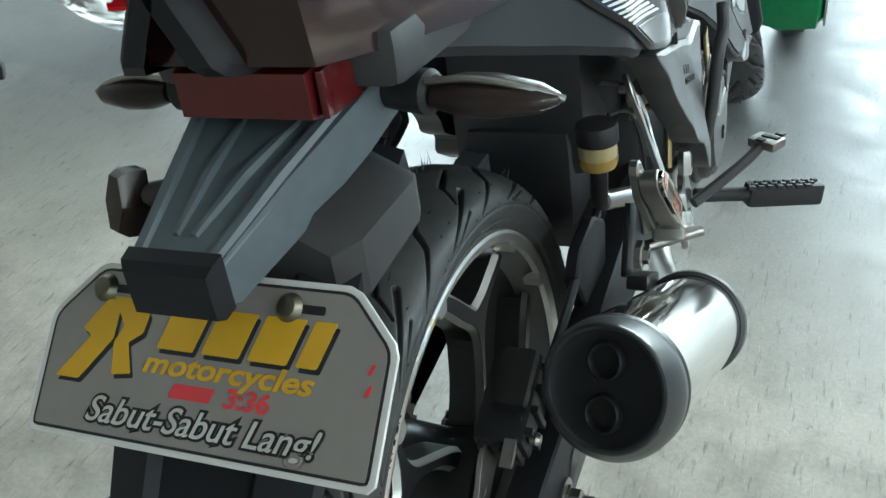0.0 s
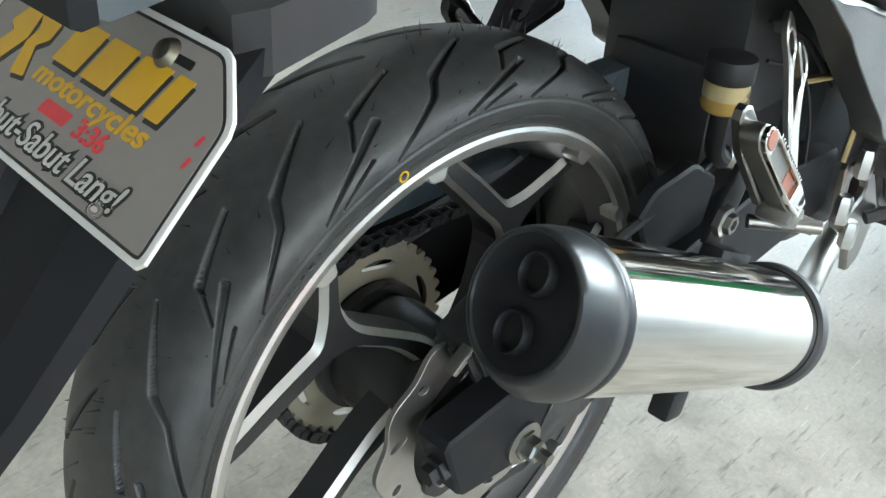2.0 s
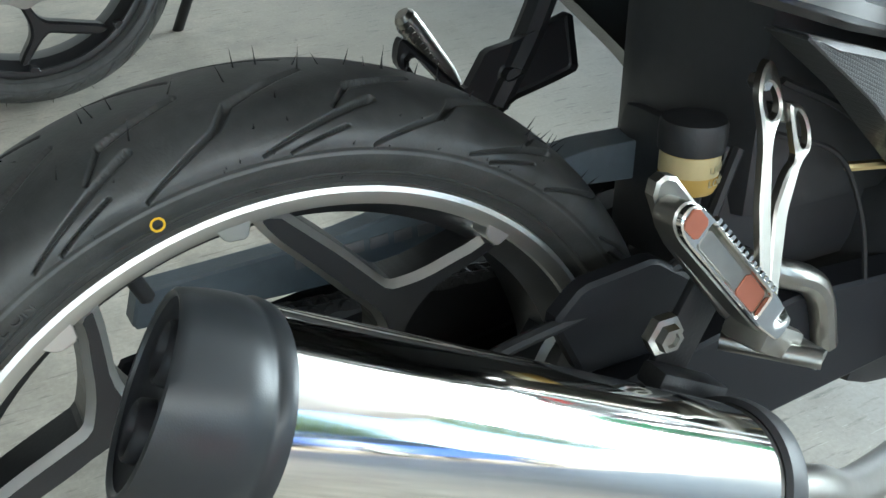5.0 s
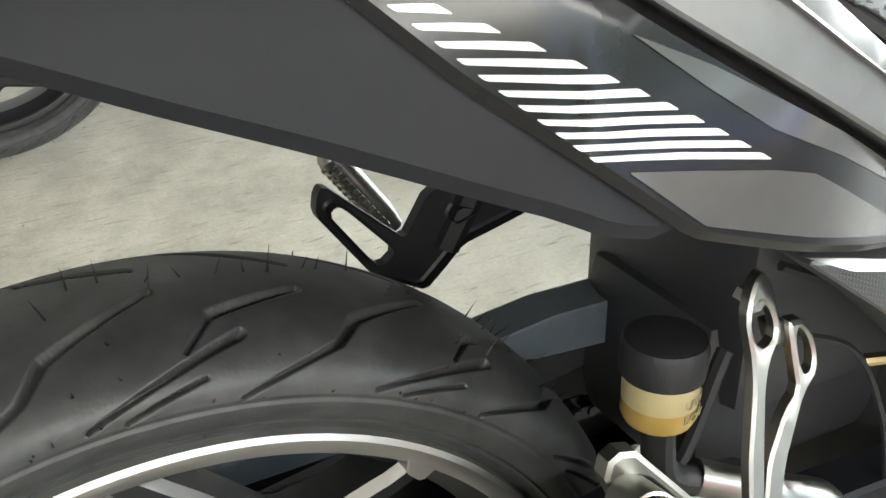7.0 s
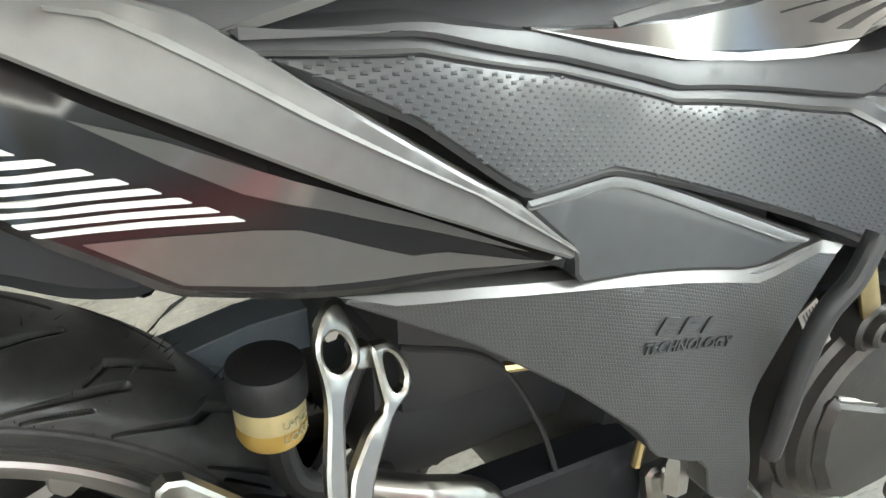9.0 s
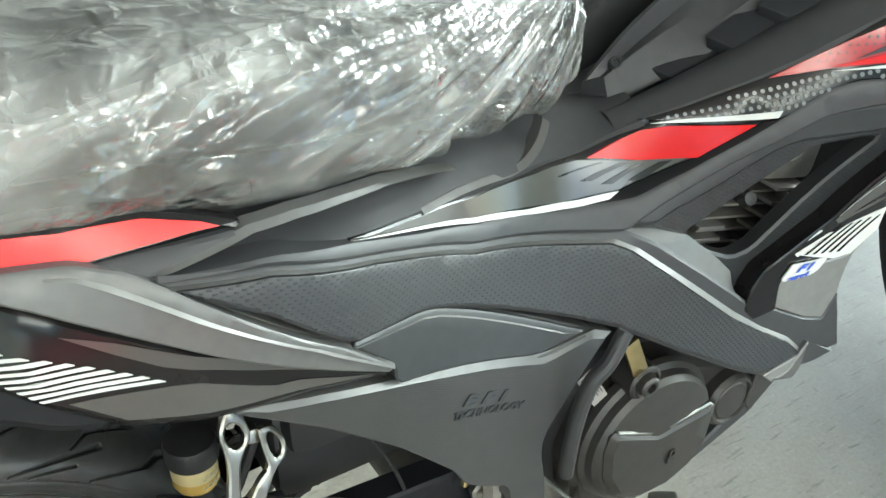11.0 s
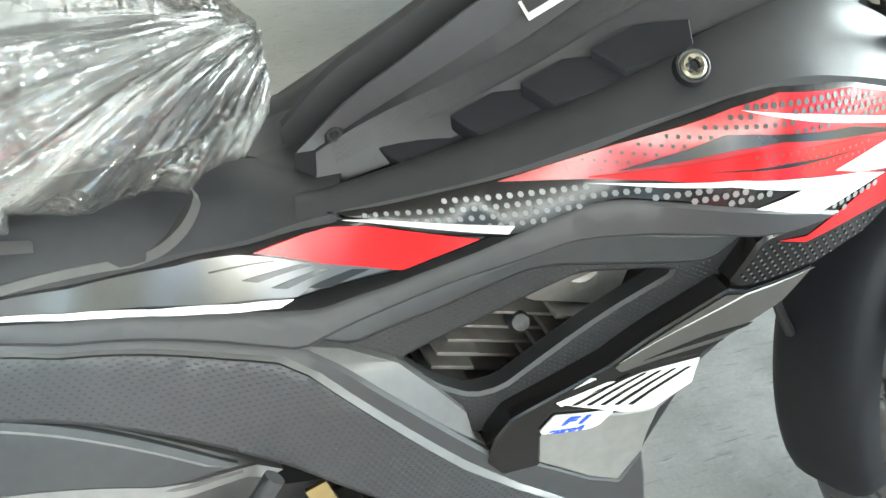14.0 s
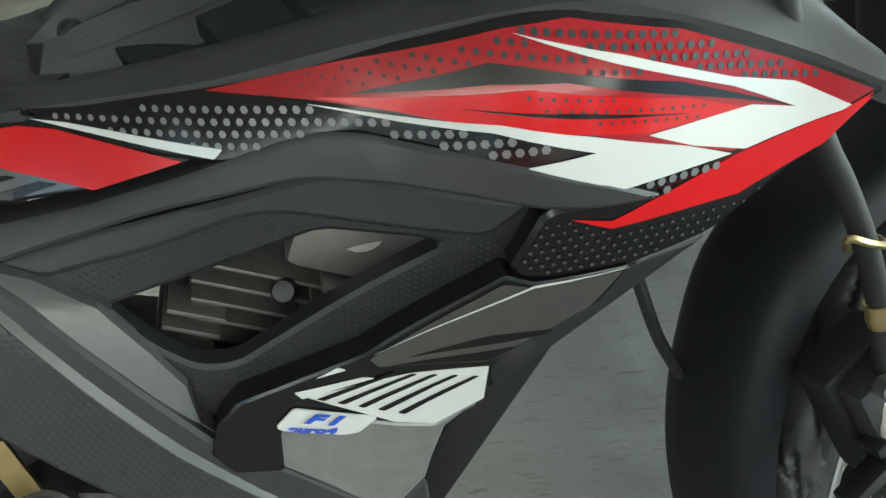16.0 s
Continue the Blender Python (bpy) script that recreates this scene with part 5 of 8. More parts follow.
dots([(0.659, 0.6985), (0.681, 0.7030), (0.744, 0.7245), (0.796, 0.7295), (0.889, 0.7310), (0.936, 0.7240), (0.907, 0.7165), (0.817, 0.7225), (0.799, 0.7155), (0.759, 0.6965), (0.681, 0.697)], 0.0066, 0.0021, 10, DOTGREY, 0.0062, shroud, grow=(1.6, 0))
dots([(0.893, 0.779), (0.922, 0.7845), (0.984, 0.7795), (1.054, 0.7625), (1.098, 0.7495), (1.058, 0.752), (1.016, 0.756), (0.952, 0.769), (0.894, 0.7765)], 0.0062, 0.0021, 0, INK, 0.0066, shroud)
dots([(0.765, 0.7325), (0.817, 0.752), (0.889, 0.7765), (0.946, 0.7665), (1.012, 0.7525), (0.985, 0.7565), (0.900, 0.7635), (0.883, 0.7635), (0.818, 0.7395)], 0.0066, 0.0013, 0, INK, 0.0066, shroud, grow=(1.5, 22))
dots([(0.90, 0.7525), (0.99, 0.7475), (1.02, 0.741), (0.968, 0.733), (0.90, 0.745)], 0.0062, 0.0010, 0, INK, 0.0069, shroud)
dots([(0.962, 0.703), (1.022, 0.7165), (1.03, 0.716), (0.985, 0.6985)], 0.0066, 0.0025, 10, DOTGREY, 0.0062, shroud)
lower_shroud = panel("lower_shroud", [(0.905, 0.646), (0.918, 0.689), (0.935, 0.692), (0.985, 0.697), (1.030, 0.7165), (1.108, 0.748), (1.085, 0.722), (1.060, 0.704), (1.020, 0.669), (0.975, 0.650), (0.921, 0.640)], GLOSS, 0.003, "gloss black lower shroud with red film and dots", 0.003, 0.015)
decal("red_film", [(0.933, 0.684), (0.957, 0.682), (0.976, 0.692), (1.029, 0.7165), (1.104, 0.7455), (1.079, 0.719), (1.031, 0.692), (0.958, 0.677)], RED, 0.0037, lower_shroud, "bright red film")
dots([(0.91, 0.652), (0.922, 0.684), (0.933, 0.683), (0.958, 0.676), (1.032, 0.690), (1.055, 0.702), (1.018, 0.671), (0.974, 0.654), (0.925, 0.645)], 0.0062, 0.0011, 12, DOTDIM, 0.0036, lower_shroud, grow=(0, -8))
VENT = [(0.6846, 0.5867), (0.735, 0.6123), (0.787, 0.6423), (0.8072, 0.6536), (0.8626, 0.6553), (0.8746, 0.6518), (0.8076, 0.5948), (0.7601, 0.5544), (0.7385, 0.5509), (0.7131, 0.5631)]
frame_panel = panel("vent_surround", [(0.6164, 0.6057), (0.6997, 0.6390), (0.8006, 0.6852), (0.8205, 0.6910), (0.9300, 0.6880), (0.9290, 0.6360), (0.8540, 0.5690), (0.7640, 0.5190), (0.7378, 0.5100), (0.715, 0.5300), (0.6900, 0.5560), (0.647, 0.5879)], FINENUB, -0.014, "matte black surround of the engine vent", 0.003, 0.030, holes=[VENT], grid=0.014)
dashes([(0.6600, 0.6040), (0.7124, 0.6274), (0.7668, 0.6582), (0.7872, 0.6628), (0.8951, 0.6623), (0.9200, 0.6420), (0.8500, 0.5740), (0.7600, 0.5240), (0.7378, 0.5200), (0.7230, 0.5480), (0.6950, 0.5720)], 0.0046, 0.0036, -28, 0, (0.0013, 0.0007), -0.0141, 0.0005, DASH, frame_panel, holes=[inset(dense(VENT), -0.004)])
panel("vent_top_flat", [(0.6188, 0.6084), (0.6988, 0.6402), (0.7992, 0.686), (0.8189, 0.6908), (0.9173, 0.6864), (0.8951, 0.6623), (0.7872, 0.6628), (0.7668, 0.6582), (0.7124, 0.6274), (0.6529, 0.6028)], MIDGREY, -0.0105, "", 0.003, grid=0.014)
band("shoulder", [(0.6147, 0.6123), (0.6444, 0.5956), (0.6716, 0.573), (0.7083, 0.5379), (0.7456, 0.4977)], [(0.6467, 0.6043), (0.6817, 0.5911), (0.7088, 0.566), (0.7303, 0.5424), (0.7348, 0.5252)], 0.0020, -0.0060, SATIN, "satin grey shoulder beside the vent")
panel("efi_top_cover", [(0.3306, 0.6356), (0.4051, 0.6192), (0.4227, 0.6117), (0.5562, 0.5401), (0.5672, 0.5354), (0.5231, 0.5313), (0.5093, 0.5324), (0.3704, 0.5757), (0.3702, 0.5944)], MIDGREY, 0.0035, "smooth six-sided cover above the lower side cover", 0.002, 0.02, grid=0.014)
# same plastic as the cover; the bevel's brightness is painted with SATIN
band("cover_bevel", [(0.3361, 0.6332), (0.4131, 0.6162), (0.4304, 0.6089), (0.4986, 0.5718), (0.5632, 0.538), (0.5753, 0.5321)], [(0.334, 0.6314), (0.4033, 0.6146), (0.4207, 0.6072), (0.4854, 0.5716), (0.5414, 0.5416), (0.5592, 0.5365)], -0.003, 0.0046, SATIN, "bevel along the cover painted lighter as if lit")
efi = panel("lower_side_cover", [(0.2406, 0.6124), (0.3076, 0.5944), (0.3749, 0.572), (0.5154, 0.5290), (0.5293, 0.5280), (0.571, 0.5310), (0.5882, 0.5257), (0.5882, 0.522), (0.5517, 0.489), (0.5145, 0.4532), (0.509, 0.438), (0.5135, 0.369), (0.4726, 0.3956), (0.471, 0.4215), (0.4544, 0.4293), (0.4272, 0.4458), (0.4191, 0.4635), (0.3739, 0.508), (0.3079, 0.5652)], CARBON, 0.002, "lower side cover with a fine woven texture", 0.0012, 0.03, sink=cover_sink, grid=0.014)
# lit tone of this edge painted on with SATIN as well
band("cover_edge", [(0.2417, 0.6134), (0.3112, 0.5943), (0.3796, 0.5717), (0.5207, 0.5297), (0.5346, 0.5287), (0.5766, 0.5323), (0.594, 0.5251)], [(0.2678, 0.6018), (0.307, 0.5915), (0.3739, 0.569), (0.5182, 0.5224), (0.5322, 0.5226), (0.5696, 0.5273), (0.5833, 0.5232)], 0.0005, 0.0040, SATIN, "bevel along the cover painted lighter as if lit", sink=cover_sink)
# lit chamfer of the matte saddle cover, its brightness painted in SATIN
band("saddle_ridge", [(0.1938, 0.7293), (0.222, 0.7368), (0.2751, 0.7445), (0.3077, 0.7421), (0.3444, 0.7358), (0.3875, 0.7259), (0.46, 0.703)], [(0.1988, 0.7294), (0.2268, 0.7330), (0.2764, 0.7402), (0.3092, 0.7379), (0.3463, 0.7322), (0.3898, 0.7235), (0.462, 0.7025)], 0.002, 0.0050, SATIN, "ridge beside the seat painted lighter where it looks lit")

# narrow pale band that paints the highlight on the tank's rounded edge
waist = [(0.420 + 0.012 * k, 0.6885 - 0.0012 * min(k, 8)) for k in range(9)] + [(0.516 + 0.050 * math.sin(radians(9 * k)), 0.6789 + 0.042 * (1 - math.cos(radians(9 * k)))) for k in range(1, 9)]
band("waist_highlight", [(x - 0.0012 * (x > 0.53), z + 0.0026) for x, z in waist], [(x + 0.0022 * (x > 0.53), z - 0.0010) for x, z in waist], 0.0010, 0.0050, SATIN, "pale band painted as the highlight along the tank side's edge", steps=2)


def lettering(text, size, m, mat, parent, shear=0.0, extrude=0.0006, label="", stretch=1.0, bold=0.0):
    """Flat raised letters in the built-in font; x runs along the line, y up, z out of the surface m."""
    cu = bpy.data.curves.new("letters", "FONT")
    cu.body, cu.size, cu.shear, cu.extrude, cu.offset = text, size, shear, extrude, bold
    tmp = bpy.data.objects.new("letters", cu)
    scene.collection.objects.link(tmp)
    bpy.context.view_layer.update()
    me = bpy.data.meshes.new_from_object(tmp)
    bpy.data.objects.remove(tmp)
    me.transform(m @ Matrix.Diagonal((stretch, 1, 1, 1)))
    me.materials.clear()
    me.materials.append(mat)
    ob = new("lettering", me)
    ob.parent = parent
    return tagged(ob, label) if label else ob


def flank_lettering(text, size, x0, z0, angle, h, mat, parent, shear, extrude, label, stretch=1.0, bold=0.0):
    """Letters that lie on the curved right flank."""
    ob = lettering(text, size, Matrix.Identity(4), mat, parent, shear, extrude, label, stretch, bold)
    ca, sa = math.cos(radians(angle)), math.sin(radians(angle))
    for v in ob.data.vertices:
        u, w, d = v.co
        v.co = right_side(x0 + u * ca - w * sa, z0 + u * sa + w * ca, h + d)
    return ob


for i, ch in enumerate("NYLON"):
    a = radians(133.2 - 1.75 * i)
    p = Vector((AXLE.x + 0.2415 * math.cos(a), -0.0585, AXLE.z + 0.2415 * math.sin(a)))
    lettering(ch, 0.0085, Matrix.Translation(p) @ pose(0, 0, 0, 90, 0, 0) @ pose(0, 0, 0, 0, 0, math.degrees(a) - 90), RUBBER, rear_tyre, 0, 0.0012, "", 1.1)
flank_lettering("E F I", 0.0125, 0.4320, 0.5210, -19, 0.0030, MIDGREY, efi, 0.35, 0.0005, "raised black moulded letters", 2.0, 0.0004)
flank_lettering("TECHNOLOGY", 0.0085, 0.4200, 0.5135, -17, 0.0030, MIDGREY, efi, 0.3, 0.0005, "raised black moulded letters", 1.30, 0.0001)

# scoop below the shroud
scoop = panel("radiator_scoop", [(0.758, 0.484), (0.744, 0.500), (0.748, 0.522), (0.760, 0.540), (0.832, 0.579), (0.904, 0.646), (0.921, 0.641), (0.974, 0.652), (0.961, 0.623), (0.909, 0.575), (0.909, 0.541), (0.880, 0.519), (0.857, 0.520), (0.794, 0.533), (0.786, 0.516), (0.788, 0.484)], GLOSS, 0.006, "gloss black radiator scoop with white striped film", 0.0018, 0.03, corner=0.0015)
decal("smoke_film", [(0.836, 0.576), (0.904, 0.640), (0.921, 0.638), (0.970, 0.649), (0.957, 0.623), (0.905, 0.575), (0.842, 0.570)], SMOKE, 0.0066, scoop, "smoke grey film")
for wedge in ([(0.858, 0.578), (0.905, 0.598), (0.940, 0.6045), (0.935, 0.600), (0.912, 0.592)], [(0.848, 0.571), (0.900, 0.583), (0.922, 0.5895), (0.905, 0.576)]):
    decal("black_wedge", wedge, GLOSS, 0.0070, scoop)
decal("white_line", [(0.838, 0.580), (0.921, 0.640), (0.974, 0.652), (0.921, 0.638)], WHITE, 0.0072, scoop)
decal("white_film", [(0.800, 0.5465), (0.860, 0.5645), (0.907, 0.571), (0.908, 0.543), (0.880, 0.5205), (0.855, 0.5225)], WHITE, 0.0068, scoop, "white film with black stripes")
for k in range(5):
    x = 0.806 + 0.0125 * k
    decal("black_stripe", [(x, 0.545 - 0.0035 * k), (x + 0.043, 0.565 - 0.0006 * k), (x + 0.0465, 0.5645 - 0.0005 * k), (x + 0.0045, 0.5435 - 0.0035 * k)], GLOSS, 0.0074, scoop)
decal("white_tri", [(0.793, 0.550), (0.833, 0.562), (0.840, 0.561), (0.798, 0.545)], WHITE, 0.0068, scoop)
decal("white_tri", [(0.805, 0.561), (0.818, 0.570), (0.823, 0.568)], WHITE, 0.0068, scoop)
# face turned up to the light; its brightness sits in the paint colour
panel("scoop_face", [(0.787, 0.487), (0.784, 0.515), (0.792, 0.5315), (0.857, 0.519), (0.880, 0.518), (0.905, 0.538), (0.887, 0.516), (0.881, 0.490), (0.878, 0.473), (0.860, 0.448), (0.835, 0.457)], LITGREY, 0.005, "faceted satin grey face of the scoop, painted lighter as lit", 0.0016, 0.02, corner=0.0012)
panel("scoop_chin", [(0.747, 0.490), (0.786, 0.486), (0.835, 0.456), (0.861, 0.447), (0.879, 0.473), (0.884, 0.447), (0.887, 0.408), (0.872, 0.408), (0.803, 0.442)], MATTE, 0.0045, "matte black chin of the scoop", 0.002, 0.02, corner=0.0015)
panel("panel_fin", [(0.779, 0.4105), (0.833, 0.418), (0.821, 0.399), (0.792, 0.398)], LITGREY, 0.009, "pale grey fin at the end of the side panel", 0.001, 0.014, corner=0.001)
panel("lower_cowl", [(0.800, 0.394), (0.850, 0.390), (0.800, 0.336), (0.790, 0.350)], ENGREY, -0.015, "grey lower cowl behind the engine cover", 0.002, 0.02, corner=0.0015)
bm = bmesh.new()
add_sheet(bm, [(0.909, 0.549), (0.913, 0.536), (0.917, 0.531), (0.923, 0.534), (0.966, 0.574), (1.027, 0.632), (1.036, 0.639), (1.039, 0.651), (1.017, 0.643), (0.998, 0.633), (0.961, 0.601), (0.913, 0.559)], flat_side(-0.142), 0.010, 0.006, 0.016, corner=0.004, step=0.01)
edge_bar = part("scoop_edge", bm, SOFT, bike, "rounded black outer edge of the scoop")
bm = bmesh.new()
add_sheet(bm, [(0.992, 0.625), (1.020, 0.636), (1.034, 0.642), (1.038, 0.652), (1.016, 0.644), (0.998, 0.634)], flat_side(-0.142), 0.0125, 0.003, 0.004, corner=0.003, step=0.01)
part("edge_tip", bm, SATIN, edge_bar, "satin grey tip of the scoop edge")
bm = bmesh.new()
add_sheet(bm, [(0.7823, 0.5235), (0.7928, 0.5385), (0.8440, 0.5290), (0.8330, 0.5165), (0.8240, 0.5150), (0.7864, 0.5205)], right_side, 0.0086, 0.0, -0.0072, corner=0.0015)
sticker = part("badge_sticker", bm, WHITE, scoop, "white sticker with blue letters")
flank_lettering("F I", 0.0110, 0.7990, 0.5280, -9, 0.0098, BLUEINK, scoop, 0.40, 0.0002, "blue letters on a white sticker", 1.75, 0.0005)
flank_lettering("euro4", 0.0064, 0.7885, 0.5212, -7, 0.0098, BLUEINK, scoop, 0.25, 0.0002, "blue letters on a white sticker", 1.9, 0.0003)

# shroud top rim, centre console and its steps


def strip(name, low, high, mat, label="", parent=None, thick=0.012):
    """A skin between two edges, thickened downward."""
    bm = bmesh.new()
    a, b = smooth_path(low, 6), smooth_path(high, 6)
    rows = []
    for p, q in zip(a, b):
        rows.append([bm.verts.new(p.lerp(q, k / 6) + Vector((0, 0, 0.006 * math.sin(math.pi * k / 6)))) for k in range(7)])
    for r, s in zip(rows, rows[1:]):
        for k in range(6):
            bm.faces.new((r[k], r[k + 1], s[k + 1], s[k]))
    g = bmesh.ops.extrude_face_region(bm, geom=list(bm.faces))
    bmesh.ops.translate(bm, verts=[v for v in g["geom"] if isinstance(v, bmesh.types.BMVert)], vec=(0, 0, -thick))
    return part(name, bm, mat, parent or bike, label)


low = [(0.625, flank(0.625, 0.690) - 0.0035, 0.6895), (0.646, flank(0.646, 0.698) - 0.004, 0.697), (0.744, flank(0.744, 0.73) - 0.006, 0.7305), (0.827, flank(0.827, 0.763) - 0.006, 0.764), (0.922, flank(0.922, 0.79) - 0.006, 0.7915), (0.984, flank(0.984, 0.785) - 0.006, 0.7865), (1.06, flank(1.06, 0.768) - 0.006, 0.768), (1.113, flank(1.11, 0.75) - 0.004, 0.752)]
high = [(0.632, -0.050, 0.692), (0.665, -0.060, 0.700), (0.760, -0.083, 0.736), (0.845, -0.100, 0.772), (0.915, -0.108, 0.806), (0.985, -0.108, 0.822), (1.05, -0.112, 0.803), (1.108, -0.150, 0.765)]
strip("shroud_rim", low, high, MATTE, "matte black top rim of the shroud")
strip("shroud_rim", [(x, -y, z) for x, y, z in low], [(x, -y, z) for x, y, z in high], MATTE)
screw_pose = Matrix.Translation((0.873, -0.146, 0.7965)) @ Vector((-0.15, -0.72, 0.65)).to_track_quat("Z", "Y").to_matrix().to_4x4() @ Matrix.Scale(0.82, 4)
bm = bmesh.new()
add_ring(bm, screw_pose, [(0.0045, 0.0015), (0.0050, 0.0050), (0.0085, 0.0058), (0.0108, 0.0045), (0.0115, -0.004)], 28)
screw = part("shroud_screw", bm, SCREW, bike, "dull steel torx screw in a dark collar")
bm = bmesh.new()
add_ring(bm, screw_pose, [(0.0108, 0.0042), (0.0125, 0.0050), (0.0142, 0.0035), (0.0150, -0.004)], 28)
part("screw_collar", bm, DARK, screw, "dark collar round the screw")
bm = bmesh.new()
for k in range(6):
    add_ring(bm, screw_pose @ Matrix.Translation((0.0055 * math.cos(k * math.pi / 3), 0.0055 * math.sin(k * math.pi / 3), 0.0052)), [(0, 0.0008), (0.0016, 0.0008), (0.0018, 0)], 8)
part("torx_socket", bm, DARK, screw, "dark star-shaped socket")
saddle_low = [(0.190, flank(0.19, 0.731) + 0.003, 0.731), (0.24, flank(0.24, 0.725) + 0.002, 0.725), (0.30, flank(0.30, 0.715) + 0.001, 0.715), (0.36, flank(0.36, 0.704), 0.704), (0.42, flank(0.42, 0.69) - 0.002, 0.690), (0.48, flank(0.48, 0.681) - 0.004, 0.6805), (0.54, flank(0.54, 0.679) - 0.004, 0.6795), (0.591, flank(0.591, 0.681) - 0.004, 0.6815), (0.622, flank(0.622, 0.689) - 0.004, 0.6895), (0.650, flank(0.65, 0.698) - 0.005, 0.6985)]
saddle_high = [(0.190, -0.03, 0.748), (0.24, -0.025, 0.747), (0.30, -0.02, 0.745), (0.36, -0.015, 0.742), (0.42, -0.01, 0.735), (0.48, -0.008, 0.728), (0.54, -0.004, 0.718), (0.600, -0.002, 0.700), (0.640, -0.002, 0.690), (0.680, -0.01, 0.692)]
strip("saddle_cover", saddle_low, saddle_high, MATTE, "matte black cover between seat and console")
strip("saddle_cover", [(x, -y, z) for x, y, z in saddle_low], [(x, -y, z) for x, y, z in saddle_high], MATTE)
strip("centre_console", [(0.60, -0.045, 0.690), (0.665, -0.040, 0.690), (0.76, -0.045, 0.725), (0.86, -0.050, 0.770), (0.95, -0.06, 0.81), (1.02, -0.06, 0.81)], [(0.60, 0.045, 0.690), (0.665, 0.040, 0.690), (0.76, 0.045, 0.725), (0.86, 0.050, 0.770), (0.95, 0.06, 0.81), (1.02, 0.06, 0.81)], MATTE, "matte black centre console", thick=0.05)

# upswept wing of the console: edges from the shroud up to the ridge
WING = (((0.640, -0.046, 0.686), (0.70, -0.058, 0.708), (0.79, -0.080, 0.750), (0.90, -0.098, 0.796), (1.0, -0.11, 0.826)),
        ((0.650, -0.045, 0.699), (0.70, -0.051, 0.722), (0.79, -0.066, 0.768), (0.87, -0.070, 0.808), (1.0, -0.075, 0.86)),
        ((0.652, -0.036, 0.713), (0.69, -0.040, 0.735), (0.79, -0.042, 0.776), (0.87, -0.044, 0.822), (1.0, -0.05, 0.885)),
        ((0.652, -0.031, 0.712), (0.69, -0.031, 0.734), (0.78, -0.032, 0.782), (0.86, -0.034, 0.830), (1.0, -0.04, 0.895)),
        ((0.640, -0.026, 0.709), (0.676, -0.030, 0.745), (0.723, -0.030, 0.776), (0.80, -0.030, 0.825), (1.0, -0.034, 0.93)),
        ((0.640, -0.021, 0.706), (0.676, -0.023, 0.742), (0.723, -0.023, 0.773), (0.80, -0.023, 0.822), (1.0, -0.027, 0.927)),
        ((0.640, -0.020, 0.686), (0.690, -0.016, 0.700), (0.76, -0.016, 0.730), (0.86, -0.016, 0.780), (1.0, -0.02, 0.83)))
TEXTURED = nub_texture(material("scaled_black_plastic", (0.046, 0.046, 0.048), 0.48, spec=0.4), 0.0042, 0.0026, -35, 0.00010, 0.0006)
for s in (1, -1):
    cols = [smooth_path([(x, s * y, z) for x, y, z in line], 6) for line in WING]
    bm = bmesh.new()
    vs = [[bm.verts.new(p) for p in col] for col in cols]
    for a, b in zip(vs, vs[1:] + vs[:1]):
        for k in range(len(a) - 1):
            bm.faces.new((a[k], a[k + 1], b[k + 1], b[k]))
    bm.faces.new([col[0] for col in vs])
    bm.faces.new([col[-1] for col in vs])
    wing = part("console_wing", bm, MATTE, bike, "upswept matte black wing of the console", sharp=22)
    bm = bmesh.new()
    a, b = cols[1][2:], cols[2][2:]
    lift = Vector((-0.3, -s * 0.6, 0.7)) * 0.0012
    rows = [[bm.verts.new(p.lerp(q, k / 3) + lift) for k in (0.15, 1, 2, 2.85)] for p, q in zip(a, b)]
    for p, q in zip(rows, rows[1:]):
        for k in range(3):
            bm.faces.new((p[k], p[k + 1], q[k + 1], q[k]))
    part("textured_band", bm, TEXTURED, wing, "moulded scale texture")
    for k, (x, y, z) in enumerate(((0.693, -0.059, 0.708), (0.741, -0.075, 0.733), (0.787, -0.087, 0.757), (0.833, -0.096, 0.780))):
        bm = bmesh.new()
        top = [Vector((x - 0.001, y + 0.010, z + 0.010)), Vector((x + 0.015, y - 0.012, z + 0.002)), Vector((x + 0.060, y - 0.022, z + 0.016)), Vector((x + 0.064, y - 0.004, z + 0.030)), Vector((x + 0.030, y + 0.010, z + 0.024))]
        top = [Vector((p.x, s * p.y, p.z)) for p in top]
        u = [bm.verts.new(p) for p in top]
        d = [bm.verts.new(p + Vector((0.002, 0, -0.012))) for p in top]
        bm.faces.new(u)
        bm.faces.new(d[::-1])
        for i in range(5):
            bm.faces.new((u[i], u[(i + 1) % 5], d[(i + 1) % 5], d[i]))
        bmesh.ops.bevel(bm, geom=list(bm.edges), offset=0.0007, segments=1, affect="EDGES")
        part("louvre", bm, COWL, wing, "short stepped louvre")
    bm = bmesh.new()
    add_ring(bm, Matrix.Translation((0.667, s * -0.0335, 0.7215)) @ Vector((-0.35, -0.5 * s, 0.75)).to_track_quat("Z", "Y").to_matrix().to_4x4(), [(0, 0.002), (0.0026, 0.002), (0.003, 0.004), (0.0052, 0.004), (0.0075, 0.001), (0.0085, -0.003)], 18)
    part("console_screw", bm, ENGINE, wing, "small screw at the foot of the console")
tag_pose = Matrix.Translation((0.820, -0.034, 0.814)) @ Vector((-0.35, -0.75, 0.55)).to_track_quat("Z", "Y").to_matrix().to_4x4() @ pose(0, 0, 0, 0, 0, 35)
bm = bmesh.new()
add_box(bm, tag_pose, 0.040, 0.026, 0.0008)
tagpiece = part("paper_tag", bm, WHITE, bike, "white paper tag with orange and dark print")
bm = bmesh.new()
add_box(bm, tag_pose @ pose(0, 0.001, 0.0006), 0.035, 0.018, 0.0008)
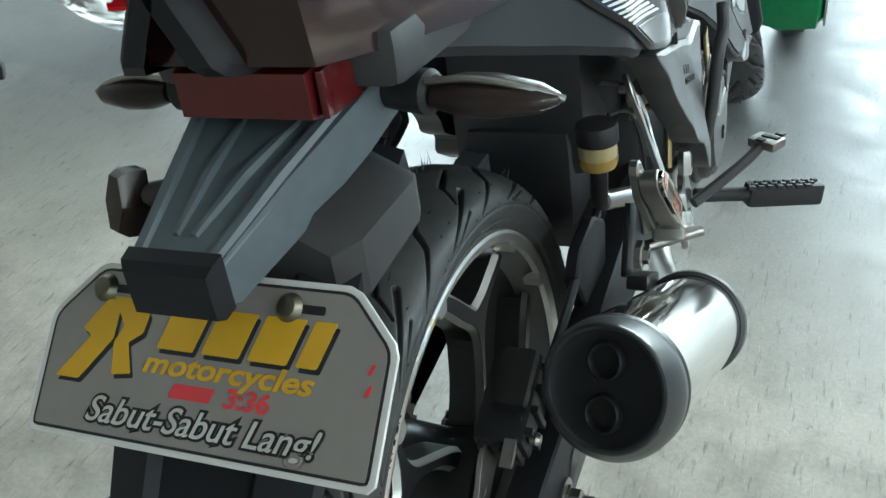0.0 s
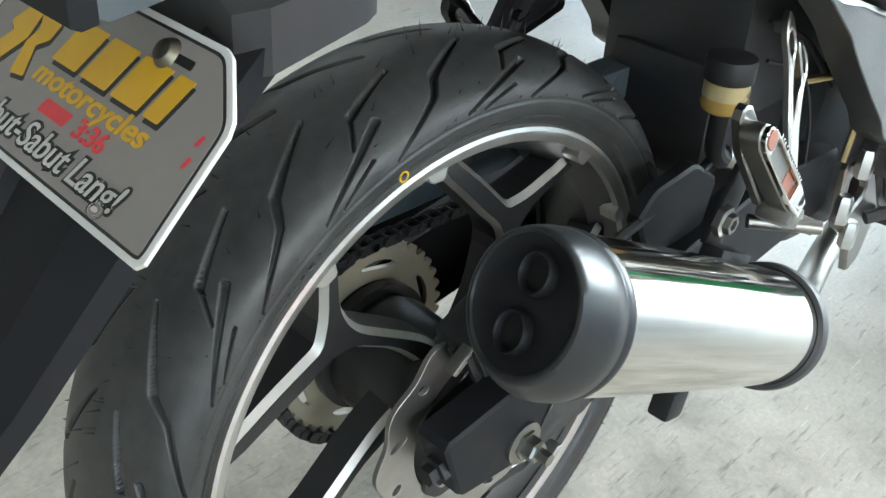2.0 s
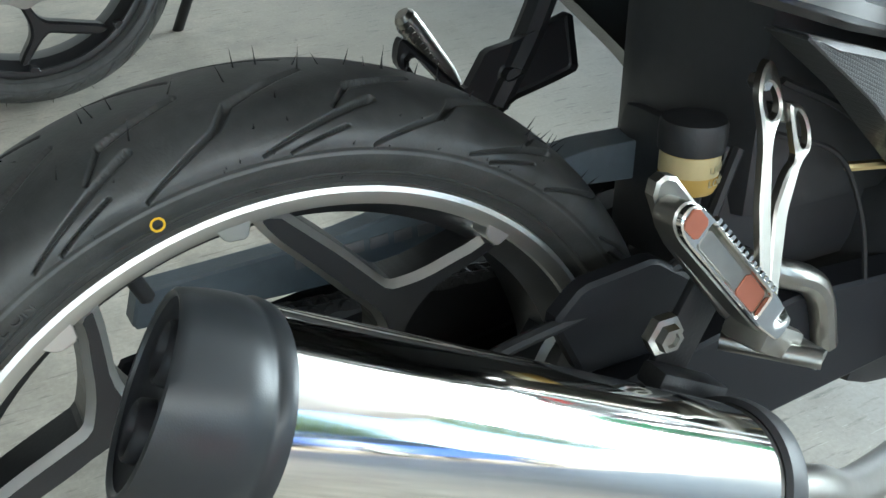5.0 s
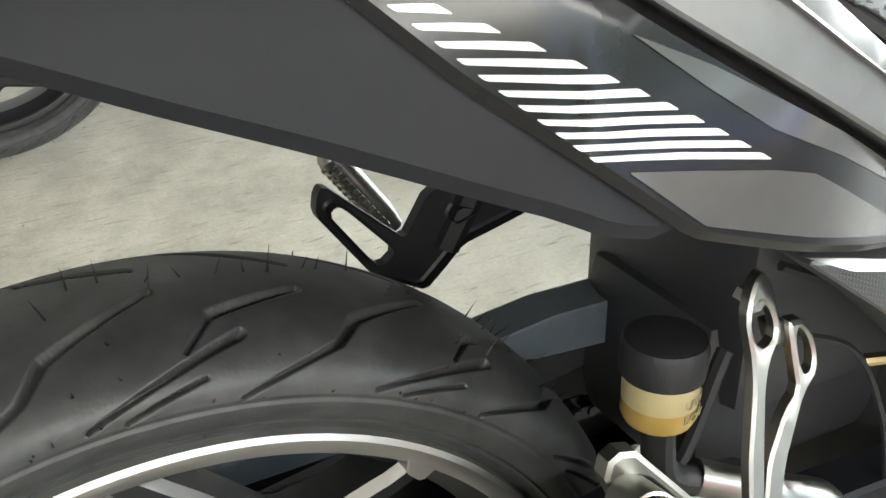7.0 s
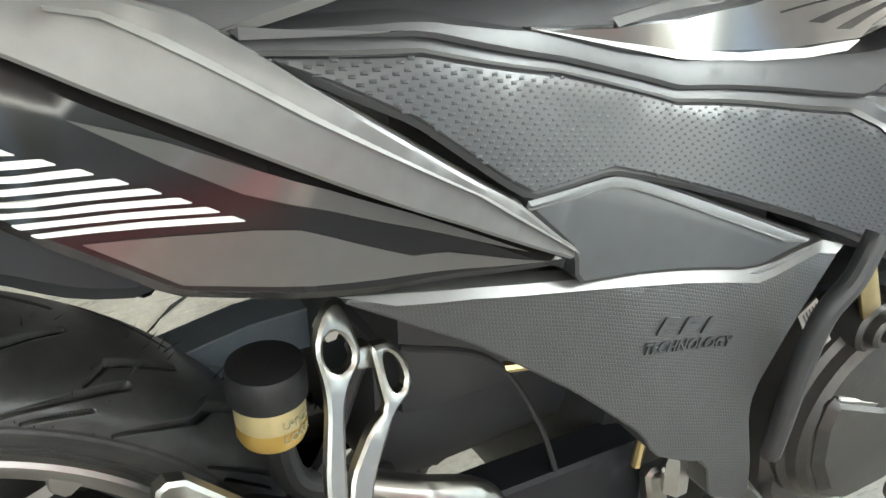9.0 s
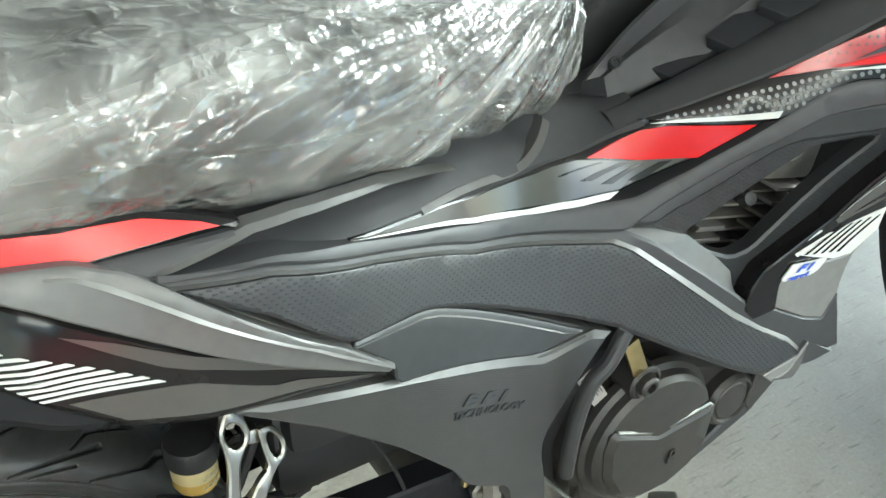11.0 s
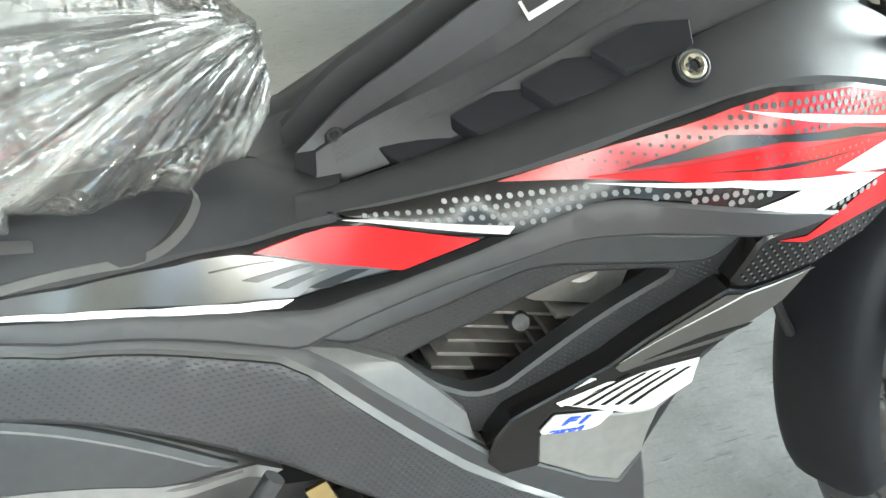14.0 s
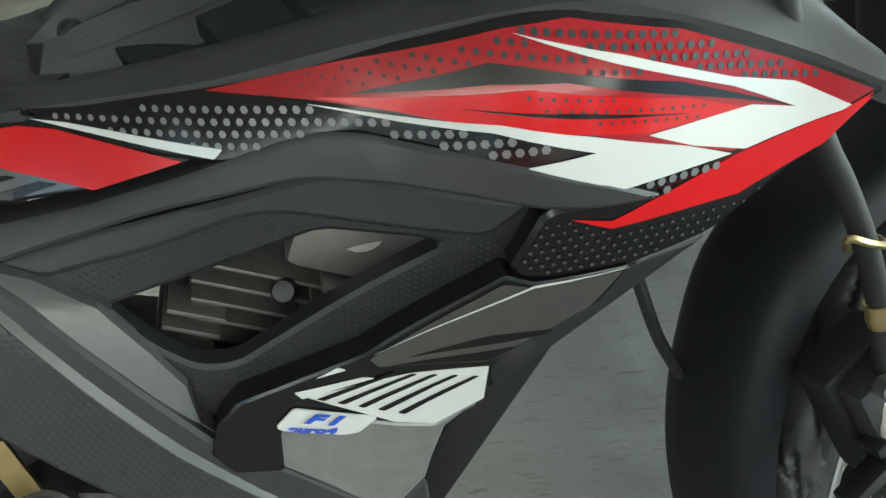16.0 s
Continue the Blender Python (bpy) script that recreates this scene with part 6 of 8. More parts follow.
part("tag_print", bm, INK, tagpiece, "dark printed field")
bm = bmesh.new()
add_box(bm, tag_pose @ pose(0.004, -0.003, 0.0012), 0.018, 0.005, 0.0006)
part("tag_bar", bm, REFLECT, tagpiece, "orange printed bar")

# ---------------------------------------------------------------- engine and frame inside
# filler boxes added to close gaps; the lighter MATTE also mimics haze there
bm = bmesh.new()
add_box(bm, pose(0.46, 0, 0.56), 0.30, 0.15, 0.22, 0.02)
add_box(bm, pose(0.40, 0, 0.45), 0.20, 0.12, 0.12, 0.02)
add_box(bm, pose(0.80, 0.0, 0.715, 0, -18, 0), 0.36, 0.12, 0.035, 0.01)
add_box(bm, pose(0.08, -0.02, 0.74, 0, 3, 0), 0.44, 0.16, 0.035, 0.01)
add_tube(bm, [(0.30, -0.07, 0.70), (0.20, -0.08, 0.70), (0.05, -0.075, 0.72), (-0.1, -0.06, 0.745)], 0.014)
add_tube(bm, [(0.30, 0.07, 0.70), (0.20, 0.08, 0.70), (0.05, 0.075, 0.72), (-0.1, 0.06, 0.745)], 0.014)
part("frame_filler", bm, MATTE, bike, "black frame rails with filler boxes that stop the view through")
bm = bmesh.new()
add_box(bm, pose(0.62, 0, 0.36, 0, 8, 0), 0.36, 0.20, 0.20, 0.03)
add_box(bm, pose(0.78, 0.0, 0.34, 0, 8, 0), 0.12, 0.17, 0.14, 0.03)
crank = part("crankcase", bm, ENGINE, bike, "black painted engine crankcase")
bm = bmesh.new()
add_sheet(bm, [(0.598, 0.418), (0.640, 0.447), (0.700, 0.438), (0.782, 0.398), (0.808, 0.379), (0.800, 0.346), (0.728, 0.303), (0.680, 0.272), (0.620, 0.270), (0.580, 0.300), (0.572, 0.360)], flat_side(-0.118), 0.014, 0.008, 0.04, corner=0.008)
cover = part("engine_cover", bm, ENGREY, crank, "grey-brown painted engine side cover")
cc = Vector((0.660, -0.128, 0.366))
bm = bmesh.new()
add_ring(bm, wheel_pose(cc), [(0.084, 0), (0.083, 0.008), (0.078, 0.012), (0.076, 0.020), (0.071, 0.025), (0.066, 0.026), (0.040, 0.029), (0, 0.030)], 56)
part("clutch_cover", bm, ENGREY, crank, "round grey-brown clutch cover")
bm = bmesh.new()
add_sheet(bm, [(0.598, 0.404), (0.606, 0.408), (0.660, 0.381), (0.729, 0.386), (0.737, 0.375), (0.732, 0.338), (0.712, 0.310), (0.680, 0.296), (0.640, 0.297), (0.610, 0.318), (0.594, 0.350), (0.592, 0.385)], flat_side(-0.150), 0.010, 0.0075, 0.01, corner=0.002)
part("cover_plate", bm, ENGREY, crank, "raised faceted plate on the clutch cover")
# bright CAST puts the light caught by the rib's bevel into its colour
bm = bmesh.new()
add_sheet(bm, [(0.604, 0.4085), (0.660, 0.3825), (0.728, 0.388), (0.735, 0.380), (0.727, 0.3805), (0.661, 0.3735), (0.607, 0.399)], flat_side(-0.150), 0.0075, 0.002, 0.01, corner=0.001)
part("cover_rib", bm, CAST, crank, "rib across the clutch cover, its lit bevel painted in bright alloy")
lettering("R", 0.024, Matrix.Translation((0.670, -0.1612, 0.335)) @ pose(0, 0, 0, 90, 0, 0), ENGREY, crank, 0.2, 0.0012, "raised moulded letter")
bm = bmesh.new()
add_ring(bm, wheel_pose(Vector((0.771, -0.128, 0.362))), [(0.033, 0), (0.033, 0.016), (0.029, 0.021), (0.0265, 0.021), (0.025, 0.018), (0.023, 0.018), (0.021, 0.020), (0, 0.021)], 40)
part("round_cap", bm, ENGREY, crank, "round cap with a raised ring")
bm = bmesh.new()
add_ring(bm, wheel_pose(Vector((0.640, -0.140, 0.447))), [(0.019, -0.02), (0.019, 0.008), (0.0165, 0.011), (0.0150, 0.011), (0.0140, 0.008), (0.0115, 0.008), (0.0110, 0.016), (0.0085, 0.018), (0.0055, 0.018), (0.0052, 0.012), (0, 0.012)], 28)
part("oil_cap", bm, ENGREY, crank, "capped bolt on the engine")
bm = bmesh.new()
add_box(bm, pose(0.624, -0.147, 0.484, 0, 68, 0), 0.046, 0.004, 0.017, 0.001)
part("cable_bracket", bm, GOLD, crank, "brass-coloured cable bracket")
st_pose = pose(0.5725, -0.150, 0.4735, 0, 60, 0)
bm = bmesh.new()
add_box(bm, st_pose, 0.046, 0.001, 0.017)
st = part("engine_sticker", bm, PLATE, crank, "small beige sticker with dark printed lines on the engine")
for k in range(5):
    bm = bmesh.new()
    add_box(bm, st_pose @ pose(-0.003 - 0.002 * (k % 2), -0.0007, 0.0058 - 0.0027 * k), 0.034 - 0.004 * (k % 2), 0.0004, 0.0009)
    part("print_bar", bm, INK, st)
bm = bmesh.new()
add_rod(bm, (0.745, -0.02, 0.44), (0.80, -0.02, 0.64), 0.052, n=24)
cylinder = part("cylinder", bm, ENGINE, bike, "cast grey engine cylinder with cooling fins")
for k in range(10):
    t = k / 9
    bm = bmesh.new()
    add_box(bm, pose(0.757 + 0.035 * t, -0.025, 0.470 + 0.115 * t, 0, 15, 0), 0.115 + 0.01 * math.sin(7 * t), 0.150, 0.0030, 0.0012)
    part("fin", bm, FINS, cylinder)
for k in range(5):
    bm = bmesh.new()
    add_box(bm, pose(0.812 + 0.006 * k, -0.105, 0.528 + 0.014 * k, 0, 15, 0), 0.050, 0.028, 0.0042, 0.0014)
    part("side_fin", bm, FINS, cylinder)
for k in range(3):
    bm = bmesh.new()
    add_box(bm, pose(0.728 + 0.004 * k, -0.098, 0.545 + 0.012 * k, 0, 15, 0), 0.036, 0.03, 0.0036, 0.0012)
    part("side_fin", bm, FINS, cylinder)
bm = bmesh.new()
add_box(bm, pose(0.835, -0.045, 0.615, 0, 15, 0), 0.085, 0.13, 0.05, 0.010)
add_box(bm, pose(0.80, 0.0, 0.625, 0, 15, 0), 0.12, 0.12, 0.04, 0.012)
part("cylinder_head", bm, FINS, bike, "cast cylinder head")
for p, q, r in (((0.838, -0.085, 0.615), (0.832, -0.118, 0.640), 0.024), ((0.792, -0.09, 0.572), (0.788, -0.112, 0.585), 0.009)):
    bm = bmesh.new()
    add_ring(bm, along(p, q)[0], [(0, 0.022), (r * 0.75, 0.021), (r, 0.014), (r, -0.02)], 24)
    part("valve_cap", bm, FINS if r > 0.01 else ENGINE, bike, "round cast valve cover cap")
bm = bmesh.new()
add_box(bm, pose(0.93, 0.0, 0.50, 0, 24, 0), 0.035, 0.24, 0.26, 0.006)
part("radiator", bm, DARK, bike, "black radiator core behind the scoop")
bm = bmesh.new()
add_tube(bm, [(0.583, -0.172, 0.549), (0.566, -0.175, 0.525), (0.549, -0.172, 0.503), (0.541, -0.168, 0.46), (0.541, -0.163, 0.42), (0.546, -0.155, 0.385)], 0.0075, 12, 6)
part("side_rod", bm, MATTE, bike, "bent black rod in front of the side cover")
bm = bmesh.new()
add_sheet(bm, [(0.715, 0.288), (0.722, 0.302), (0.850, 0.384), (0.868, 0.398), (0.872, 0.384), (0.806, 0.325)], flat_side(-0.135), 0.01, 0.003, 0.02)
part("belly_flap", bm, MATTE, bike, "black lower edge of the belly panel")
bm = bmesh.new()
add_sheet(bm, [(0.788, 0.402), (0.812, 0.404), (0.842, 0.432), (0.832, 0.404), (0.822, 0.390)], right_side, 0.010, 0.002, 0.012)
part("panel_tab", bm, SATIN, bike, "satin grey corner tab")

# ---------------------------------------------------------------- tail, number plate and rear lamps
bm = bmesh.new()


def loft(bm, sections, close=True):
    """Joins cross-sections, each a list of points."""
    rows = [[bm.verts.new(p) for p in s] for s in sections]
    for a, b in zip(rows, rows[1:]):
        n = len(a)
        for k in range(n):
            bm.faces.new((a[k], a[(k + 1) % n], b[(k + 1) % n], b[k]))
    if close:
        bm.faces.new(rows[0][::-1])
        bm.faces.new(rows[-1])
    return bm


TY = -0.028
loft(bm, [[(x, TY - w, z0), (x, TY + w, z0), (x, TY + w * 0.9, z1), (x, TY - w * 0.9, z1)] for x, w, z0, z1 in ((0.10, 0.11, 0.735, 0.80), (-0.05, 0.085, 0.745, 0.815), (-0.14, 0.062, 0.757, 0.825), (-0.185, 0.05, 0.765, 0.825))])
part("tail_unit", bm, TAILGLOSS, bike, "gloss black tail unit above the lamp")
bm = bmesh.new()
loft(bm, [[(x, TY - w, z0), (x, TY + w, z0), (x, TY + w, z1), (x, TY - w, z1)] for x, w, z0, z1 in ((-0.10, 0.046, 0.730, 0.762), (-0.165, 0.044, 0.731, 0.763), (-0.182, 0.040, 0.735, 0.760))])
lamp = part("tail_lamp", bm, LENS, bike, "dark red tail lamp lens")
bm = bmesh.new()
add_box(bm, pose(-0.172, TY - 0.045, 0.747, 0, 0, 8), 0.012, 0.004, 0.026, 0.001)
part("lamp_edge", bm, LENS, lamp, "side window of the tail lamp")
bm = bmesh.new()
add_sheet(bm, [(-0.20, 0.800), (-0.11, 0.775), (0.02, 0.772), (0.02, 0.800), (-0.11, 0.815)], lambda x, z, h: Vector((x, 0.030 - 0.3 * (x + 0.2) * -1 + h, z)), 0.0, 0.004, 0.02)
part("tail_side", bm, RED, bike, "red film on the far side of the tail")
for s, y0, y1 in ((1, 0.035, 0.135), (-1, -0.065, -0.180)):
    bm = bmesh.new()
    add_rod(bm, (-0.10, y0 * 0.6 + TY * 0.4, 0.722), (-0.112, y0 + (y1 - y0) * 0.36, 0.722), 0.0105, 0.0135, 16, 0.003)
    sig = part("turn_signal", bm, SOFT, bike, "turn signal on a rubber stalk with a smoked lens")
    bm = bmesh.new()
    c0, c1 = Vector((-0.112, y0 + (y1 - y0) * 0.34, 0.722)), Vector((-0.108, y1, 0.718))
    m, d = along(c0, c1)
    m = m @ Matrix.Diagonal((1.25, 0.85, 1, 1))
    add_ring(bm, m, [(0, 0), (0.009, 0.002), (0.0135, d * 0.25), (0.0138, d * 0.5), (0.0095, d * 0.82), (0.004, d * 0.96), (0, d)], 24)
    part("signal_lens", bm, SIGNAL, sig, "smoked amber lens")
    bm = bmesh.new()
    add_tube(bm, [c0 + Vector((-0.006, 0, 0.009)), c0.lerp(c1, 0.35) + Vector((-0.009, 0, 0.0130)), c0.lerp(c1, 0.7) + Vector((-0.007, 0, 0.009)), c1], 0.0022, 8, 6)
    part("signal_rim", bm, CAST, sig, "bright rim of the signal")
# bracket that carries the plate: a tapered tray with raised edges, two ribs that meet and a dark lip
bm = bmesh.new()
loft(bm, [[(x, y0, zb), (x, y1, zb), (x, y1, zt), (x, y0, zt)] for x, y0, y1, zb, zt in ((-0.250, -0.042, 0.013, 0.664, 0.689), (-0.245, -0.043, 0.014, 0.662, 0.691), (-0.20, -0.056, 0.020, 0.675, 0.709), (-0.14, -0.074, 0.030, 0.697, 0.730), (-0.06, -0.076, 0.045, 0.712, 0.742))])
bracket = part("plate_bracket", bm, BRACKET, bike, "matte black ribbed bracket that carries the plate")
bm = bmesh.new()
loft(bm, [[(x, y0, zb), (x, y1, zb), (x, y1, zt), (x, y0, zt)] for x, y0, y1, zb, zt in ((-0.262, -0.039, 0.011, 0.661, 0.686), (-0.258, -0.0415, 0.0135, 0.6595, 0.6905), (-0.2495, -0.0425, 0.0138, 0.6615, 0.693))])
part("bracket_lip", bm, COWL, bracket, "black lip of the bracket")


def bracket_ridge(rows):
    """A raised ridge along the tray: x, y, z of its crest, half width and height."""
    bm = bmesh.new()
    loft(bm, [[(x, y - w, z - 0.004), (x, y - w * 0.45, z + h), (x, y + w * 0.45, z + h), (x, y + w, z - 0.004)] for x, y, z, w, h in rows])
    part("bracket_rib", bm, BRACKET, bracket)


bracket_ridge(((-0.249, 0.0085, 0.690, 0.0050, 0.002), (-0.20, 0.0135, 0.7085, 0.0060, 0.0045), (-0.13, 0.024, 0.732, 0.0060, 0.0045)))
bracket_ridge(((-0.249, -0.0370, 0.690, 0.0055, 0.002), (-0.20, -0.050, 0.7085, 0.0060, 0.0045), (-0.13, -0.068, 0.732, 0.0060, 0.0045)))
bracket_ridge(((-0.238, -0.0080, 0.694, 0.0030, 0.002), (-0.20, -0.0085, 0.7085, 0.0042, 0.0045), (-0.14, -0.010, 0.729, 0.0030, 0.002)))
bracket_ridge(((-0.238, -0.0190, 0.694, 0.0035, 0.002), (-0.20, -0.0300, 0.7085, 0.0045, 0.0045), (-0.14, -0.050, 0.729, 0.0030, 0.002)))
# shoulder of the mudguard between the bracket and the tyre
bm = bmesh.new()
loft(bm, [[(x, y0, zb), (x, y1, zb), (x, y1 + 0.006, zt + 0.012), (x, y0 + 0.030, zt + 0.016), (x, y0, zt)] for x, y0, y1, zb, zt in ((-0.200, -0.072, 0.030, 0.632, 0.664), (-0.188, -0.086, 0.040, 0.636, 0.669), (-0.140, -0.098, 0.050, 0.655, 0.681), (-0.132, -0.096, 0.050, 0.658, 0.681))])
part("mudguard_shoulder", bm, MATTE, bike, "black shoulder of the rear mudguard over the tyre")

# rear mudguard and flap
bm = bmesh.new()
sections = []
for x, z, w, dx, dz in ((-0.12, 0.690, 0.072, 0.35, 1), (-0.19, 0.650, 0.070, 0.6, 0.8), (-0.245, 0.598, 0.068, 0.78, 0.6), (-0.285, 0.550, 0.062, 0.80, 0.60), (-0.330, 0.492, 0.052, 0.80, 0.60), (-0.365, 0.450, 0.042, 0.80, 0.60), (-0.371, 0.442, 0.032, 0.80, 0.60)):
    n = Vector((-dx, 0, dz)).normalized() * 0.010
    c = Vector((x, -0.012, z))
    s = Vector((0, w, 0))
    sections.append([c - s - n * 1.6, c - s * 1.02, c - s * 0.55 + n * 0.9, c - s * 0.45 + n * 0.3, c + s * 0.45 + n * 0.3, c + s * 0.55 + n * 0.9, c + s * 1.02, c + s - n * 1.6])
loft(bm, sections)
flap = part("rear_mudguard", bm, COWL, bike, "long matte black rear mudguard flap")


def on_flap(u, v, h):
    """Across and up the back of the flap."""
    return Vector((-0.350 + 0.61 * v, -0.012 - u, 0.4675 + 0.79 * v)) + Vector((-0.79, 0, 0.61)) * (h + 0.004)


for pts, mat, h in (([(-0.022, 0.004), (0.006, 0.004), (-0.008, 0.050)], INK, 0.0006), ([(-0.0200, 0.0057), (0.0040, 0.0057), (-0.008, 0.046)], YELLOW, 0.0010)):
    bm = bmesh.new()
    add_sheet(bm, pts, lambda x, z, k: on_flap(x, z, k), h, 0.0, 0.002, corner=0.001)
    warn = part("warning_sticker", bm, mat, flap, "yellow triangular warning sticker with a black mark")
bm = bmesh.new()
add_sheet(bm, [(-0.0095, 0.018), (-0.0065, 0.018), (-0.0058, 0.033), (-0.0102, 0.033)], lambda x, z, k: on_flap(x, z, k), 0.0014, 0.0, 0.001, corner=0.0004)
add_sheet(bm, [(-0.0095, 0.0115), (-0.0065, 0.0115), (-0.0065, 0.0145), (-0.0095, 0.0145)], lambda x, z, k: on_flap(x, z, k), 0.0014, 0.0, 0.001, corner=0.0004)
part("warning_mark", bm, INK, flap)
bm = bmesh.new()
add_rod(bm, (-0.185, 0.02, 0.695), (-0.198, 0.052, 0.690), 0.006, 0.008, 12)
part("reflector_arm", bm, MATTE, flap)
bm = bmesh.new()
add_ring(bm, Matrix.Translation((-0.200, 0.052, 0.690)) @ Vector((-0.9, 0.4, 0.3)).to_track_quat("Z", "Y").to_matrix().to_4x4() @ Matrix.Diagonal((0.7, 1.3, 1, 1)), [(0, 0.010), (0.014, 0.009), (0.017, 0.003), (0.017, -0.008)], 6)
part("side_reflector", bm, SIGNAL, flap, "amber side reflector beside the plate")

# plate: u to the bike's right, v up the sheet
PO, PU, PV = Vector((-0.280, 0.103, 0.581)), Vector((-0.03, -0.999, 0.018)).normalized(), Vector((0.70, 0.0, 0.715)).normalized()
PN = PU.cross(PV).normalized()
if PN.x > 0:
    PN = -PN


def on_plate(u, v, h):
    return PO + PU * u + PV * v + PN * h


PLATE_SHAPE = [(0, 0), (0.226, 0), (0.227, 0.072), (0.198, 0.1015), (0.030, 0.1015), (0.0, 0.070)]
bm = bmesh.new()
add_sheet(bm, PLATE_SHAPE, on_plate, 0.0012, 0.0004, 0.0012, corner=0.004)
plate = part("dealer_plate", bm, WHITE, bike, "eight-sided dealer plate with yellow, red and grey print")
for k, (d, mat, h) in enumerate(((0.0035, INK, 0.0015), (0.0052, PLATE, 0.0018))):
    bm = bmesh.new()
    add_sheet(bm, inset(dense(PLATE_SHAPE, 0.03, 0.004), d), on_plate, h, 0.0, 0.0, corner=0.002)
    part("plate_print", bm, mat, plate)


def block(pts, mat, h, name="logo_shape"):
    bm = bmesh.new()
    add_sheet(bm, pts, on_plate, h, 0.0, -0.0016, corner=0.0008, step=0.02)
    return part(name, bm, mat, plate, "plain printed logo shape" if name == "logo_shape" else "")


# the maker's mark and name as plain slanted shapes
for d, mat, h in (((0.0022, -0.0022), INK, 0.0021), ((0, 0), YELLOW, 0.0024)):
    ox, oy = d
    block([(0.013 + ox, 0.033 + oy), (0.030 + ox, 0.033 + oy), (0.049 + ox, 0.058 + oy), (0.050 + ox, 0.080 + oy), (0.040 + ox, 0.080 + oy), (0.026 + ox, 0.062 + oy), (0.033 + ox, 0.058 + oy)], mat, h)
    block([(0.044 + ox, 0.082 + oy), (0.063 + ox, 0.082 + oy), (0.071 + ox, 0.074 + oy), (0.069 + ox, 0.063 + oy), (0.060 + ox, 0.057 + oy), (0.066 + ox, 0.040 + oy), (0.053 + ox, 0.038 + oy), (0.050 + ox, 0.056 + oy), (0.055 + ox, 0.066 + oy), (0.050 + ox, 0.073 + oy)], mat, h)
for k in range(4):
    u, w = 0.080 + 0.030 * k, 0.0245 if k < 3 else 0.013
    block([(u + 0.002, 0.0535), (u + w + 0.002, 0.0535), (u + w + 0.010, 0.0785), (u + 0.010, 0.0785)], INK, 0.0021)
    block([(u, 0.056), (u + w, 0.056), (u + w + 0.008, 0.081), (u + 0.008, 0.081)], YELLOW, 0.0024)


def plate_frame(u, v, h):
    p = on_plate(u, v, h)
    return Matrix.Translation(p) @ Matrix((PU, PV, PN)).transposed().to_4x4()


lettering("motorcycles", 0.0165, plate_frame(0.073, 0.0425, 0.0022), YELLOW, plate, 0.25, 0.0002, "yellow printed word", 1.32, 0.0004)
block([(0.094, 0.0305), (0.121, 0.0305), (0.124, 0.0385), (0.097, 0.0385)], REDINK, 0.0021, "red_bar")
lettering("3:36", 0.0145, plate_frame(0.130, 0.0300, 0.0022), REDINK, plate, 0.15, 0.0002, "red printed numbers", 1.15, 0.0004)
lettering("Sabut-Sabut Lang!", 0.0205, plate_frame(0.0405, 0.0115, 0.0021), INK, plate, 0.35, 0.0002, "brush-style printed words", 1.02, 0.0016)
lettering("Sabut-Sabut Lang!", 0.0205, plate_frame(0.0405, 0.0115, 0.0026), PLATEINK, plate, 0.35, 0.0002, "brush-style printed words", 1.02, 0.0001)
for v in (0.046, 0.057):
    block([(0.212, v), (0.2145, v), (0.2165, v + 0.006), (0.214, v + 0.006)], REDINK, 0.0021, "red_mark")
for u in (0.036, 0.160):
    bm = bmesh.new()
    add_ring(bm, plate_frame(u, 0.0865, 0.0015), [(0, 0.005), (0.003, 0.005), (0.0055, 0.0045), (0.0075, 0.002), (0.0085, 0)], 20)
    part("plate_bolt", bm, SCREW, plate, "domed plate bolt")
    block([(u + 0.006, 0.0842), (u + 0.022, 0.0842), (u + 0.022, 0.0890), (u + 0.006, 0.0890)], DARK, 0.0022, "slot")

# ---------------------------------------------------------------- brake fluid reservoir, hoses
RV = Vector((0.223, -0.108, 0))
bm = bmesh.new()
add_ring(bm, pose(RV.x, RV.y, 0.536), [(0.0175, 0), (0.0196, 0.001), (0.0200, 0.004), (0.0200, 0.016), (0.0188, 0.019), (0.012, 0.021), (0, 0.021)], 36)
part("reservoir_cap", bm, SOFT, bike, "black screw cap of the brake fluid reservoir")
bm = bmesh.new()
add_ring(bm, pose(RV.x, RV.y, 0.509), [(0, 0), (0.011, 0.0), (0.0163, 0.003), (0.0180, 0.007), (0.0172, 0.018), (0.0175, 0.027)], 36)
resv = part("fluid_reservoir", bm, FLUID, bike, "amber brake fluid in a milky reservoir")
bm = bmesh.new()
add_ring(bm, pose(RV.x, RV.y, 0.523), [(0.0177, 0), (0.0179, 0.006), (0.0179, 0.0128)], 36)
part("reservoir_neck", bm, HONEY, resv, "milky upper half of the reservoir")
for text, z in (("UPPER", 0.5260), ("LOWER", 0.5180)):
    for k, ch in enumerate(text):
        a = radians(-92 + 11 * k)
        p = Vector((RV.x + 0.0182 * math.cos(a), RV.y + 0.0182 * math.sin(a), z))
        lettering(ch, 0.0062, Matrix.Translation(p) @ pose(0, 0, 0, 90, 0, math.degrees(a) + 90), FADED, resv, 0, 0.0002)
bm = bmesh.new()
add_tube(bm, [(RV.x + 0.002, RV.y, 0.515), (0.226, -0.107, 0.495), (0.235, -0.104, 0.47), (0.262, -0.10, 0.452), (0.29, -0.10, 0.445)], 0.0085, 12)
part("reservoir_hose", bm, SOFT, bike, "black rubber hose below the reservoir")
bm = bmesh.new()
add_tube(bm, [(0.26, -0.10, 0.455), (0.30, -0.115, 0.44), (0.34, -0.12, 0.42), (0.36, -0.12, 0.37)], 0.010, 12)
part("breather_pipe", bm, CAST, bike, "bent bright metal pipe")
bm = bmesh.new()
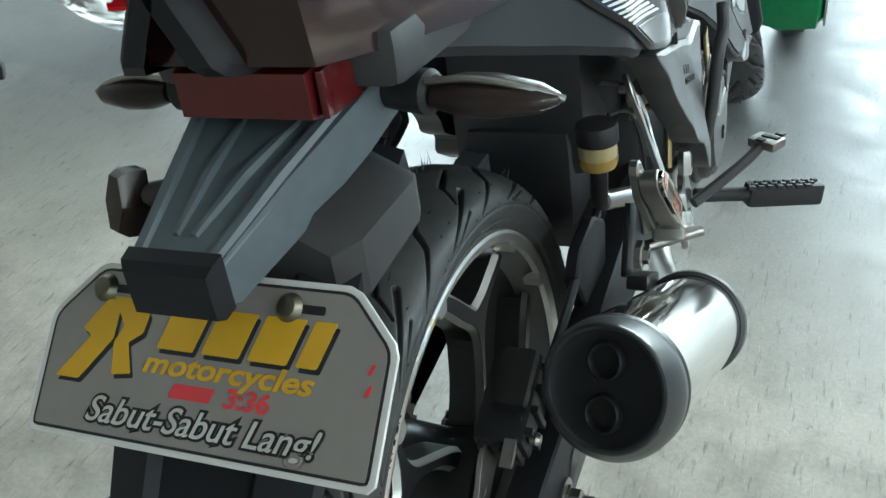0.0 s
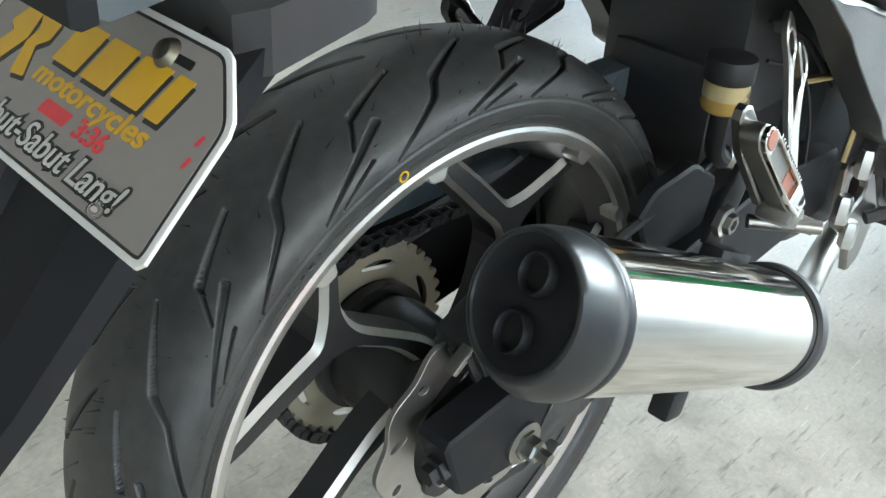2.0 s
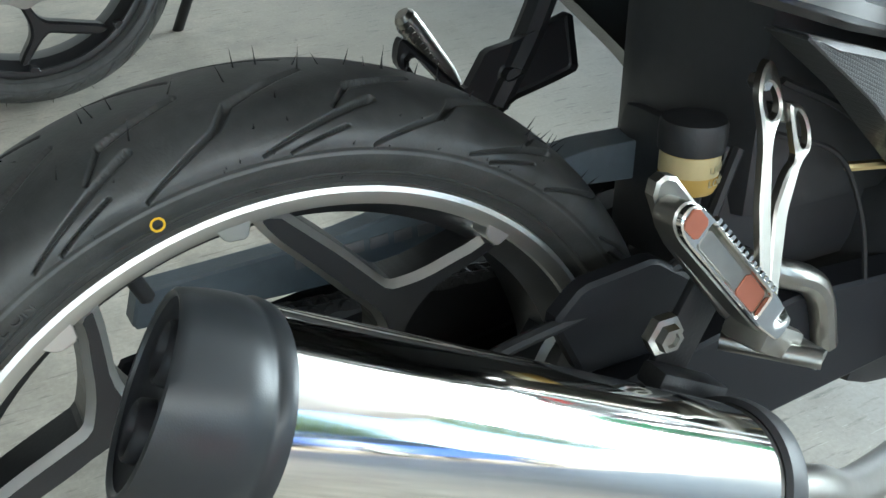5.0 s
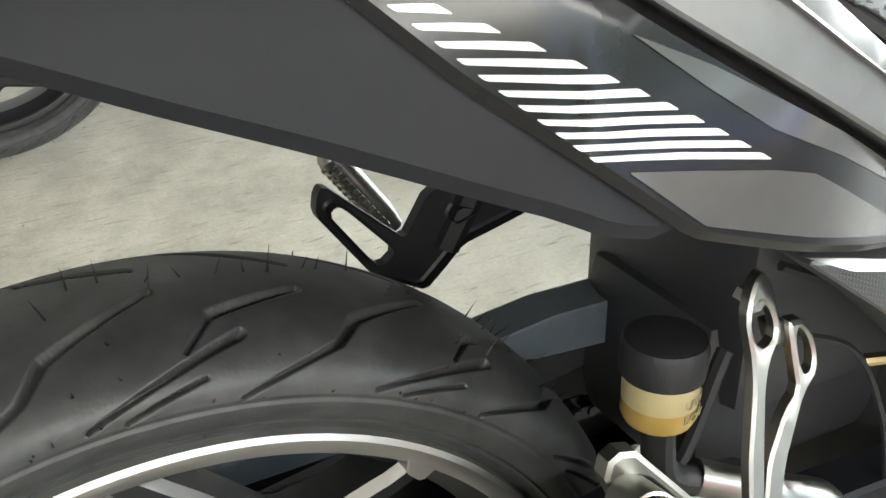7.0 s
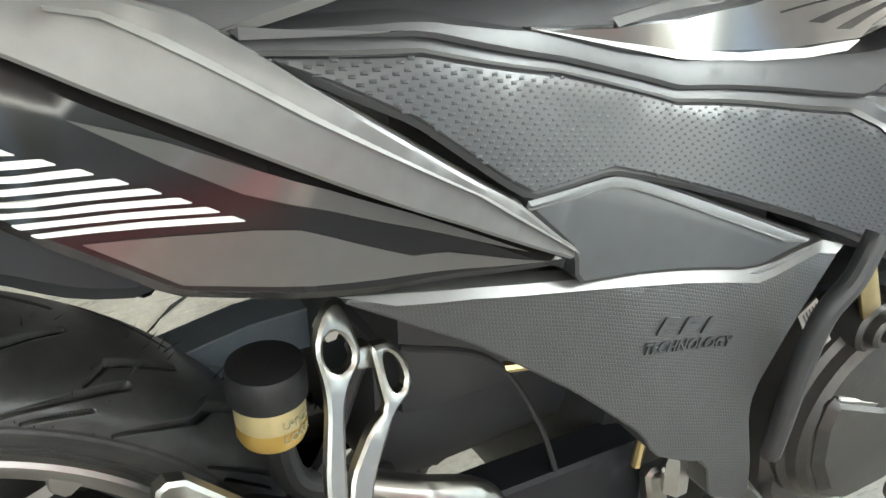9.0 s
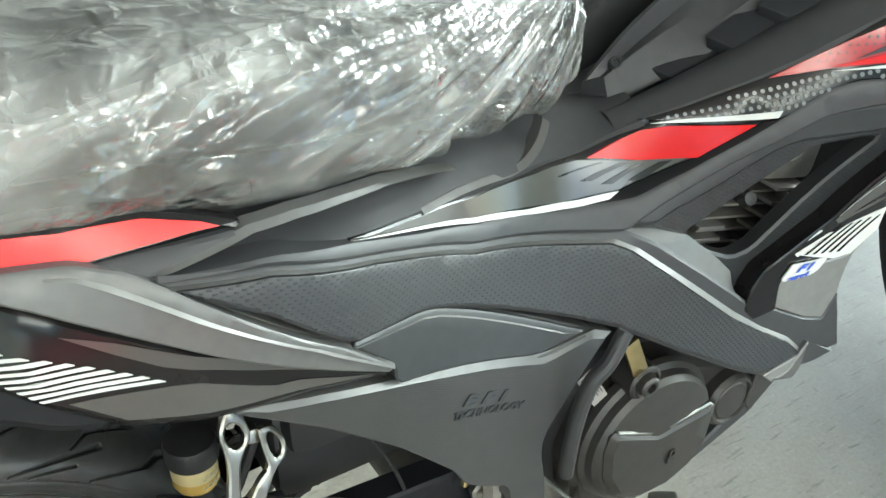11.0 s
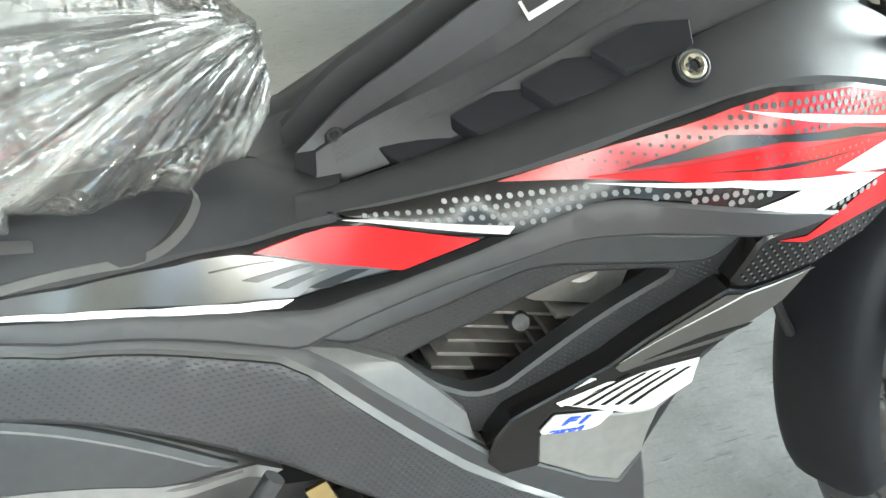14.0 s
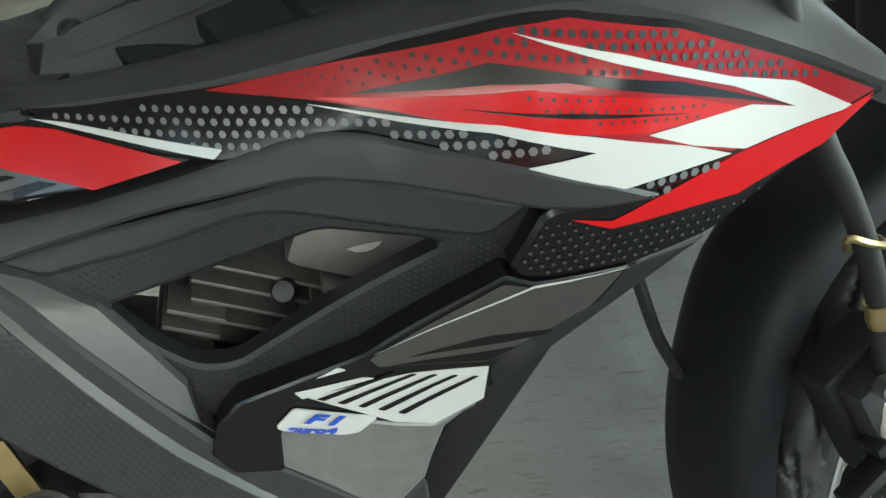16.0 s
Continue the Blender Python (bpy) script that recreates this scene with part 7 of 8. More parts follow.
add_tube(bm, [(0.02, -0.10, 0.40), (0.09, -0.105, 0.43), (0.17, -0.10, 0.44), (0.24, -0.10, 0.46), (0.28, -0.09, 0.52)], 0.0045, 8)
part("brake_hose", bm, SOFT, bike, "thin black brake hose")

# pillion peg hanger: silver Y casting, folded peg, plate
def hanger_face(x, z, h):
    return Vector((x, -0.130 - 0.33 * (0.60 - z) + 0.22 * (x - 0.25) - h, z))


bm = bmesh.new()
add_sheet(bm, [(0.2367, 0.5759), (0.2423, 0.5863), (0.2488, 0.5915), (0.2545, 0.5898), (0.2580, 0.5815), (0.2608, 0.5633), (0.2497, 0.5532), (0.2453, 0.5434), (0.2392, 0.5144), (0.2310, 0.4650), (0.2215, 0.4660), (0.2287, 0.5185), (0.2370, 0.5463), (0.2384, 0.5582)], hanger_face, 0.0, 0.0018, 0.006,
          holes=[[(0.2404, 0.5747), (0.2444, 0.5808), (0.2507, 0.5788), (0.2552, 0.5725), (0.2559, 0.5636), (0.2495, 0.5595), (0.2440, 0.5613), (0.2405, 0.5674)]], corner=0.003, step=0.006)
hanger = part("peg_hanger", bm, CAST, bike, "cast alloy footpeg hanger with two eyed bars")
bm = bmesh.new()
add_ring(bm, wheel_pose(Vector((0.2470, -0.1330, 0.5790))), [(0, 0.003), (0.0042, 0.003), (0.0048, 0.001), (0.0048, -0.008)], 6)
part("hanger_bolt", bm, STEEL, hanger, "steel bolt in the eye of the hanger")
bm = bmesh.new()
add_sheet(bm, [(0.2660, 0.5650), (0.2690, 0.5650), (0.2777, 0.5629), (0.2852, 0.5503), (0.2850, 0.5370), (0.2722, 0.5308), (0.2548, 0.5083), (0.2370, 0.4640), (0.2270, 0.4670), (0.2418, 0.5134), (0.2566, 0.5291), (0.2680, 0.5341), (0.2669, 0.5461)], hanger_face, 0.0, 0.0018, 0.006,
          holes=[[(0.2715, 0.5600), (0.2765, 0.5590), (0.2815, 0.5500), (0.2815, 0.5410), (0.2760, 0.5375), (0.2725, 0.5410), (0.2710, 0.5500)]], corner=0.003, step=0.006)
part("hanger_bar", bm, CAST, hanger)
bm = bmesh.new()
add_sheet(bm, [(0.2560, 0.5660), (0.2680, 0.5640), (0.2680, 0.5530), (0.2580, 0.5560)], hanger_face, -0.004, 0.001, 0.012, corner=0.001)
part("hanger_link", bm, CAST, hanger)
bm = bmesh.new()
add_sheet(bm, [(0.150, 0.545), (0.163, 0.552), (0.236, 0.470), (0.243, 0.445), (0.225, 0.442), (0.166, 0.510)], flat_side(-0.160), 0.0, 0.002, 0.008, holes=[[(0.164, 0.533), (0.170, 0.536), (0.215, 0.484), (0.208, 0.478), (0.174, 0.512)]], corner=0.006)
part("hanger_plate", bm, CAST, hanger, "open cast plate")
PEG_A, PEG_B = Vector((0.152, -0.176, 0.542)), Vector((0.240, -0.182, 0.446))
peg_axis = (PEG_B - PEG_A).normalized()
peg_out = (Vector((0.05, -1, 0.1)) - peg_axis * Vector((0.05, -1, 0.1)).dot(peg_axis)).normalized()
peg_side = peg_axis.cross(peg_out)


def on_peg(u, v, h):
    return PEG_A + peg_axis * (0.010 + u * 0.90) + peg_side * (v * 0.78) + peg_out * h


PEG_SHAPE = [(-0.006, -0.006), (-0.006, 0.006), (0.002, 0.0125), (0.012, 0.0140), (0.104, 0.0145), (0.130, 0.0105), (0.130, -0.0105), (0.104, -0.0145), (0.012, -0.0140), (0.002, -0.0125)]
bm = bmesh.new()
add_sheet(bm, PEG_SHAPE, on_peg, 0.0, 0.002, 0.016, corner=0.003, step=0.006)
peg = part("pillion_peg", bm, CAST, bike, "folded bright metal pillion footpeg")
bm = bmesh.new()
add_sheet(bm, inset(dense(PEG_SHAPE[::-1], 0.006, 0.003), 0.001), on_peg, 0.0042, 0.0012, 0.0, holes=[[(0.018, -0.0100), (0.018, 0.0100), (0.098, 0.0100), (0.098, -0.0100)]], corner=0.0015, step=0.006)
part("peg_rim", bm, CHROME, peg)
for u0, u1, w in ((-0.002, 0.014, 0.0085), (0.072, 0.097, 0.0095)):
    bm = bmesh.new()
    add_sheet(bm, [(u0, -w), (u0, w), (u1, w), (u1, -w)], on_peg, 0.0052 if u0 < 0 else 0.0008, 0.0004, 0.0, corner=0.003)
    part("peg_reflector", bm, REFLECT, peg, "copper-coloured patch on the peg")
bm = bmesh.new()
add_sheet(bm, [(0.022, -0.0075), (0.022, 0.0075), (0.068, 0.0075), (0.068, -0.0075)], on_peg, 0.0008, 0.0004, 0.0, corner=0.002)
part("peg_recess", bm, CAST, peg, "dull recess of the peg")
for k in range(14):
    bm = bmesh.new()
    m = Matrix.Translation(on_peg(0.022 + 0.0058 * k, -0.0145, 0.0015))
    add_box(bm, m @ Matrix((peg_axis, peg_side, peg_out)).transposed().to_4x4(), 0.0028, 0.003, 0.004)
    part("peg_ridge", bm, CHROME, peg)
bm = bmesh.new()
add_box(bm, pose(0.240, -0.168, 0.438, 0, 30, 10), 0.045, 0.03, 0.02, 0.005)
add_rod(bm, (0.225, -0.15, 0.428), (0.262, -0.195, 0.428), 0.006)
add_rod(bm, (0.262, -0.15, 0.425), (0.275, -0.185, 0.418), 0.007)
part("peg_pivot", bm, CAST, peg, "cast pivot of the peg")
bm = bmesh.new()
add_ring(bm, wheel_pose(Vector((0.176, -0.150, 0.448))), [(0.013, 0), (0.013, 0.006), (0.009, 0.007), (0.008, 0.012), (0.005, 0.012), (0.005, 0.009), (0, 0.009)], 6)
part("silencer_bolt", bm, CAST, bike, "hex bolt on its washer")
bm = bmesh.new()
add_sheet(bm, [(0.135, 0.44), (0.155, 0.460), (0.21, 0.466), (0.25, 0.44), (0.24, 0.395), (0.160, 0.395)], flat_side(-0.105), 0.0, 0.003, 0.012)
part("hanger_gusset", bm, COWL, bike)
# the far hanger, black with its folded peg
far_side = lambda x, z, h: Vector((x, 0.130 + h, z))
bm = bmesh.new()
add_sheet(bm, [(0.1454, 0.5393), (0.1476, 0.5538), (0.1522, 0.5573), (0.2050, 0.5097), (0.2221, 0.5380), (0.2448, 0.5420), (0.300, 0.560), (0.310, 0.512), (0.2866, 0.5049), (0.2481, 0.4952), (0.2316, 0.4789), (0.2194, 0.4683), (0.1820, 0.4884)], far_side, 0.0, 0.002, 0.010,
          holes=[[(0.1545, 0.5372), (0.1586, 0.5424), (0.1644, 0.5396), (0.1987, 0.5015), (0.1882, 0.4934), (0.1817, 0.4992)], [(0.2396, 0.5135), (0.2448, 0.5226), (0.2598, 0.5176), (0.2447, 0.5103)]], corner=0.003, step=0.01)
far_hanger = part("far_peg_hanger", bm, DARK, bike, "black open footpeg hanger on the far side")
bm = bmesh.new()
add_tube(bm, [(0.30, 0.11, 0.66), (0.285, 0.125, 0.60), (0.265, 0.132, 0.54), (0.24, 0.135, 0.49)], 0.012, 8)
part("hanger_arm", bm, DARK, far_hanger)
bm = bmesh.new()
m, d = along((0.168, 0.152, 0.564), (0.212, 0.150, 0.505))
add_ring(bm, m, [(0, -0.004), (0.006, -0.003), (0.0088, 0.001), (0.0092, 0.012), (0.0085, d * 0.8), (0.006, d), (0, d)], 20)
far_peg = part("far_pillion_peg", bm, CAST, bike, "folded silver pillion footpeg with a knurled grip")
for k in range(11):
    for j in range(5):
        a = radians(200 + 36 * j)
        bm = bmesh.new()
        add_box(bm, m @ pose(0.0092 * math.cos(a), 0.0092 * math.sin(a), d * (0.10 + 0.075 * k), 0, 0, math.degrees(a)), 0.0024, 0.0032, 0.0030)
        part("grip_nub", bm, CAST, far_peg)

# rider's footpeg, brake pedal, heel plate
bm = bmesh.new()
add_rod(bm, (0.572, -0.140, 0.300), (0.606, -0.205, 0.288), 0.0095, 0.0095, 14)
rp = part("rider_peg", bm, SOFT, bike, "black rubber rider footpeg with a ribbed grip")
bm = bmesh.new()
m, d = along((0.604, -0.200, 0.288), (0.657, -0.288, 0.270))
add_box(bm, m @ pose(0, 0, d / 2), 0.026, 0.030, d, 0.006)
part("peg_grip", bm, SOFT, rp)
for k in range(7):
    for j in range(3):
        bm = bmesh.new()
        q = m @ pose(0, 0, d * (0.12 + 0.125 * k))
        c = q.translation + Vector((-0.006 + 0.008 * (j - 1), -0.003 * (j - 1), 0.0155))
        add_box(bm, Matrix.Translation(c) @ q.to_3x3().to_4x4(), 0.005, 0.006, 0.009, 0.001)
        part("grip_block", bm, SOFT, rp)
bm = bmesh.new()
add_tube(bm, [(0.510, -0.148, 0.322), (0.548, -0.178, 0.336), (0.585, -0.205, 0.350), (0.606, -0.216, 0.357)], 0.0070, 10)
pedal = part("brake_pedal", bm, MATTE, bike, "black brake pedal with a ribbed toe piece")
bm = bmesh.new()
add_box(bm, pose(0.612, -0.223, 0.360, 0, 0, -30), 0.027, 0.039, 0.012, 0.003)
part("toe_piece", bm, CAST, pedal)
for k in range(2):
    for j in range(2):
        bm = bmesh.new()
        add_box(bm, pose(0.6040 + 0.012 * j + 0.007 * k, -0.2165 - 0.0165 * k - 0.006 * j, 0.3665, 0, 0, -30), 0.008, 0.011, 0.003, 0.001)
        part("toe_slot", bm, DARK, pedal)
bm = bmesh.new()
add_sheet(bm, [(0.455, 0.395), (0.520, 0.390), (0.585, 0.300), (0.572, 0.240), (0.545, 0.230), (0.520, 0.285), (0.470, 0.320)], flat_side(-0.135), 0.0, 0.003, 0.008, holes=[[(0.475, 0.378), (0.510, 0.374), (0.530, 0.340), (0.500, 0.325), (0.482, 0.340)]], corner=0.006)
part("heel_plate", bm, CAST, bike, "cast alloy heel plate with an opening")
for x, y, z in ((0.46, -0.14, 0.345), (0.47, -0.145, 0.395), (0.50, -0.14, 0.30)):
    bm = bmesh.new()
    add_ring(bm, pose(x, y, z), [(0, 0.018), (0.007, 0.018), (0.009, 0.012), (0.009, -0.012), (0, -0.012)], 6)
    part("linkage_bolt", bm, STEEL, bike, "steel linkage bolt beside the pedal")
bm = bmesh.new()
add_tube(bm, [(0.36, -0.11, 0.50), (0.40, -0.125, 0.50), (0.44, -0.13, 0.485), (0.455, -0.13, 0.45), (0.45, -0.13, 0.40)], 0.0035, 8)
part("brass_pipe", bm, GOLD, bike, "thin brass-coloured pipe")
for pts, r in (([(0.30, -0.10, 0.53), (0.35, -0.11, 0.51), (0.38, -0.115, 0.46), (0.40, -0.115, 0.40)], 0.002), ([(0.31, -0.09, 0.56), (0.37, -0.10, 0.53), (0.42, -0.11, 0.48)], 0.003)):
    bm = bmesh.new()
    add_tube(bm, pts, r, 6)
    part("cable", bm, SOFT, bike, "thin black cable")

# ---------------------------------------------------------------- seat in its plastic cover
SEAT = ((-0.17, 0.085, 0.800, 0.862), (-0.05, 0.110, 0.782, 0.858), (0.08, 0.122, 0.772, 0.852), (0.22, 0.128, 0.760, 0.846), (0.32, 0.124, 0.742, 0.838), (0.42, 0.112, 0.728, 0.826), (0.50, 0.094, 0.722, 0.816), (0.56, 0.074, 0.722, 0.808), (0.600, 0.050, 0.732, 0.796), (0.622, 0.018, 0.748, 0.778))


def seat_mesh(bm, grow, crumple, nx, na):
    xs = [Vector((s[0], s[1], 0)) for s in SEAT]
    rows = []
    for i in range(nx):
        t = i / (nx - 1) * (len(SEAT) - 1)
        k = min(int(t), len(SEAT) - 2)
        u = t - k
        x, w, zb, zt = (a + (b - a) * u for a, b in zip(SEAT[k], SEAT[k + 1]))
        row = []
        for j in range(na):
            a = 2 * math.pi * j / na
            c, s = math.cos(a), math.sin(a)
            p = Vector((x, (w + grow) * math.copysign(abs(c) ** 0.55, c), (zb + zt) / 2 + ((zt - zb) / 2 + grow) * math.copysign(abs(s) ** 0.7, s)))
            if crumple:
                q = Vector((p.x * 9 + p.z * 7, p.y * 13, p.z * 16 - p.x * 6))
                ridge = 1 - abs(noise.noise(q * 0.7)) * 2.2
                fine = 1 - abs(noise.noise(Vector((q.x * 2.6, q.y * 1.2, q.z * 0.9)) + Vector((5, 1, 3)))) * 2
                d = crumple * (0.9 * ridge + 0.32 * fine + 0.8 * noise.noise(q * 0.35))
                out = Vector((0.1, c, s * 0.8)).normalized()
                p += out * d
            row.append(bm.verts.new(p))
        rows.append(row)
    for a, b in zip(rows, rows[1:]):
        for j in range(na):
            bm.faces.new((a[j], a[(j + 1) % na], b[(j + 1) % na], b[j]))
    bm.faces.new(rows[0][::-1])
    bm.faces.new(rows[-1])


bm = bmesh.new()
seat_mesh(bm, -0.010, 0.0, 40, 40)
seat = part("seat", bm, LEATHER, bike, "black vinyl seat under a plastic cover", sharp=60)


KNOT = Vector((0.60, -0.045, 0.815))


def film_cover(nx, na):
    """Crumpled film round the seat, in folds that run out from the knot at its front."""
    rng = random.Random(11)
    rows = []
    for i in range(nx):
        row = []
        for j in range(na):
            ti = min(max(i + rng.uniform(-0.2, 0.2), 0), nx - 1) / (nx - 1) * (len(SEAT) - 1)
            k = min(int(ti), len(SEAT) - 2)
            x, w, zb, zt = (a + (b - a) * (ti - k) for a, b in zip(SEAT[k], SEAT[k + 1]))
            a = 2 * math.pi * (j + rng.uniform(-0.2, 0.2)) / na
            c, s = math.cos(a), math.sin(a)
            zb -= 0.012 if x < 0.45 else 0.0
            p = Vector((x, (w + 0.004) * math.copysign(abs(c) ** 0.55, c), (zb + zt) / 2 + ((zt - zb) / 2 + 0.004) * math.copysign(abs(s) ** 0.7, s)))
            q = p - KNOT
            far, turn = q.length, math.atan2(q.z - 0.7 * abs(p.y), -q.x + 0.05)
            fold = 1 - abs(noise.noise(Vector((turn * 3.2, far * 2.2, p.y * 2)))) * 2.6
            pleat = 1 - abs(noise.noise(Vector((turn * 9.5, far * 5, p.y * 4 + 3)))) * 2.4
            crease = 1 - abs(noise.noise(Vector((turn * 24, far * 16, p.y * 14 + 7)))) * 2.2
            d = 0.011 * fold + 0.0045 * pleat * min(1, far * 4) + 0.0016 * crease + 0.004 * noise.noise(p * 7)
            row.append(p + Vector((0.15, c, s * 0.8)).normalized() * d)
        rows.append(row)
    verts = [p for row in rows for p in row]
    faces = []
    for i in range(nx - 1):
        for j in range(na):
            a, b, c, d = i * na + j, i * na + (j + 1) % na, (i + 1) * na + (j + 1) % na, (i + 1) * na + j
            faces += [(a, b, c), (a, c, d)] if (verts[a] - verts[c]).length < (verts[b] - verts[d]).length else [(a, b, d), (b, c, d)]
    faces += [tuple(range(na))[::-1], tuple(range((nx - 1) * na, nx * na))]
    return verts, faces


film_verts, film_faces = film_cover(300, 190)
raw_part("plastic_cover", film_verts, film_faces, FILM, seat, "clear crumpled plastic film pulled over the seat", sharp=28)

# ---------------------------------------------------------------- front wheel, fork and mudguard, steered to the left
FW = (TILT @ LEAN).inverted() @ Matrix.Translation((1.446, 0.011, 0.274)) @ pose(0, 0, 0, 0, 0, 17.5) @ pose(0, 0, 0, -17, 0, 0)
front = new("front_wheel_mount")
front.parent = bike
front.matrix_local = FW


ZERO = Vector((0, 0, 0))
bm = bmesh.new()
tyre_mesh(ZERO, 0.229, 0.285, 0.048, 420, 13, "front_tyre", "black front tyre with zigzag grooves, dusty at the tread", front, 61)
# mudguard: a broad channel round the back of the wheel, standing off the tyre towards the top
bm = bmesh.new()
sections = []
for k in range(43):
    deg = 186 - k * 3.0
    a = radians(deg)
    far = 0.310 + 0.0016 * min(186 - deg, 44) - 0.0010 * max(0, 135 - deg)
    w = 0.052 * (1.0 - 0.25 * max(0, (k - 34) / 10)) * (0.90 if k == 0 else 1)
    prof = [(-w * 1.02, -0.034), (-w * 0.98, -0.016), (-w * 0.90, -0.008), (-w * 0.74, -0.003), (-w * 0.4, 0.0), (w * 0.4, 0.0), (w * 0.70, -0.003), (w * 0.92, -0.011), (w * 1.04, -0.024), (w * 1.06, -0.050), (w * 1.02, -0.050), (w * 0.98, -0.026), (w * 0.72, -0.009), (-w * 0.70, -0.009), (-w * 0.93, -0.020), (-w * 0.98, -0.034)]
    sections.append([Vector(((far + dr) * math.cos(a), y, (far + dr) * math.sin(a))) for y, dr in prof])
loft(bm, sections)
part("front_mudguard", bm, COWL, front, "matte black front mudguard wrapped round the tyre", sharp=32)
fr = alloy_wheel(ZERO, 0.229, 0.036, 100, front, "front_rim")
brake_disc(ZERO, -0.062, 0.125, 14, front)
rake = (FW.to_3x3().inverted() @ Vector((-0.45, 0, 0.89))).normalized()
for s in (-1, 1):
    bm = bmesh.new()
    a = Vector((0.025, s * 0.090, 0.0))
    add_rod(bm, a, a + rake * 0.42, 0.0215, 0.0205, 28)
    add_rod(bm, a + rake * 0.42, a + rake * 0.435, 0.0245, 0.0235, 28)
    leg = part("fork_leg", bm, DARK, front, "black fork slider with a bright upper tube")
    bm = bmesh.new()
    add_rod(bm, a + rake * 0.43, a + rake * 0.72, 0.0155, 0.0155, 24)
    part("fork_tube", bm, CHROME, leg, "polished fork tube")
# caliper: two halves, ribs, pins and the hose joint
bm = bmesh.new()
add_box(bm, pose(-0.245, -0.078, 0.150, 0, -30, 0), 0.066, 0.032, 0.115, 0.007)
fc = part("front_caliper", bm, DARK, front, "black two-part front brake caliper")
bm = bmesh.new()
add_box(bm, pose(-0.248, -0.104, 0.152, 0, -30, 0), 0.050, 0.024, 0.095, 0.006)
part("caliper_half", bm, ENGINE, fc)
for k in range(3):
    bm = bmesh.new()
    add_box(bm, pose(-0.268 + 0.020 * k, -0.112, 0.116 + 0.034 * k, 0, -30, 0), 0.064, 0.018, 0.010, 0.002)
    part("caliper_rib", bm, DARK, fc)
for x, z, r in ((-0.278, 0.190, 0.008), (-0.226, 0.204, 0.010), (-0.262, 0.100, 0.007)):
    bm = bmesh.new()
    add_ring(bm, wheel_pose(Vector((x, -0.118, z))), [(0, 0.006), (r * 0.5, 0.006), (r * 0.55, 0.010), (r, 0.009), (r * 1.05, 0)], 6)
    part("caliper_bolt", bm, STEEL, fc, "steel caliper bolt")
bm = bmesh.new()
add_ring(bm, wheel_pose(Vector((-0.262, -0.118, 0.134))), [(0.012, -0.01), (0.012, 0.006), (0.009, 0.008), (0.008, 0.014), (0, 0.014)], 6)
part("banjo_bolt", bm, CHROME, fc, "bright hose bolt")
bm = bmesh.new()
add_tube(bm, [(-0.262, -0.112, 0.150), (-0.264, -0.110, 0.175), (-0.268, -0.108, 0.212), (-0.274, -0.106, 0.246), (-0.290, -0.105, 0.290), (-0.312, -0.105, 0.332), (-0.330, -0.104, 0.363), (-0.352, -0.100, 0.42), (-0.368, -0.095, 0.50)], 0.0080, 14)
hose = part("front_brake_hose", bm, SOFT, front, "black front brake hose held by a wire clip")
bm = bmesh.new()
add_tube(bm, [(-0.312, -0.112, 0.292), (-0.318, -0.118, 0.302), (-0.305, -0.121, 0.297), (-0.288, -0.118, 0.290), (-0.278, -0.105, 0.288), (-0.288, -0.093, 0.290)], 0.0026, 8)
part("hose_clip", bm, GOLD, hose, "bent wire clip")
for p, q, m in (((-0.2635, -0.111, 0.172), (-0.262, -0.116, 0.138), CHROME), ((-0.270, -0.107, 0.226), (-0.274, -0.106, 0.244), GOLD)):
    bm = bmesh.new()
    add_ring(bm, along(p, q)[0], [(0.0085, 0), (0.0095, 0.006), (0.0088, 0.012), (0.0095, 0.018), (0.0070, (Vector(q) - Vector(p)).length)], 14)
    part("hose_end", bm, m, hose)
for ob in list(front.children):
    ob.parent = bike
    ob.matrix_basis = FW
bpy.data.objects.remove(front)
# steering head, bars and dark front mask above
bm = bmesh.new()
add_box(bm, pose(1.20, -0.01, 0.80, 0, -27, 15), 0.09, 0.20, 0.04, 0.012)
add_rod(bm, (1.23, -0.01, 0.72), (1.15, -0.01, 0.95), 0.03)
part("steering_head", bm, DARK, bike, "black steering head")
bm = bmesh.new()
add_tube(bm, [(1.10, -0.36, 0.95), (1.14, -0.25, 0.985), (1.16, -0.12, 0.99), (1.15, 0.0, 0.98), (1.10, 0.14, 0.99), (1.03, 0.26, 0.985), (0.94, 0.36, 0.95)], 0.0125, 12)
part("handlebar", bm, DARK, bike, "black handlebar")
bm = bmesh.new()
add_tube(bm, [(1.000, -0.085, 0.640), (1.020, -0.085, 0.600), (1.036, -0.083, 0.565), (1.062, -0.080, 0.515), (1.090, -0.075, 0.475)], 0.0048, 8)
part("drain_hose", bm, SOFT, bike, "short black hose behind the shroud")
bm = bmesh.new()
add_rod(bm, (0.39, 0.10, 0.30), (0.33, 0.245, 0.047), 0.011)
add_box(bm, pose(0.328, 0.248, 0.042, 6, 0, 0), 0.06, 0.04, 0.008, 0.002)
part("side_stand", bm, DARK, bike, "black side stand on the floor")

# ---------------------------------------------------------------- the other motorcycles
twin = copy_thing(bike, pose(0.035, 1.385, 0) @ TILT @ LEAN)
tagged(twin, "black motorcycle in the next place of the row, rim edges darkened for shade", "motorcycle")
# black on the rim edges stands in for the shade on this wheel
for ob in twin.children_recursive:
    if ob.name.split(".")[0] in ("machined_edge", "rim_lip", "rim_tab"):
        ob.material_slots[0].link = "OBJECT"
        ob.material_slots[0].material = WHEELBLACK


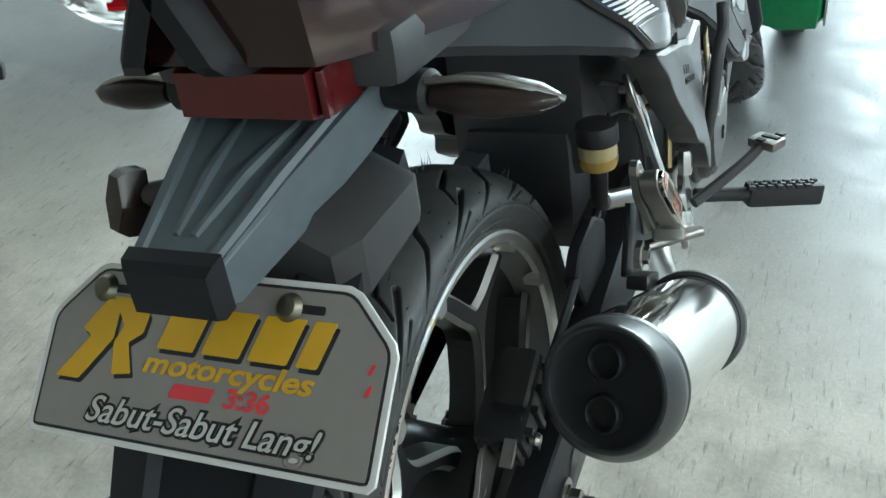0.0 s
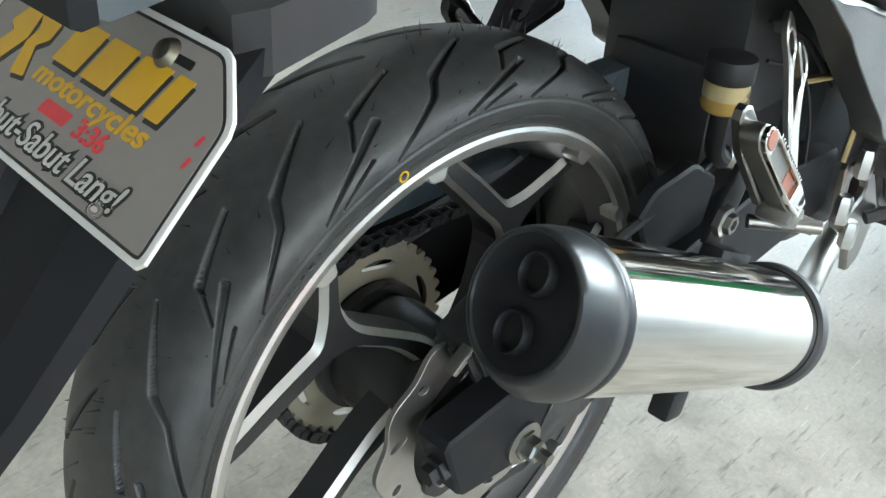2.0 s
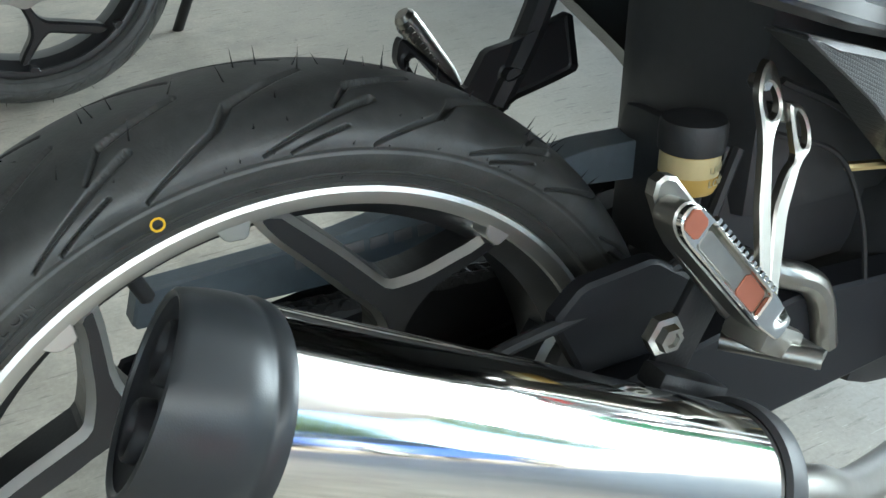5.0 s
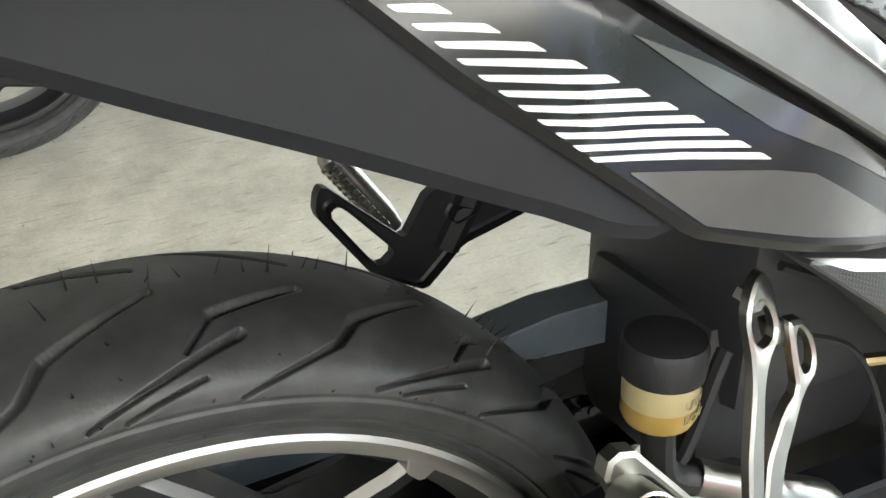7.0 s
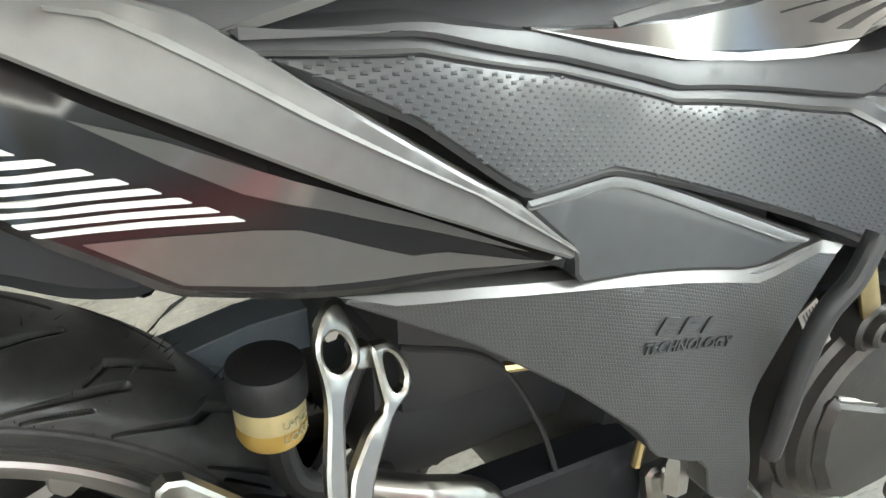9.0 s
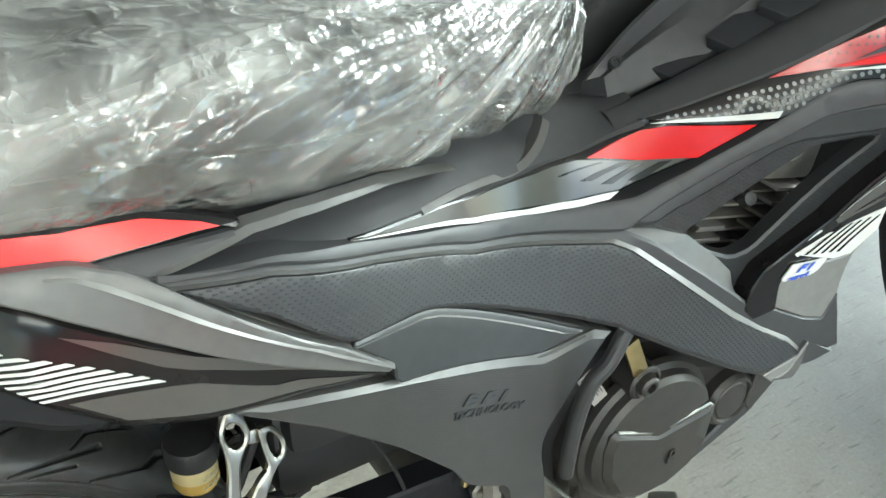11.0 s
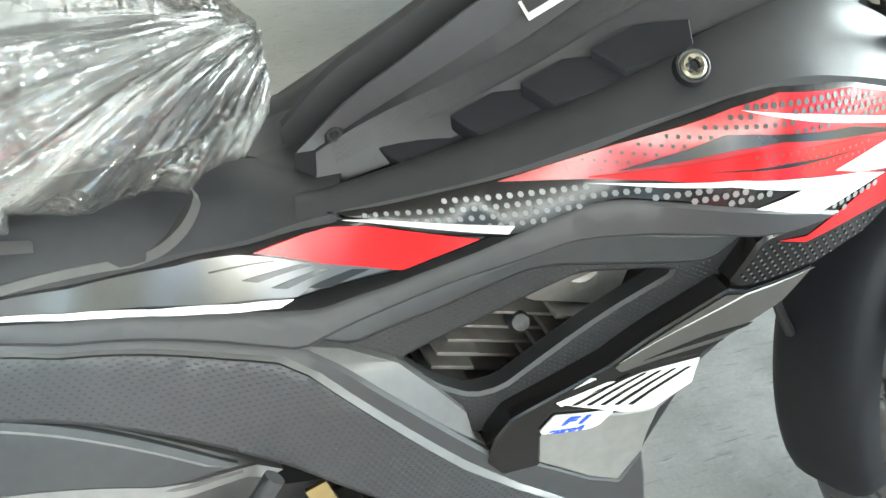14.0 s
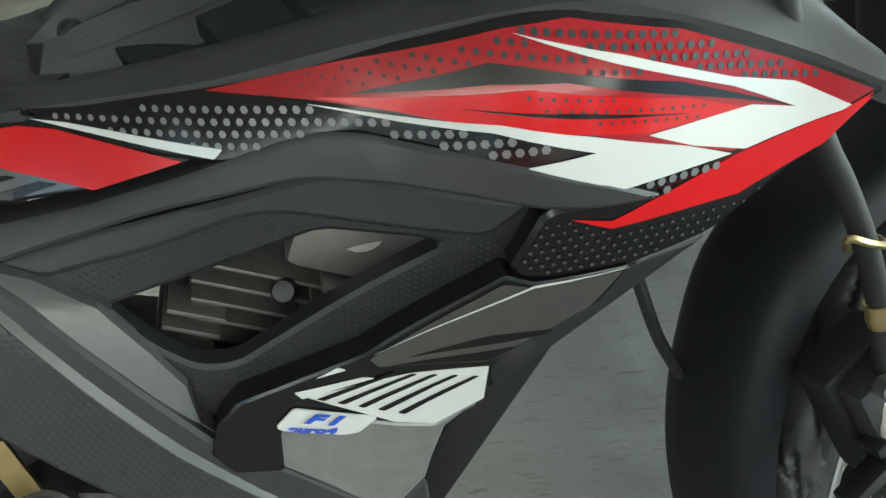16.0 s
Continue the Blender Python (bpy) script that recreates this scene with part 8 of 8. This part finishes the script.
def green_bike():
    root = tagged(new("green_motorcycle"), "green and white motorcycle parked farther along the row", "motorcycle")
    root.matrix_world = pose(3.05, -0.20, 0, 0, 0, 178)
    for x in (0.0, 1.22):
        bm = bmesh.new()
        add_ring(bm, wheel_pose(Vector((x, 0, 0.28))), [(0.20, -0.045), (0.24, -0.052), (0.27, -0.035), (0.28, 0), (0.27, 0.035), (0.24, 0.052), (0.20, 0.045)], 48)
        part("tyre", bm, RUBBER, root)
        bm = bmesh.new()
        add_ring(bm, wheel_pose(Vector((x, 0, 0.28))), [(0, 0.05), (0.05, 0.05), (0.06, 0.015), (0.19, 0.015), (0.203, 0.04), (0.203, -0.04), (0.19, -0.015), (0.06, -0.015), (0.05, -0.05), (0, -0.05)], 48)
        part("rim", bm, WHEELBLACK, root)
    bm = bmesh.new()
    loft(bm, [[(x, -w, z0), (x, w, z0), (x, w * 0.8, z1), (x, -w * 0.8, z1)] for x, w, z0, z1 in ((-0.25, 0.06, 0.72, 0.80), (0.1, 0.12, 0.55, 0.80), (0.5, 0.10, 0.45, 0.72), (0.8, 0.17, 0.40, 0.80), (1.05, 0.12, 0.55, 0.95), (1.15, 0.05, 0.75, 0.98))])
    part("body", bm, GREEN, root, "gloss green bodywork")
    bm = bmesh.new()
    loft(bm, [[(x, -w, z0), (x, w, z0), (x, w, z1), (x, -w, z1)] for x, w, z0, z1 in ((0.72, 0.175, 0.36, 0.44), (0.9, 0.18, 0.42, 0.60), (1.0, 0.14, 0.50, 0.62))])
    part("leg_shield", bm, PALE, root, "white leg shield")
    bm = bmesh.new()
    loft(bm, [[Vector((1.22 + r * math.cos(a), y, 0.28 + r * math.sin(a))) for y, r in ((-0.075, 0.27), (-0.065, 0.30), (0, 0.312), (0.065, 0.30), (0.075, 0.27), (0.070, 0.27), (0, 0.305), (-0.070, 0.27))] for a in [radians(-38 + 8 * k) for k in range(21)]])
    part("front_mudguard", bm, GREEN, root, "gloss green front mudguard")
    bm = bmesh.new()
    loft(bm, [[Vector((1.22 + r * math.cos(a), y, 0.28 + r * math.sin(a))) for y, r in ((0.072, 0.262), (0.078, 0.285), (0.082, 0.285), (0.080, 0.262))] for a in [radians(-40 + 6 * k) for k in range(12)]])
    part("mudguard_trim", bm, PALE, root, "white trim of the mudguard")
    bm = bmesh.new()
    add_box(bm, pose(0.55, 0, 0.33), 0.42, 0.22, 0.22, 0.03)
    part("engine", bm, ENGINE, root)
    for k in (-1, 1):
        bm = bmesh.new()
        add_tube(bm, [(1.22, 0, 0.28), (1.12, k * 0.07, 0.60), (1.05, k * 0.06, 0.9)], 0.025)
        part("fork_leg", bm, DARK, root)
    bm = bmesh.new()
    add_rod(bm, (0.35, 0.10, 0.30), (0.28, 0.26, 0.0), 0.011)
    part("side_stand", bm, DARK, root)
    return root


green_bike()
